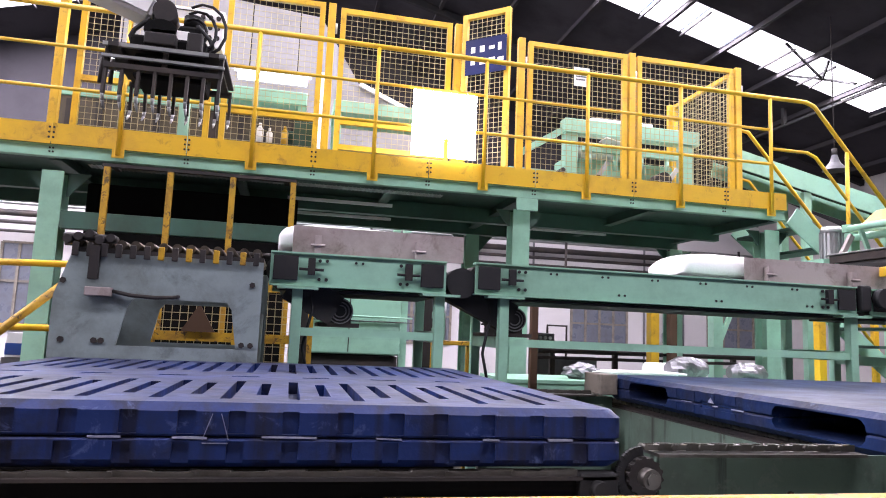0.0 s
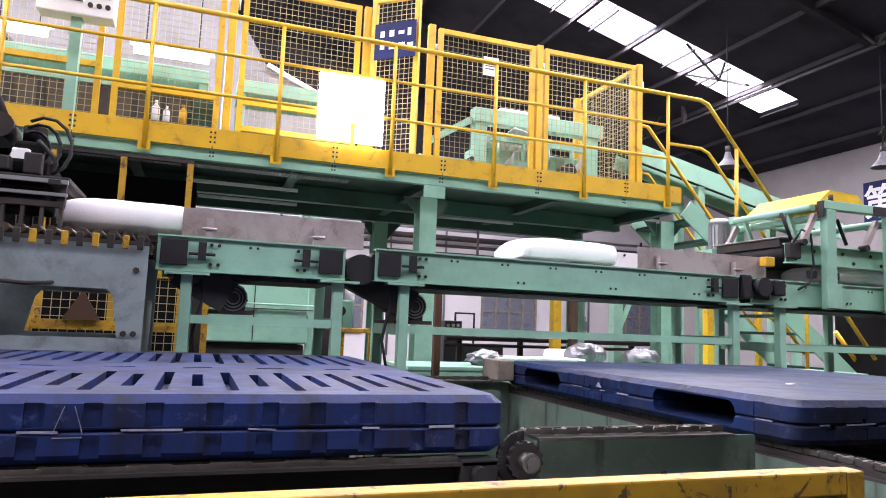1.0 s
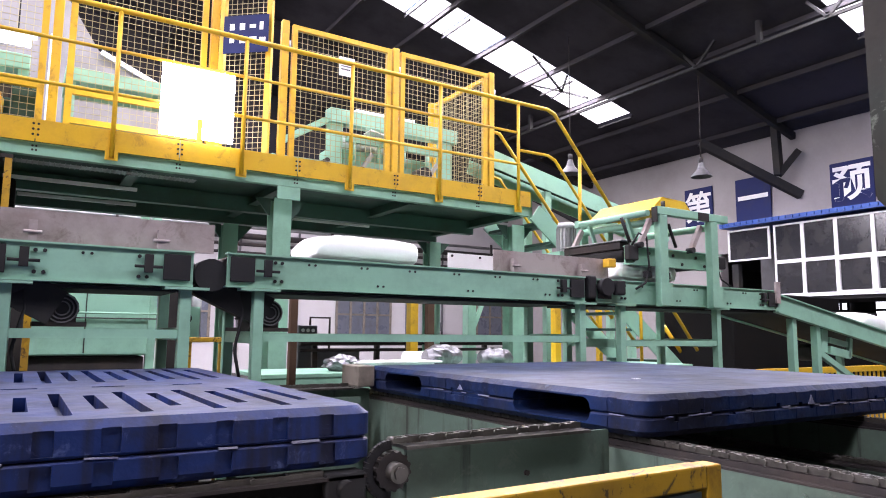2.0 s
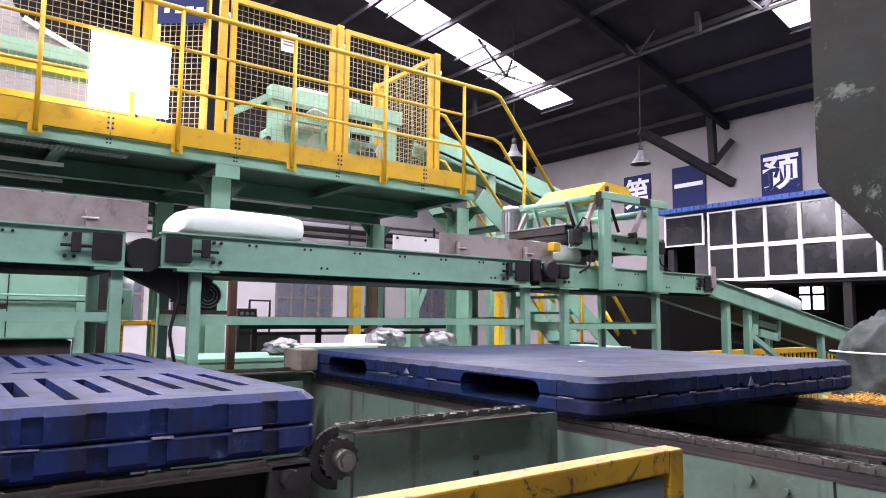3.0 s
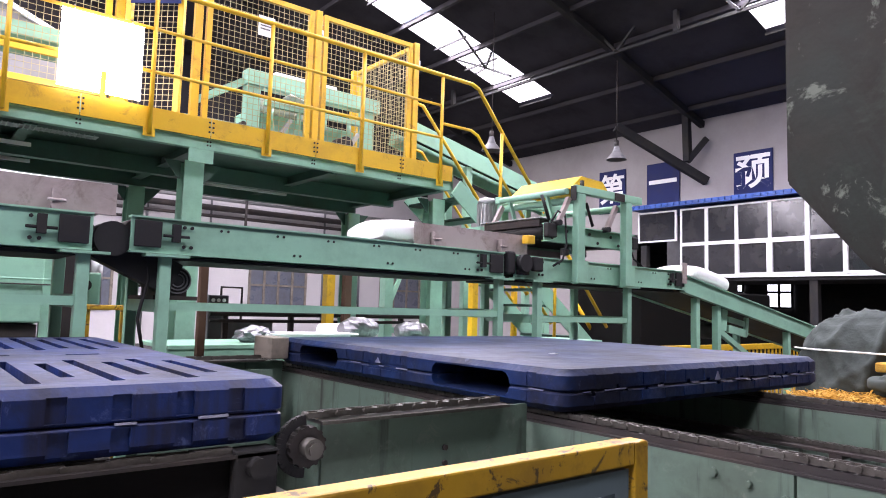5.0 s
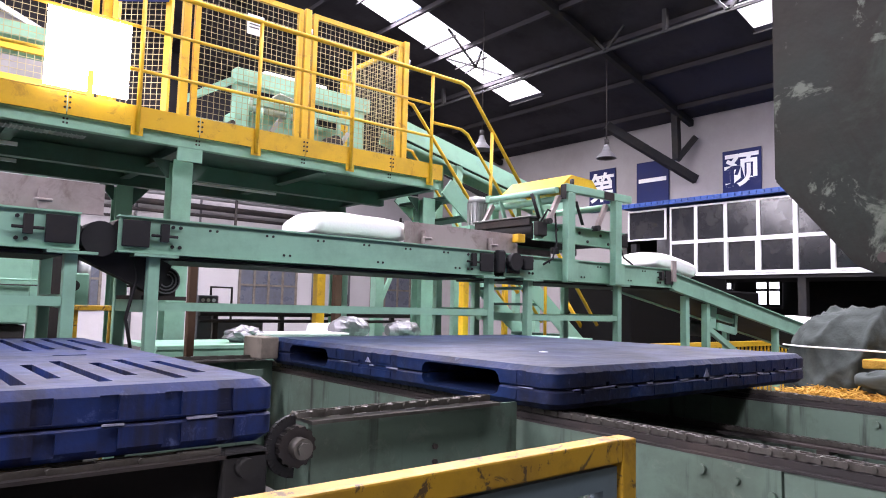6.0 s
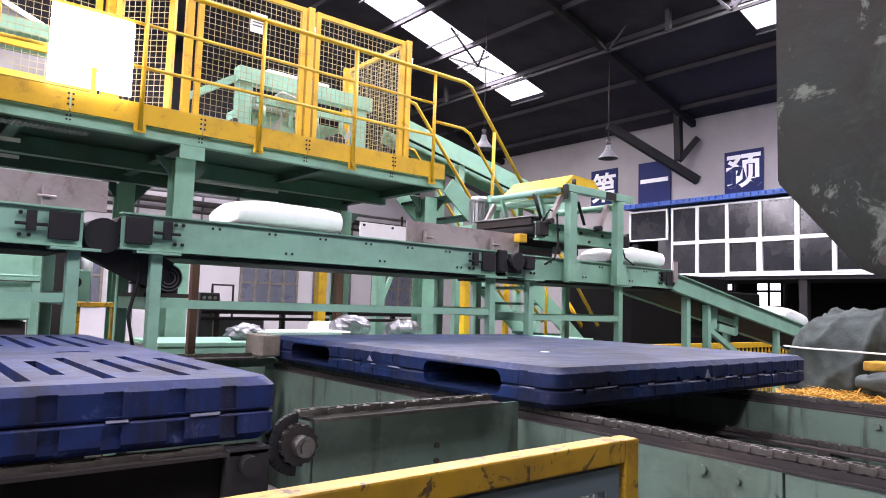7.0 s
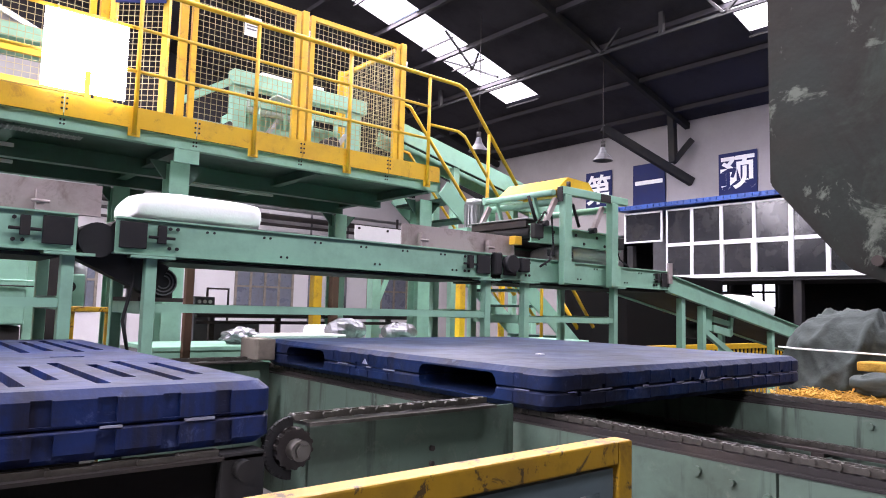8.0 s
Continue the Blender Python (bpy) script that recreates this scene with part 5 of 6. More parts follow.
def lump(bm, x0, x1, y0, y1, z0, z1, seed, amp):
    """A soft bundle: a rounded box with creased faces."""
    d = bmesh.ops.create_cube(bm, size=2)["verts"]
    bmesh.ops.subdivide_edges(bm, edges=list({e for v in d for e in v.link_edges}), cuts=15, use_grid_fill=True)
    c, h = Vector(((x0 + x1) / 2, (y0 + y1) / 2, (z0 + z1) / 2)), Vector(((x1 - x0) / 2, (y1 - y0) / 2, (z1 - z0) / 2))
    for v in bm.verts:
        n = v.co / (abs(v.co.x) ** 5 + abs(v.co.y) ** 5 + abs(v.co.z) ** 5) ** 0.2
        p = Vector((c.x + n.x * h.x, c.y + n.y * h.y, c.z + n.z * h.z))
        k = 1 - abs(noise.noise(Vector((p.x * 5, p.y * 7 + p.z * 4, p.z * 9 + seed))))
        v.co = p - n * amp * k ** 5 + n * amp * 0.3
        v.co.z = max(v.co.z, z0)
    for f in bm.faces:
        f.smooth = True
    return bm


def tarp_pile():
    """Stack under a draped sheet: rounded head, lapped fold across the flank, tie rope, straw packing."""
    t = thing("covered_stack", (5.9, 1.6, 0), "bulky stack under a wrinkled grey tarpaulin tied with rope", "covered stack")
    rng = random.Random(4)
    prof = [(4.86, 0.62), (4.87, 0.80), (4.90, 0.95), (4.93, 1.08), (4.99, 1.19), (5.10, 1.255), (5.30, 1.275), (5.7, 1.26), (6.2, 1.24), (6.5, 1.15), (6.62, 0.9), (6.65, 0.62)]
    lens = [0.0]
    for p, q in zip(prof, prof[1:]):
        lens.append(lens[-1] + math.hypot(q[0] - p[0], q[1] - p[1]))

    def at_len(u):
        d = u * lens[-1]
        for k in range(len(prof) - 1):
            if d <= lens[k + 1] + 1e-9:
                f = (d - lens[k]) / (lens[k + 1] - lens[k])
                return tuple(a + (b - a) * f for a, b in zip(prof[k], prof[k + 1]))
        return prof[-1]
    y_end, nu, nv = 2.27, 110, 190
    bm = bm_new()
    grid = []
    for j in range(nv + 1):
        v = j / nv
        y = y_end - 3.0 * v ** 1.35
        e = (1 - max(0.0, 1 - (y_end - y) / 0.34) ** 2.6) ** 0.5 if y_end - y < 0.34 else 1.0
        row = []
        for i in range(nu + 1):
            u = i / nu
            px, pz = at_len(u)
            x = 5.75 + (px - 5.75) * (0.62 + 0.38 * e)
            z = 0.62 + (pz - 0.62) * (0.35 + 0.65 * e)
            p = Vector((x, y, z))
            w = p + 0.12 * Vector((noise.noise(p * 3), noise.noise(p * 3 + Vector((5, 1, 0))), noise.noise(p * 3 + Vector((0, 7, 2)))))
            big = (1 - abs(noise.noise(Vector((w.x * 2.0, w.y * 3.2 + w.z * 2.6, 1.0))))) ** 6
            fine = (1 - abs(noise.noise(Vector((w.x * 4.5, w.y * 6.0 - w.z * 7.5, 4.0))))) ** 6
            out = 0.060 * big + 0.026 * fine - 0.035
            lap = y - 1.66 - 0.28 * (1.1 - z)
            out += 0.03 * math.exp(-(lap / 0.035) ** 2) * (1 + noise.noise(p * 22)) - (0.075 if lap < -0.03 else 0.0)
            ridge = y - 2.06 - 0.2 * (z - 1.2)
            out += 0.022 * math.exp(-(ridge / 0.03) ** 2)
            side = 1.0 if u < 0.5 else -1.0
            flank = max(0.0, min(1.0, (1.24 - z) / 0.2))
            row.append(bm.verts.new((x - side * out * flank, y, z + out * (1 - flank))))
        grid.append(row)
    for a, b in zip(grid, grid[1:]):
        for i in range(nu):
            f = bm.faces.new((a[i], a[i + 1], b[i + 1], b[i]))
            f.smooth = True
    bm.faces.new(grid[0])
    part("tarpaulin", bm, TARP, t, "wrinkled grey-green tarpaulin")
    part("stack", box(bm_new(), 5.0, 6.5, -0.5, 2.1, 0.0, 0.7), WOOD, t)
    part("rope", pipe(bm_new(), [(5.42, 2.31, 1.0), (5.06, 2.25, 1.022), (4.84, 2.05, 1.025), (4.79, 1.60, 1.022), (4.78, 1.2, 1.016), (4.78, 0.4, 1.0)], 0.006, 6), WHITE, t, "pale tie rope")
    solid("straw_slab", box(bm_new(), 4.72, 4.93, 0.5, 1.63, 0.915, 0.972, 0.01), STRAW, "flat slab of yellow packing straw on the bundle", "straw", at=(4.8, 1.0, 0.915))
    solid("tarpaulin_roll", lump(bm_new(), 4.56, 4.9, 0.5, 1.64, 0.775, 0.914, 3.0, 0.035), TARP, "creased grey tarpaulin bundle lying beside the stack", "bundle", at=(4.7, 1.1, 0.775))
    bm = bm_new()
    for k in range(1500):
        x, y, z = rng.uniform(4.3, 4.85), rng.uniform(0.9, 1.98), rng.uniform(0.748, 0.772)
        a = rng.uniform(0, math.tau)
        l = rng.uniform(0.03, 0.10)
        beam(bm, (x, y, z), (x + l * math.cos(a), y + l * math.sin(a), z + rng.uniform(-0.015, 0.02)), rng.uniform(0.004, 0.014), 0.002)
    box(bm, 4.3, 4.88, 0.5, 2.0, 0.66, 0.752)
    solid("loose_straw", bm, STRAW, "heap of loose yellow straw on a low bench", "straw", kind="stuff", at=(4.5, 1.6, 0.66))
    solid("low_bench", box(bm_new(), 4.05, 4.855, 0.5, 2.45, 0, 0.658), DARK, "dark low bench under loose straw", "bench", at=(4.5, 1.6, 0))


tarp_pile()


# ---- white bags ----
def bag_mesh(L, W, H):
    """A filled pillow bag: flat bottom and top, rounded flanks, softly uneven, one folded end."""
    bm = bm_new()
    bmesh.ops.create_cube(bm, size=2)
    bmesh.ops.subdivide_edges(bm, edges=bm.edges, cuts=13, use_grid_fill=True)
    for v in bm.verts:
        x, y, z = v.co
        q = lambda a, p: math.copysign(abs(a) ** p, a)
        rx = (1 - 0.05 * abs(y) ** 4) * (1 - (0.10 if x < 0 else 0.04) * max(0, z) ** 2)
        ry = (1 - 0.05 * abs(x) ** 6) * (1 - 0.07 * abs(z) ** 2)
        rz = (1 - (0.26 if x < 0 else 0.14) * abs(x) ** 6) * (1 - 0.30 * abs(y) ** 2.6)
        nz = noise.noise(Vector((x * 1.7, y * 1.7, z + 5))) * 0.07
        wr = noise.noise(Vector((x * 6, y * 3, 9))) * 0.02
        zz = z * rz
        v.co = (x * rx * L / 2, y * ry * W / 2, H / 2 + (zz * (1 + nz) + (wr if z > 0 else 0)) * H / 2)
    zmin = min(v.co.z for v in bm.verts)
    for v in bm.verts:
        v.co.z -= zmin
        if v.co.z < H * 0.12:
            v.co.z *= 0.3
    for f in bm.faces:
        f.smooth = True
    return bm


BAG_L, BAG_W, BAG_H = 0.65, 0.47, 0.165


def make_bag():
    b = thing("white_bag", (0, 0, 0), "plump white woven plastic bag lying on the conveyor", "bag", "filled bags")
    part("sack", bag_mesh(BAG_L, BAG_W, BAG_H), BAG, b)
    bm = bm_new()
    box(bm, BAG_L / 2 - 0.02, BAG_L / 2 + 0.012, -BAG_W * 0.36, BAG_W * 0.36, BAG_H * 0.42, BAG_H * 0.46, 0.002)
    part("stitched_end", bm, BAG, b)
    return b


bags = [make_bag()]
for _ in range(4):
    bags.append(copy_thing(bags[0], Matrix()))


# ---- palletising robot ----
def robot():
    r = thing("palletising_robot", (-2.6, 3.4, 0), "white palletising robot standing beside the bag table", "robot")
    bm = bm_new()
    rod(bm, (-2.6, 3.4, 0.6), (-2.6, 3.4, 1.2), 0.32, 28, 0.28)
    box(bm, -2.85, -2.35, 3.15, 3.65, 1.2, 1.7, 0.05)
    part("turret", bm, ROBOT, r)
    part("pedestal", box(bm_new(), -3.0, -2.2, 3.0, 3.8, 0, 0.6, 0.02), YELLOW, r)
    bm = bm_new()
    beam(bm, (-2.6, 3.28, 1.5), (-2.62, 3.28, 3.5), 0.18, 0.26, up=(1, 0, 0))
    rod(bm, (-2.62, 3.16, 3.5), (-2.62, 3.6, 3.5), 0.17, 24)
    part("lower_arm", bm, ROBOT, r)
    return r


ROBOT = paint("white_robot_paint", (0.74, 0.73, 0.72), 0.4, amount=0.2, dirt=(0.3, 0.28, 0.26))
robot()
ELBOW = Vector((-2.62, 3.48, 3.5))


def forearm():
    """Along local +x from the elbow."""
    f = thing("robot_forearm", (0, 0, 0), "white tapered robot forearm with black hose", "robot arm")
    bm = bm_new()
    pts = [(0, 0.14), (0.5, 0.12), (1.72, 0.06), (1.72, -0.06), (0.5, -0.10), (0, -0.13), (-0.3, -0.11), (-0.3, 0.11)]
    prism(bm, pts, "y", -0.10, 0.10)
    bmesh.ops.bevel(bm, geom=list(bm.edges), offset=0.02, segments=2, affect="EDGES")
    part("casting", bm, ROBOT, f)
    part("hose", pipe(bm_new(), [(0.1, -0.13, 0.2), (0.6, -0.13, 0.19), (1.2, -0.12, 0.16), (1.6, -0.10, 0.12), (1.8, -0.08, 0.02)], 0.022, 8), BLACK, f)
    part("wrist_joint", rod(bm_new(), (1.78, -0.13, 0), (1.78, 0.13, 0), 0.06, 20), DARK, f)
    return f


def gripper():
    """Fork gripper; local origin under the tine tips, fork along y."""
    g = thing("bag_gripper", (0, 0, 0), "black fork gripper with rows of curved steel tines", "gripper")
    bm = bm_new()
    rod(bm, (0, 0, 0.48), (0, 0, 0.62), 0.10, 22)
    rod(bm, (-0.06, -0.16, 0.58), (-0.06, 0.14, 0.58), 0.085, 20)
    box(bm, -0.21, 0.19, -0.17, 0.17, 0.412, 0.535, 0.03)
    box(bm, 0.02, 0.15, -0.14, 0.10, 0.50, 0.66, 0.03)
    part("wrist", bm, DEEP_BLACK, g)
    part("flange", rod(bm_new(), (0, 0, 0.536), (0, 0, 0.565), 0.135, 24), DARK, g)
    part("motor", rod(bm_new(), (0.085, -0.02, 0.66), (0.085, -0.02, 0.78), 0.055, 16), DEEP_BLACK, g, "small black upright motor")
    part("valve_block", box(bm_new(), -0.12, 0.04, -0.24, -0.172, 0.43, 0.52, 0.01), DARK, g)
    part("valve_block", box(bm_new(), 0.09, 0.17, -0.22, -0.172, 0.42, 0.56, 0.01), DARK, g)
    bm = bm_new()
    box(bm, -0.30, 0.30, -0.25, 0.25, 0.38, 0.41, 0.005)
    box(bm, -0.27, -0.22, -0.30, 0.30, 0.35, 0.379)
    box(bm, 0.22, 0.27, -0.30, 0.30, 0.35, 0.379)
    part("top_frame", bm, DARK, g)
    bm = bm_new()
    box(bm, -0.17, 0.19, -0.20, 0.08, 0.20, 0.379, 0.02)
    rod(bm, (-0.12, -0.22, 0.30), (0.2, -0.22, 0.30), 0.035, 14)
    box(bm, 0.02, 0.20, -0.24, -0.1, 0.24, 0.33, 0.01)
    part("press_cylinder", bm, DEEP_BLACK, g)
    # front comb hangs low on two hangers, rear comb is swung up under the frame
    for y, zb, n in ((-0.26, 0.225, 8), (0.26, 0.345, 8)):
        part("fork_bar", box(bm_new(), -0.29, 0.29, y - 0.02, y + 0.02, zb - 0.015, zb + 0.02), DARK, g)
        if zb < 0.3:
            for x in (-0.28, 0.28, 0.0):
                part("hanger", beam(bm_new(), (x, y, zb), (x, y + 0.02, 0.385), 0.024, 0.03, up=(0, 1, 0)), DARK, g)
        for k in range(n):
            x = -0.28 + 0.56 * k / (n - 1)
            s = 1 if y < 0 else -1
            t = part("tine", beam(bm_new(), (x, y, zb), (x, y - 0.015 * s, zb - 0.20), 0.016, 0.026, up=(0, 1, 0)), DARK, g)
            bm = bm_new()
            rod(bm, (x, y - 0.015 * s, zb - 0.20), (x, y, zb - 0.245), 0.010, 8, 0.009)
            rod(bm, (x, y, zb - 0.245), (x, y + 0.035 * s, zb - 0.29), 0.009, 8, 0.004)
            part("tine_tip", bm, STEEL, t)
    for k in range(3):
        x = -0.26 - 0.055 * k
        bm = bm_new()
        pipe(bm, [(x + 0.1, 0.1, 0.42), (x, 0.05, 0.43), (x - 0.01, 0.0, 0.40), (x - 0.01, 0.0, 0.22)], 0.012, 6)
        part("clamp_finger", bm, DARK, g)
    bm = bm_new()
    pts = [(0.16 + 0.05 * math.sin(k * 0.8), -0.12, 0.42 + 0.05 * k) for k in range(6)]
    part("air_hose", pipe(bm, pts, 0.012, 6), BLACK, g)
    part("air_hose", pipe(bm_new(), [(-p[0], -0.14, p[2]) for p in pts], 0.014, 6), BLACK, g)
    for k in range(3):
        r = 0.07 + 0.025 * k
        loop = [(0.10 + 0.03 * k + r * math.cos(a), -0.1 - 0.03 * k, 0.62 + r * 1.6 * math.sin(a)) for a in (radians(-70 + 28 * j) for j in range(8))]
        part("air_hose", pipe(bm_new(), loop, 0.010, 6), BLACK, g)
    part("servo_housing", box(bm_new(), -0.12, 0.10, -0.16, 0.02, 0.505, 0.60, 0.015), ROBOT, g, "pale grey servo housing")
    part("slat", box(bm_new(), -0.30, 0.30, -0.285, -0.265, 0.36, 0.385), STEEL, g)
    part("slat", box(bm_new(), -0.30, 0.30, -0.285, -0.265, 0.28, 0.30), STEEL, g)
    flat = Matrix.Diagonal((0.95, 1, 0.72, 1))
    for o in g.children_recursive:
        o.data.transform(flat)
    return g


arm, grip = forearm(), gripper()


# ---- on the platform ----
def platform_machine():
    """Bag closing machine inside the cage: portal frame, body, white bag on it."""
    m = thing("bagging_machine", (3.6, 7.2, DECK), "mint green bagging machine with portal frame inside the cage", "machine")
    part("body", box(bm_new(), 2.95, 4.35, 7.25, 7.62, DECK, 3.38, 0.02), MINT, m)
    for x in (2.95, 4.45):
        part("portal_leg", box(bm_new(), x - 0.08, x + 0.08, 7.08, 7.2, DECK, 3.62, 0.006), MINT, m)
    part("portal_beam", box(bm_new(), 2.86, 4.60, 7.06, 7.22, 3.62, 3.79, 0.006), MINT, m)
    part("side_frame", beam(bm_new(), (2.86, 7.14, 3.66), (2.35, 7.3, 3.35), 0.05, 0.07), MINT, m)
    part("side_box", box(bm_new(), 2.25, 2.86, 7.25, 7.6, DECK, 3.2, 0.015), MINT, m)
    part("white_sheet", box(bm_new(), 3.2, 4.0, 7.10, 7.4, 3.794, 3.84, 0.01), WHITE, m, "white sheet lying on the beam")
    bm = bag_mesh(0.8, 0.4, 0.22)
    bmesh.ops.transform(bm, matrix=Matrix.Translation((3.45, 7.43, 3.385)), verts=bm.verts)
    part("held_bag", bm, BAG, m)
    rng = random.Random(7)
    bm = bm_new()
    for k in range(9):
        x, z = 2.4 + 0.22 * k, rng.uniform(2.9, 3.3)
        rod(bm, (x, 7.22, z), (x, 7.05 + 0.1 * (k % 2), z), 0.03, 10)
        box(bm, x - 0.04, x + 0.03, 7.18, 7.24, z - 0.12, z - 0.04)
    part("fittings", bm, DARK, m)
    for k in range(3):
        part("arm", beam(bm_new(), (3.2 + 0.45 * k, 7.1, 3.0), (3.42 + 0.45 * k, 7.1, 3.32), 0.03, 0.05), STEEL, m)
    part("face_plate", box(bm_new(), 3.10, 3.9, 7.225, 7.249, 3.14, 3.36, 0.004), MINT, m)
    part("clamp_bar", box(bm_new(), 3.05, 4.3, 7.0, 7.05, 3.40, 3.46), MINT, m)
    for k in range(4):
        part("cylinder", rod(bm_new(), (3.15 + 0.33 * k, 7.03, 3.2), (3.15 + 0.33 * k, 7.03, 3.4), 0.025, 10), MINT, m)
    part("motor", rod(bm_new(), (4.1, 7.0, 3.15), (4.1, 7.22, 3.15), 0.09, 16), DARK, m)
    part("chute_plate", beam(bm_new(), (3.3, 7.0, 3.55), (3.75, 7.0, 3.46), 0.2, 0.012), WHITE, m)
    bm = bm_new()
    for k in range(5):
        box(bm, 3.1 + 0.25 * k, 3.2 + 0.25 * k, 7.235, 7.249, 3.05, 3.12)
    part("vent", bm, DARK, m)


# Glow raised to wash the rails nearby, standing in for a bright light behind.
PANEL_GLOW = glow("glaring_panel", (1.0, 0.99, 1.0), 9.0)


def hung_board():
    b = thing("light_panel", (1.09, 5.5, 2.74), "glaring white panel on the guard rail, standing in for a bright light", "light panel")
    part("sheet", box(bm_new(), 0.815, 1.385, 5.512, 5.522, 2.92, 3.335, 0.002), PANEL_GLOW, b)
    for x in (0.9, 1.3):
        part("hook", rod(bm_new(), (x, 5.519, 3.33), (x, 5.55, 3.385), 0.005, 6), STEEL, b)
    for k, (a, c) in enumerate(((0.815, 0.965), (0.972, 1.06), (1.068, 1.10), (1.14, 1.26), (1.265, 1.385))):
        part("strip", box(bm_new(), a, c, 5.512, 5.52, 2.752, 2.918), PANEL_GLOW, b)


def notice(x, y, z, w, h):
    n = thing("paper_notice", (x, y, z), "small white paper notice fixed to the mesh", "notice")
    part("paper", box(bm_new(), x, x + w, y - 0.006, y, z, z + h), WHITE, n)
    bm = bm_new()
    for k in range(4):
        box(bm, x + 0.02, x + w - 0.03 - 0.02 * (k % 2), y - 0.009, y - 0.0065, z + h - 0.04 - 0.032 * k, z + h - 0.028 - 0.032 * k)
    part("print", bm, CABINET, n)


def door_sign():
    """The blue sheet on the open mesh door; its lettering cannot be read."""
    a, b = Vector((1.43, 6.14, 0)), Vector((1.76, 5.855, 0))
    d = (b - a).normalized()
    nrm = Vector((-d.y, d.x, 0))
    if nrm.y > 0:
        nrm = -nrm
    s = thing("door_sign", (a.x, a.y, 3.72), "blue sign with white markings on the mesh door", "sign")
    o = nrm * 0.03
    part("sheet", beam(bm_new(), a + o + Vector((0, 0, 3.93)), b + o + Vector((0, 0, 3.93)), 0.006, 0.36), NAVY, s)
    rng = random.Random(3)
    for r in range(2):
        for k in range(4):
            p = a + (b - a) * (0.14 + 0.22 * k) + nrm * 0.0345 + Vector((0, 0, 4.0 - 0.13 * r))
            q = p + (b - a) * rng.uniform(0.08, 0.17)
            part("marking", beam(bm_new(), p, q, 0.003, rng.uniform(0.03, 0.085)), WHITE, s)


def control_panel():
    c = thing("control_panel", (-1.1, 5.9, 3.4), "white control box with pale screen and dark buttons", "control panel")
    part("box", box(bm_new(), -1.41, -0.84, 5.90, 6.08, 3.63, 3.98, 0.012), WHITE, c)
    part("screen", box(bm_new(), -1.36, -1.08, 5.892, 5.9, 3.74, 3.94), FRAMEWHITE, c)
    for z in (3.736, 3.938):
        part("bezel", box(bm_new(), -1.365, -1.075, 5.884, 5.891, z, z + 0.008), DARK, c)
    for k in range(3):
        for j in range(3):
            part("button", rod(bm_new(), (-1.02 + 0.065 * k, 5.9, 3.90 - 0.09 * j), (-1.02 + 0.065 * k, 5.882, 3.90 - 0.09 * j), 0.02, 12), DARK, c)
    part("stand", box(bm_new(), -1.16, -1.08, 5.96, 6.04, DECK, 3.629), MINT, c)


def shelf_unit(x0, x1, y, z, label):
    s = thing("machine_bed", (x0, y, DECK), label, "machine")
    part("bed", box(bm_new(), x0, x1, y, y + 0.6, z - 0.14, z, 0.01), MINT, s)
    for x in (x0 + 0.05, x1 - 0.05):
        for yy in (y + 0.06, y + 0.54):
            part("leg", box(bm_new(), x - 0.04, x + 0.04, yy - 0.04, yy + 0.04, DECK, z - 0.141), MINT, s)
    part("cross_bar", box(bm_new(), x0 + 0.1, x1 - 0.1, y + 0.02, y + 0.06, 2.98, 3.06), YELLOW, s)
    return s


def platform_clutter():
    rng = random.Random(11)
    # a row of small bottles, cans and boxes standing on the deck behind the mesh
    for k in range(13):
        x = -1.75 + 0.145 * k
        h = rng.uniform(0.16, 0.36)
        kind = rng.choice(("bottle", "can", "carton"))
        if k == 10:
            kind = "bottle"
        mat = [WHITE, MINT, STEEL, WHITE, CABINET][k % 5]
        y = 6.45 + rng.uniform(0, 0.25)
        if kind == "carton":
            solid("carton", box(bm_new(), x - 0.05, x + 0.05, y, y + 0.1, DECK + 0.001, DECK + h * 0.8, 0.004), mat, "small carton standing on the platform deck", "carton", "deck clutter", at=(x, y, DECK))
        else:
            b = thing(kind, (x, y, DECK), f"small {kind} standing on the platform deck", kind, "deck clutter")
            body = YELLOW if k == 10 else mat
            part("body", rod(bm_new(), (x, y, DECK + 0.001), (x, y, DECK + h * 0.75), 0.045, 14), body, b)
            if kind == "bottle":
                part("neck", rod(bm_new(), (x, y, DECK + h * 0.75), (x, y, DECK + h), 0.04, 12, 0.016), body, b)
            else:
                part("lid", rod(bm_new(), (x, y, DECK + h * 0.752), (x, y, DECK + h * 0.78), 0.043, 14), STEEL, b)
    solid("louvre_cabinet", box(bm_new(), 0.02 - 0.32, 0.02 - 0.06, 6.45, 6.75, DECK, DECK + 0.52, 0.01), GREEN, "small green louvred cabinet on the platform", "cabinet", at=(-0.2, 6.6, DECK))


def tube_light(x, y, z, l):
    f = thing("tube_light", (x, y, z), "bright fluorescent tube light over the machine bed", "lamp", "tube lights")
    part("tube", rod(bm_new(), (x - l / 2, y, z), (x + l / 2, y, z), 0.045, 12), TUBE, f)
    part("fitting", box(bm_new(), x - l / 2 - 0.05, x + l / 2 + 0.05, y - 0.03, y + 0.03, z + 0.05, z + 0.09), WHITE, f)
    for s in (-1, 1):
        part("hanger", rod(bm_new(), (x + s * l * 0.35, y, z + 0.09), (x + s * l * 0.35, y, roof_z(x + s * l * 0.35) + 0.01), 0.006, 6), DARK, f)


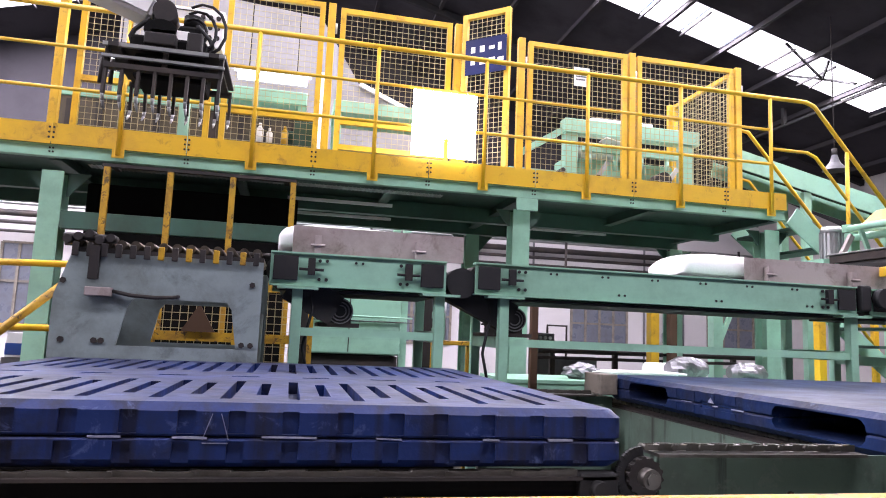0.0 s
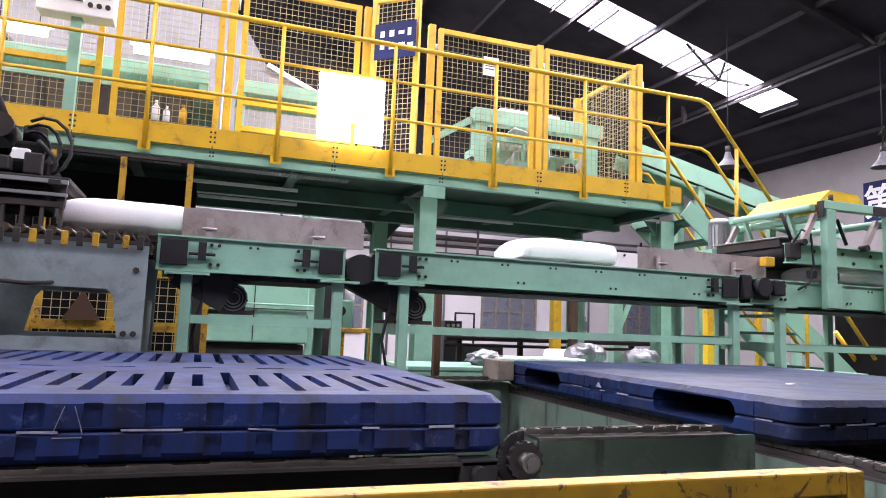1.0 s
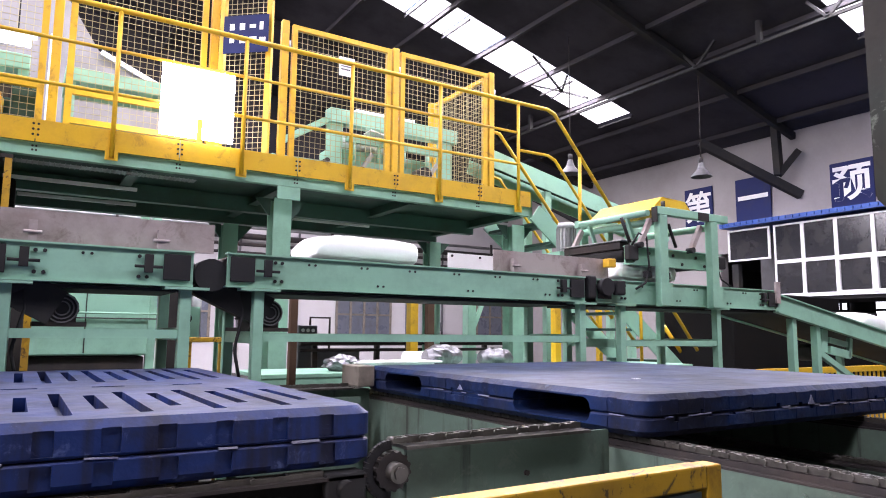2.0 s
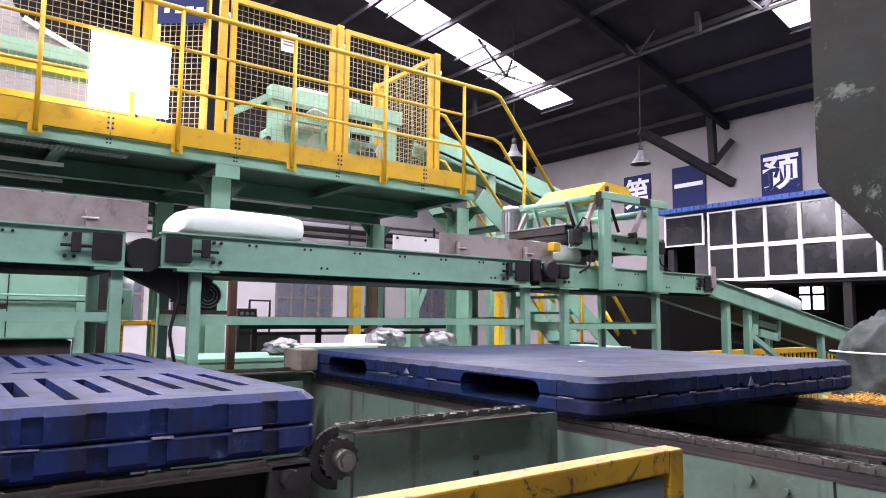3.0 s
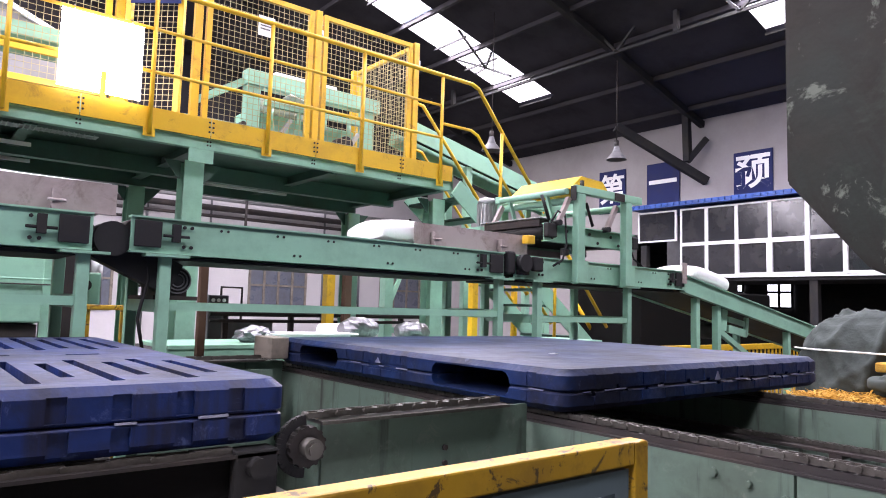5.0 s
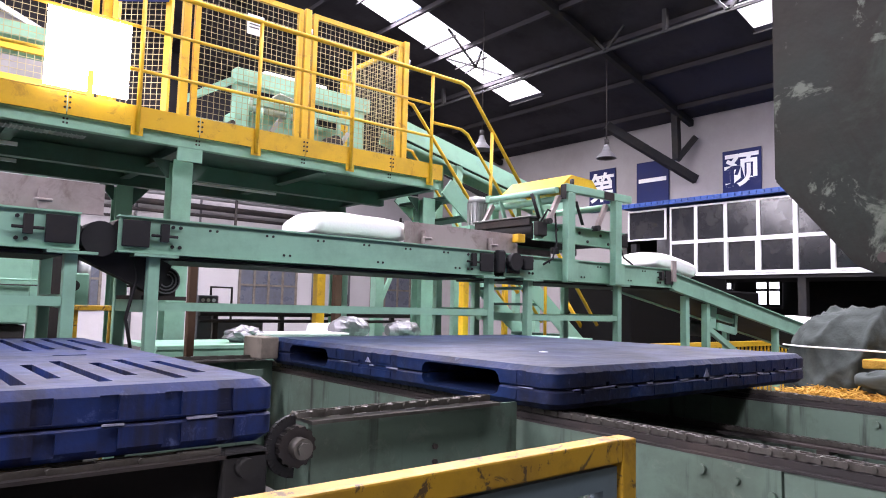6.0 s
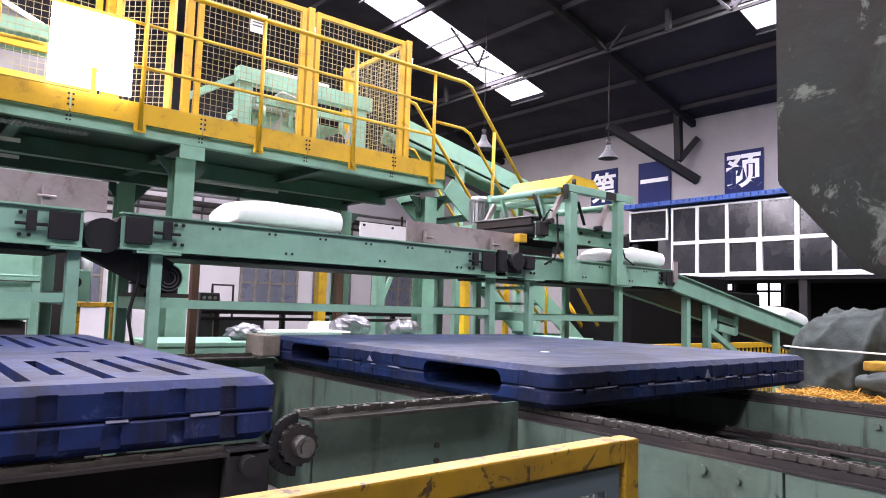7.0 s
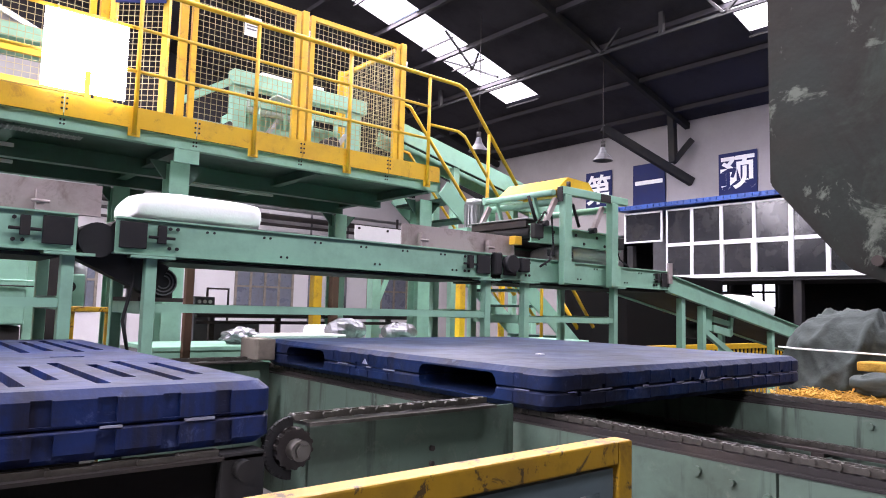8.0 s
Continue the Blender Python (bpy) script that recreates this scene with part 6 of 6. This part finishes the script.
def hopper_tank():
    t = thing("storage_hopper", (0.2, 9.5, 0), "pale grey sheet hopper with sloping top on tall legs", "hopper")
    bm = bm_new()
    prism(bm, [(-1.15, 3.2), (1.55, 3.2), (1.75, 4.12), (0.6, 4.62), (0.05, 5.5), (-2.5, 5.7), (-2.5, 4.6)], "y", 9.0, 10.2)
    part("shell", bm, TANK, t)
    for x in (-1.05, 1.4):
        for y in (9.1, 10.1):
            part("leg", box(bm_new(), x - 0.05, x + 0.05, y - 0.05, y + 0.05, 0, 3.199), MINT, t)
    part("stiffener", beam(bm_new(), (0.62, 8.97, 4.6), (1.74, 8.97, 4.12), 0.05, 0.06), WHITE, t)
    part("stiffener", box(bm_new(), 0.08, 0.14, 8.95, 8.999, 3.2, 4.7), WHITE, t)


TANK = paint("pale_grey_sheet", (0.27, 0.255, 0.26), 0.6, amount=0.3, scale=1.5)
platform_machine()
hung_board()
notice(2.59, 6.2, 3.83, 0.17, 0.2)
door_sign()
control_panel()
shelf_unit(-2.0, -0.08, 6.98, 3.70, "mint green machine bed on legs behind the mesh")
shelf_unit(0.2, 1.25, 6.95, 3.66, "short mint green machine bed behind the guard")
platform_clutter()
tube_light(-0.47, 7.5, 4.0, 0.75)
tube_light(-1.9, 7.5, 4.02, 0.5)
hopper_tank()


# ---- under and behind the platform ----
def hanging_guard():
    g = thing("hanging_guard", (-0.85, 5.45, 1.2), "yellow bar guard hung below the platform edge", "guard")
    part("top_bar", box(bm_new(), -1.58, -0.12, 5.43, 5.47, 2.40, 2.425), DARK, g)
    for x in (-1.545, -1.085, -0.615, -0.145):
        part("bar", box(bm_new(), x - 0.022, x + 0.022, 5.43, 5.47, 1.15, 2.399), YELLOW_WORN, g)
    part("low_bar", box(bm_new(), -1.58, -0.12, 5.43, 5.47, 1.10, 1.149), YELLOW_WORN, g)
    for x in (-1.5, -0.2):
        part("strut", box(bm_new(), x - 0.02, x + 0.02, 5.471, 5.6, 2.40, 2.43), DARK, g)
    part("foot", box(bm_new(), -1.565, -1.525, 5.43, 5.47, 0, 1.099), YELLOW_WORN, g)
    part("foot", box(bm_new(), -0.165, -0.125, 5.43, 5.47, 0, 1.099), YELLOW_WORN, g)


def inner_guard():
    """Yellow framed mesh guard seen through the cut-out of the table."""
    g = thing("inner_guard", (-0.6, 4.6, 0), "yellow framed mesh guard behind the roller table", "guard panel")
    for x in (-1.45, -0.98, -0.43, 0.02):
        part("post", box(bm_new(), x - 0.035, x + 0.035, 4.57, 4.64, 0, 1.56), YELLOW_WORN, g)
    for z in (1.15, 1.49):
        part("cross_bar", box(bm_new(), -1.41, -0.015, 4.58, 4.63, z - 0.03, z + 0.03), YELLOW_WORN, g)
    part("mesh", mesh_grid(bm_new(), (-1.4, 4.6, 0.2), (1.4, 0, 0), (0, 0, 1.3), 0.05), STEEL_MESH, g)
    part("gusset_plate", prism(bm_new(), [(-0.78, 1.18), (-0.57, 1.18), (-0.675, 1.36)], "y", 4.54, 4.565), RUSTY, g)
    for k in range(2):
        part("rail", rod(bm_new(), (-2.6, 5.0, 1.58 - 0.42 * k), (-1.46, 4.75, 1.585 - 0.42 * k), 0.022, 8), YELLOW, g)
    part("diagonal", rod(bm_new(), (-2.2, 4.5, 0.77), (-1.48, 4.5, 1.44), 0.026, 8), YELLOW_WORN, g)


def fence_post(x, y, z, w, mat, label):
    solid("guard_post", box(bm_new(), x - w / 2, x + w / 2, y - w / 2, y + w / 2, 0, z, 0.004), mat, label, "post", "floor guard posts", at=(x, y, 0))


def far_machine():
    m = thing("mint_machine", (0.7, 9.2, 0), "large mint green machine housing behind the conveyors", "machine")
    part("housing", box(bm_new(), 0.02, 1.36, 9.0, 10.2, 0.92, 1.74, 0.02), MINT, m)
    part("lid", box(bm_new(), -0.02, 1.40, 8.96, 10.24, 1.745, 1.80, 0.008), MINT, m)
    part("plinth", box(bm_new(), 0.05, 1.33, 9.05, 10.1, 0, 0.9), DARK, m)
    part("pipe", rod(bm_new(), (0.0, 8.95, 1.42), (1.5, 8.95, 1.42), 0.012, 8), MINT, m)
    part("pipe", rod(bm_new(), (0.0, 8.93, 1.36), (1.5, 8.93, 1.36), 0.008, 8), DARK, m)
    part("door_seam", box(bm_new(), 0.66, 0.672, 8.994, 8.999, 0.95, 1.7), DARK, m)


def filler_head(x, y):
    m = thing("filling_machine", (x, y, 0), "mint green filling machine with dark hub on a post", "machine")
    part("stand", box(bm_new(), x - 0.05, x + 0.05, y, y + 0.1, 0, 1.75), CABINET, m)
    part("plate", box(bm_new(), x - 0.14, x + 0.16, y - 0.04, y - 0.001, 1.1, 1.5, 0.02), MINT, m)
    part("hub", rod(bm_new(), (x, y - 0.09, 1.36), (x, y - 0.041, 1.36), 0.06, 18), DARK, m)
    part("bellows", rod(bm_new(), (x + 0.12, y + 0.15, 1.1), (x + 0.12, y + 0.15, 1.75), 0.09, 16), STEEL, m)


def goods_bench():
    b = thing("goods_bench", (3.2, 5.0, 0), "long mint green bench with pale top behind the line", "bench")
    part("top", box(bm_new(), 1.45, 6.0, 4.68, 5.35, 0.90, 0.93, 0.004), MINT, b)
    part("apron", box(bm_new(), 1.45, 6.0, 4.69, 4.70, 0.55, 0.899), MINT, b)
    for x in (1.6, 3.0, 4.4, 5.8):
        part("leg", box(bm_new(), x - 0.03, x + 0.03, 5.2, 5.26, 0, 0.899), MINT, b)
        part("leg", box(bm_new(), x - 0.03, x + 0.03, 4.71, 4.77, 0, 0.899), MINT, b)
    # foil-wrapped goods
    for x, y, l, r in ((3.15, 5.05, 0.34, 0.105), (3.72, 5.05, 0.34, 0.085)):
        bm = bm_new()
        n, mm = 22, 10
        rings = []
        for i in range(mm + 1):
            u = i / mm
            rr = r * (1 - 0.5 * abs(2 * u - 1) ** 6)
            ring = []
            for k in range(n):
                a = k * math.tau / n
                p = Vector((x - l / 2 + l * u, y + rr * math.cos(a), 0.935 + r * 0.9 + rr * 0.9 * math.sin(a)))
                p += Vector((0, math.cos(a), math.sin(a))) * 0.03 * noise.noise(p * 14)
                ring.append(bm.verts.new((p.x, p.y, max(0.932, p.z))))
            rings.append(ring)
        for a, c in zip(rings, rings[1:]):
            for k in range(n):
                bm.faces.new((a[k], a[(k + 1) % n], c[(k + 1) % n], c[k]))
        bm.faces.new(rings[0])
        bm.faces.new(rings[-1])
        solid("foil_roll", bm, FILM, "crumpled silver film roll lying on the bench", "roll", "film rolls", at=(x, y, 0.93))
    solid("white_roll", rod(bm_new(), (2.86, 5.2, 1.0), (3.25, 5.2, 1.0), 0.068, 20), WHITE, "white plastic film roll lying on the bench", "roll", "film rolls", at=(3.0, 5.2, 0.93))
    bm = bm_new()
    box(bm, 2.2, 3.0, 4.80, 5.15, 0.985, 1.0, 0.004)
    box(bm, 2.25, 2.95, 4.85, 5.1, 0.932, 0.984)
    solid("paper_ream", bm, WHITE, "flat ream of white paper on the bench", "paper", at=(2.6, 5.0, 0.93))
    bm = bm_new()
    bmesh.ops.create_icosphere(bm, subdivisions=3, radius=0.11)
    for v in bm.verts:
        v.co += v.co.normalized() * 0.05 * noise.noise(v.co * 20)
        v.co = Vector((v.co.x * 1.3 + 2.15, v.co.y * 0.8 + 4.9, max(0.932, v.co.z * 0.6 + 0.985)))
    solid("plastic_wrap", bm, FILM, "crumpled clear plastic wrap at the bench end", "wrap", at=(2.15, 4.9, 0.93))


def switch_cabinet():
    c = thing("switch_cabinet", (3.1, 8.1, 0), "dark grey switch cabinet with three white dials", "cabinet")
    part("body", box(bm_new(), 2.92, 3.16, 8.0, 8.3, 0.45, 1.30, 0.01), CABINET, c)
    part("wide_body", box(bm_new(), 3.17, 3.75, 8.02, 8.3, 0.45, 0.98, 0.01), CABINET, c)
    part("stand", box(bm_new(), 2.95, 3.7, 8.05, 8.25, 0, 0.449), DARK, c)
    for k in range(3):
        part("dial", rod(bm_new(), (2.97 + 0.065 * k, 8.0, 1.24), (2.97 + 0.065 * k, 7.99, 1.24), 0.022, 12), WHITE, c)
    part("handle", pipe(bm_new(), [(3.1, 8.1, 1.3), (3.1, 8.1, 1.40), (3.36, 8.1, 1.40), (3.36, 8.1, 0.98)], 0.016, 8), DARK, c)


def mint_portal():
    m = thing("filling_machine", (5.95, 8.1, 0), "mint green filling machine stand with diagonal brace", "machine")
    for x in (5.48, 6.40):
        part("post", box(bm_new(), x - 0.07, x + 0.07, 8.0, 8.14, 0, 1.75, 0.005), MINT, m)
    part("top", box(bm_new(), 5.41, 6.47, 8.0, 8.14, 1.752, 1.85, 0.005), MINT, m)
    part("brace", beam(bm_new(), (5.55, 8.07, 1.3), (5.75, 8.07, 1.75), 0.04, 0.06), MINT, m)
    part("sill", box(bm_new(), 5.55, 6.33, 8.03, 8.11, 0.85, 0.93), MINT, m)


def dark_column(x, y):
    c = thing("vent_pipe", (x, y, 0), "dark grey vertical vent pipe with a box foot", "pipe")
    part("pipe", rod(bm_new(), (x, y, 1.5), (x, y, 4.4), 0.13, 16), CABINET, c)
    part("box", box(bm_new(), x - 0.25, x + 0.25, y - 0.2, y + 0.2, 1.25, 1.55, 0.02), CABINET, c)
    part("stand", box(bm_new(), x - 0.15, x + 0.15, y - 0.15, y + 0.15, 0, 1.249), CABINET, c)


def side_conveyor():
    """The mint chute conveyor rising behind the stair."""
    c = thing("rear_conveyor", (6.5, 7.0, 0), "mint green sloping conveyor behind the staircase", "conveyor")
    for y in (6.75, 7.25):
        part("side_channel", beam(bm_new(), (4.9, y, 3.42), (8.2, y, 2.72), 0.02, 0.22), MINT, c)
    part("belt", beam(bm_new(), (4.9, 7.0, 3.5), (8.2, 7.0, 2.8), 0.44, 0.02), BLACK, c)
    for x, z in ((5.85, 3.1), (7.4, 2.75)):
        for y in (6.8, 7.2):
            part("leg", box(bm_new(), x - 0.05, x + 0.05, y - 0.04, y + 0.04, 0, z), MINT, c)


def yellow_fence_far():
    f = thing("low_fence", (9.8, 4.6, 0), "low yellow bar fence beside the incline", "fence")
    part("rail", box(bm_new(), 7.0, 11.5, 4.57, 4.63, 0.79, 0.86), YELLOW, f)
    for k in range(40):
        part("bar", box(bm_new(), 7.05 + 0.11 * k, 7.07 + 0.11 * k, 4.59, 4.61, 0.12, 0.789), YELLOW, f)
    part("foot_rail", box(bm_new(), 7.0, 11.5, 4.58, 4.62, 0.08, 0.119), YELLOW, f)
    for x in (7.1, 9.2, 11.4):
        part("foot", box(bm_new(), x - 0.04, x + 0.04, 4.56, 4.64, 0, 0.079), YELLOW, f)


def dark_machine():
    m = thing("dark_machine", (9.5, 6.3, 0), "large machine beyond the incline, coloured near black for the shade", "machine")
    # Shade beyond the incline is put into its near-black colour.
    part("body", box(bm_new(), 8.3, 12.2, 5.8, 7.0, 0, 1.62, 0.03), DEEP_BLACK, m)
    part("top_box", box(bm_new(), 8.9, 11.4, 6.0, 6.8, 1.622, 1.85, 0.02), DEEP_BLACK, m)


hanging_guard()
inner_guard()
far_machine()
filler_head(1.62, 8.2)
goods_bench()
switch_cabinet()
mint_portal()
dark_column(11.6, 19.3)
side_conveyor()
yellow_fence_far()
dark_machine()
fence_post(0.82, 4.6, 1.5, 0.09, DARK, "dark steel guard post behind the conveyor")
fence_post(0.90, 4.7, 1.25, 0.06, YELLOW, "yellow guard post behind the conveyor")
fence_post(1.597, 4.5, 1.6, 0.05, RUSTY, "rust brown pipe post behind the conveyor")
fence_post(3.38, 6.0, 1.85, 0.09, YELLOW, "bright yellow guard post under the platform")
fence_post(3.345, 5.6, 1.78, 0.07, RUSTY, "rust brown guard post under the platform")
stair_guard = thing("stair_guard", (6.5, 6.7, 0), "yellow tube guard frame standing below the staircase", "guard")
for x, y in ((6.57, 6.60), (8.50, 6.80), (8.99, 6.60)):
    part("post", box(bm_new(), x - 0.03, x + 0.03, y - 0.03, y + 0.03, 0, 1.9), YELLOW, stair_guard)
part("brace", rod(bm_new(), (7.97, 6.7, 1.35), (8.44, 6.7, 0.85), 0.03, 8), YELLOW, stair_guard)
part("brace", rod(bm_new(), (6.82, 6.6, 1.45), (6.59, 6.6, 1.67), 0.03, 8), YELLOW, stair_guard)
part("rail", box(bm_new(), 6.57, 8.99, 6.66, 6.72, 1.84, 1.90), YELLOW, stair_guard)
fence_post(4.41, 5.0, 1.65, 0.07, YELLOW, "yellow guard post beside the stairs")
fence_post(-0.02, 4.4, 1.5, 0.07, DARK, "dark steel guard post near the table")
def dark_housing():
    """Black body added to fill the dark under the deck, behind the pickup table."""
    m = thing("machine_housing", (-1.0, 5.7, 0), "black body added to fill the dark under the platform deck", "machine")
    part("housing", box(bm_new(), -1.86, -0.10, 6.1, 6.6, 1.62, 2.388, 0.02), DEEP_BLACK, m)
    part("base", box(bm_new(), -1.80, -0.14, 5.62, 6.58, 0, 1.615, 0.01), DEEP_BLACK, m)
    part("cross_beam", box(bm_new(), -1.91, -0.10, 5.66, 5.74, 1.93, 2.07, 0.006), GREEN, m, "mint green cross beam, painted darker for the shade")
    part("pipe", rod(bm_new(), (-1.8, 5.5, 1.80), (-0.15, 5.5, 1.80), 0.02, 8), DARK, m)


dark_housing()


def deck_goods():
    """Bench with bottles and a small cabinet on the deck behind the guards."""
    b = thing("deck_bench", (-1.0, 7.2, DECK), "dark brown machine bench standing on the platform deck", "bench")
    part("front", box(bm_new(), -2.4, -0.05, 6.75, 6.78, DECK, 3.33, 0.004), BROWN, b)
    part("top", box(bm_new(), -2.42, -0.03, 6.74, 7.1, 3.335, 3.38, 0.006), MINT, b)
    for k in range(9):
        part("slat", box(bm_new(), -2.3 + 0.26 * k, -2.24 + 0.26 * k, 6.73, 6.748, DECK + 0.05, 3.30), DARK, b)
    for x, w, h, mat, label in ((-0.50, 0.035, 0.21, WHITE, "white plastic bottle on the deck bench shelf"), (-0.41, 0.03, 0.17, WHITE, "white plastic bottle on the deck bench shelf"),
                                (-0.27, 0.035, 0.20, YELLOW, "yellow plastic bottle on the deck bench shelf")):
        bm = bm_new()
        rod(bm, (x, 6.4, 2.94), (x, 6.4, 2.94 + h * 0.7), w, 14)
        rod(bm, (x, 6.4, 2.94 + h * 0.7), (x, 6.4, 2.94 + h * 0.85), w, 14, w * 0.4)
        rod(bm, (x, 6.4, 2.94 + h * 0.85), (x, 6.4, 2.94 + h), w * 0.4, 10)
        solid("bottle", bm, mat, label, "bottle", "bottles on the deck", at=(x, 6.4, 2.94))
    s = thing("low_shelf", (-0.4, 6.4, DECK), "dark low steel shelf on the platform deck", "shelf")
    part("board", box(bm_new(), -0.62, -0.20, 6.3, 6.5, 2.90, 2.938), DARK, s)
    for x in (-0.6, -0.25):
        part("leg", box(bm_new(), x, x + 0.03, 6.38, 6.42, DECK, 2.899), DARK, s)
    c = thing("small_cabinet", (-0.09, 6.5, DECK), "small dull green cabinet standing on the deck", "cabinet")
    part("body", box(bm_new(), -0.19, 0.03, 6.4, 6.7, DECK, 3.21, 0.008), GREEN, c)
    part("door_panel", box(bm_new(), -0.175, 0.015, 6.388, 6.399, DECK + 0.04, 3.18), GREEN, c)


BROWN = paint("oily_brown_steel", (0.07, 0.055, 0.035), 0.6, amount=0.6, dirt=(0.02, 0.017, 0.012), scale=6)
deck_goods()
b = thing("parts_box", (-2.38, 6.5, 0), "white and blue parts box standing on a stand", "box")
part("carton", box(bm_new(), -2.48, -2.27, 6.5, 6.7, 0.88, 1.09, 0.005), WHITE, b)
part("band", box(bm_new(), -2.484, -2.266, 6.494, 6.706, 0.90, 1.0), BLUE_ROOF, b)
part("stand", box(bm_new(), -2.5, -2.25, 6.48, 6.72, 0, 0.878), CABINET, b)


def annex_windows():
    x = WALL_X + 8.96
    for y0, y1, z0, z1 in ((12.5, 13.0, 2.1, 2.5), (10.75, 11.65, 1.55, 2.45)):
        w = thing("window", (x, y0, z0), "bright daylight window in the dark side room", "window", "side room windows", "structure")
        part("pane", box(bm_new(), x, x + 0.02, y0, y1, z0, z1), DAYGLOW, w)
        for y in (y0, (y0 + y1) / 2, y1):
            part("window_frame", box(bm_new(), x - 0.04, x - 0.002, y - 0.04, y + 0.04, z0, z1), TRUSS, w)
        for z in (z0, (z0 + z1) / 2 + 0.1, z1):
            part("window_bar", box(bm_new(), x - 0.035, x - 0.003, y0, y1, z - 0.04, z + 0.04), TRUSS, w)


annex_windows()


def wall_fittings():
    """Conduits, brackets and a lintel band on the end wall."""
    y = BACK_Y - 0.02
    for x in (5.4, 7.2, 11.0, 12.4):
        solid("conduit", rod(bm_new(), (x, y - 0.03, 0.3), (x, y - 0.03, 4.3), 0.035, 8), CABINET, "thin grey conduit down the white end wall", "conduit", "wall conduits", at=(x, y, 0.3))
    for k, x in enumerate((2.0, 5.0, 8.0, 11.5, 14.0, -2.0, -5.0)):
        b = thing("pipe_bracket", (x, BACK_Y, 3.4), "dark steel bracket holding the wall pipes", "bracket", "pipe brackets")
        part("arm", box(bm_new(), x - 0.03, x + 0.03, BACK_Y - 0.75, BACK_Y, 3.33, 3.39), DARK, b)
        part("upright", box(bm_new(), x - 0.03, x + 0.03, BACK_Y - 0.75, BACK_Y - 0.69, 3.391, 4.3), DARK, b)
    d = thing("switch_box", (12.0, BACK_Y, 1.2), "grey metal switch box on the white end wall", "switch box")
    part("body", box(bm_new(), 11.75, 12.2, BACK_Y - 0.22, BACK_Y - 0.001, 1.1, 1.7, 0.01), CABINET, d)
    part("door_panel", box(bm_new(), 11.78, 12.17, BACK_Y - 0.232, BACK_Y - 0.221, 1.13, 1.67), STEEL, d)


wall_fittings()


def low_guard():
    """Short yellow guard rail behind the junction of the belts, and pipes low along the hall."""
    g = thing("low_guard", (0.88, 4.4, 0), "short yellow guard rail behind the belt junction", "guard")
    part("rail", box(bm_new(), 0.87, 1.14, 4.385, 4.415, 1.16, 1.19, 0.004), YELLOW_WORN, g)
    part("post", box(bm_new(), 1.085, 1.115, 4.416, 4.446, 0, 1.19, 0.004), YELLOW_WORN, g)
    part("post", box(bm_new(), 0.89, 0.92, 4.416, 4.446, 0, 1.19, 0.004), YELLOW_WORN, g)
    c = thing("floor_pipe_rack", (2.99, 7.6, 0), "low dark pipe rack standing along the hall floor", "pipe rack")
    for z, r in ((1.09, 0.028), (1.01, 0.02)):
        part("pipe", rod(bm_new(), (2.79, 7.6, z), (5.86, 7.6, z), r, 10), DARK, c)
    for k in range(4):
        x = 2.99 + k * 0.82
        part("stand", box(bm_new(), x - 0.03, x + 0.03, 7.63, 7.68, 0, 1.14), DARK, c)


low_guard()


# ---- what moves ----
def motions():
    zt = 1.612
    yb = 3.64

    def on_incline(x):
        if x < 5.0:
            return zt, 0.0
        if x < 5.75:
            k = (x - 5.0) / 0.75
            return zt + 0.01 - math.tan(INC) * 0.38 * k * k, math.degrees(INC) * k
        return 1.585 - math.tan(INC) * (x - 5.36) + 0.012, math.degrees(INC)

    def ride(bag, rows):
        out = []
        for t, x in rows:
            z, a = on_incline(x)
            out.append((t, pose(x, yb, z, 0, a, 0)))
        walk(bag, out)

    # first bag: slides onto the roller table, then is lifted away
    walk(bags[0], [(t, pose(x, yb, z)) for t, x, z in ((0, 0.14, zt), (0.5, -0.13, zt), (1.0, -0.345, zt), (1.5, -0.66, zt - 0.01), (1.8, -0.70, zt - 0.01),
                                                       (2.6, -0.70, zt - 0.01), (3.6, -0.75, 2.4), (5.0, -2.2, 2.4), (8.0, -2.4, 2.3))])
    ride(bags[1], ((0, 2.44), (0.5, 2.24), (1.0, 2.05), (1.5, 1.85), (2.5, 1.46), (3.5, 1.085), (4.0, 0.86), (4.5, 0.63), (5.5, 0.2), (6.5, -0.2), (7.6, -0.66), (8.0, -0.70)))
    ride(bags[2], ((0, 5.0), (1.5, 4.15), (3.0, 3.5), (4.0, 3.05), (5.0, 2.6), (5.8, 2.27), (6.0, 2.21), (6.5, 2.06), (7.0, 1.74), (7.5, 1.48), (8.0, 1.265)))
    ride(bags[3], ((0, 8.2), (1.5, 7.48), (3.0, 6.83), (3.5, 6.60), (4.5, 6.20), (6.0, 5.60), (6.5, 5.38), (7.0, 5.06), (8.0, 4.47)))
    ride(bags[4], ((0, 10.4), (3.0, 9.8), (6.0, 8.7), (6.5, 8.38), (7.0, 8.02), (8.0, 7.32)))

    rows = ((0.0, -0.79, 2.30), (0.3, -0.74, 2.06), (0.5, -0.75, 1.87), (0.8, -0.83, 1.63), (1.0, -0.89, 1.54), (1.3, -0.92, 1.46), (1.7, -0.93, 1.45),
            (2.6, -0.93, 1.45), (3.6, -0.98, 2.24), (5.0, -2.43, 2.24), (8.0, -2.63, 2.14))
    walk(grip, [(t, pose(x, 3.62, z)) for t, x, z in rows])
    out = []
    for t, x, z in rows:
        w = Vector((x - 0.06, 3.62, z + 0.54))
        d = w - ELBOW
        # the forearm pivots at its elbow and reaches towards the wrist
        yaw = math.degrees(math.atan2(d.y, d.x))
        pitch = -math.degrees(math.atan2(d.z, math.hypot(d.x, d.y)))
        s = d.normalized() * 1.78
        out.append((t, pose(*(w - s), 0, pitch, yaw)))
    walk(arm, out)


motions()
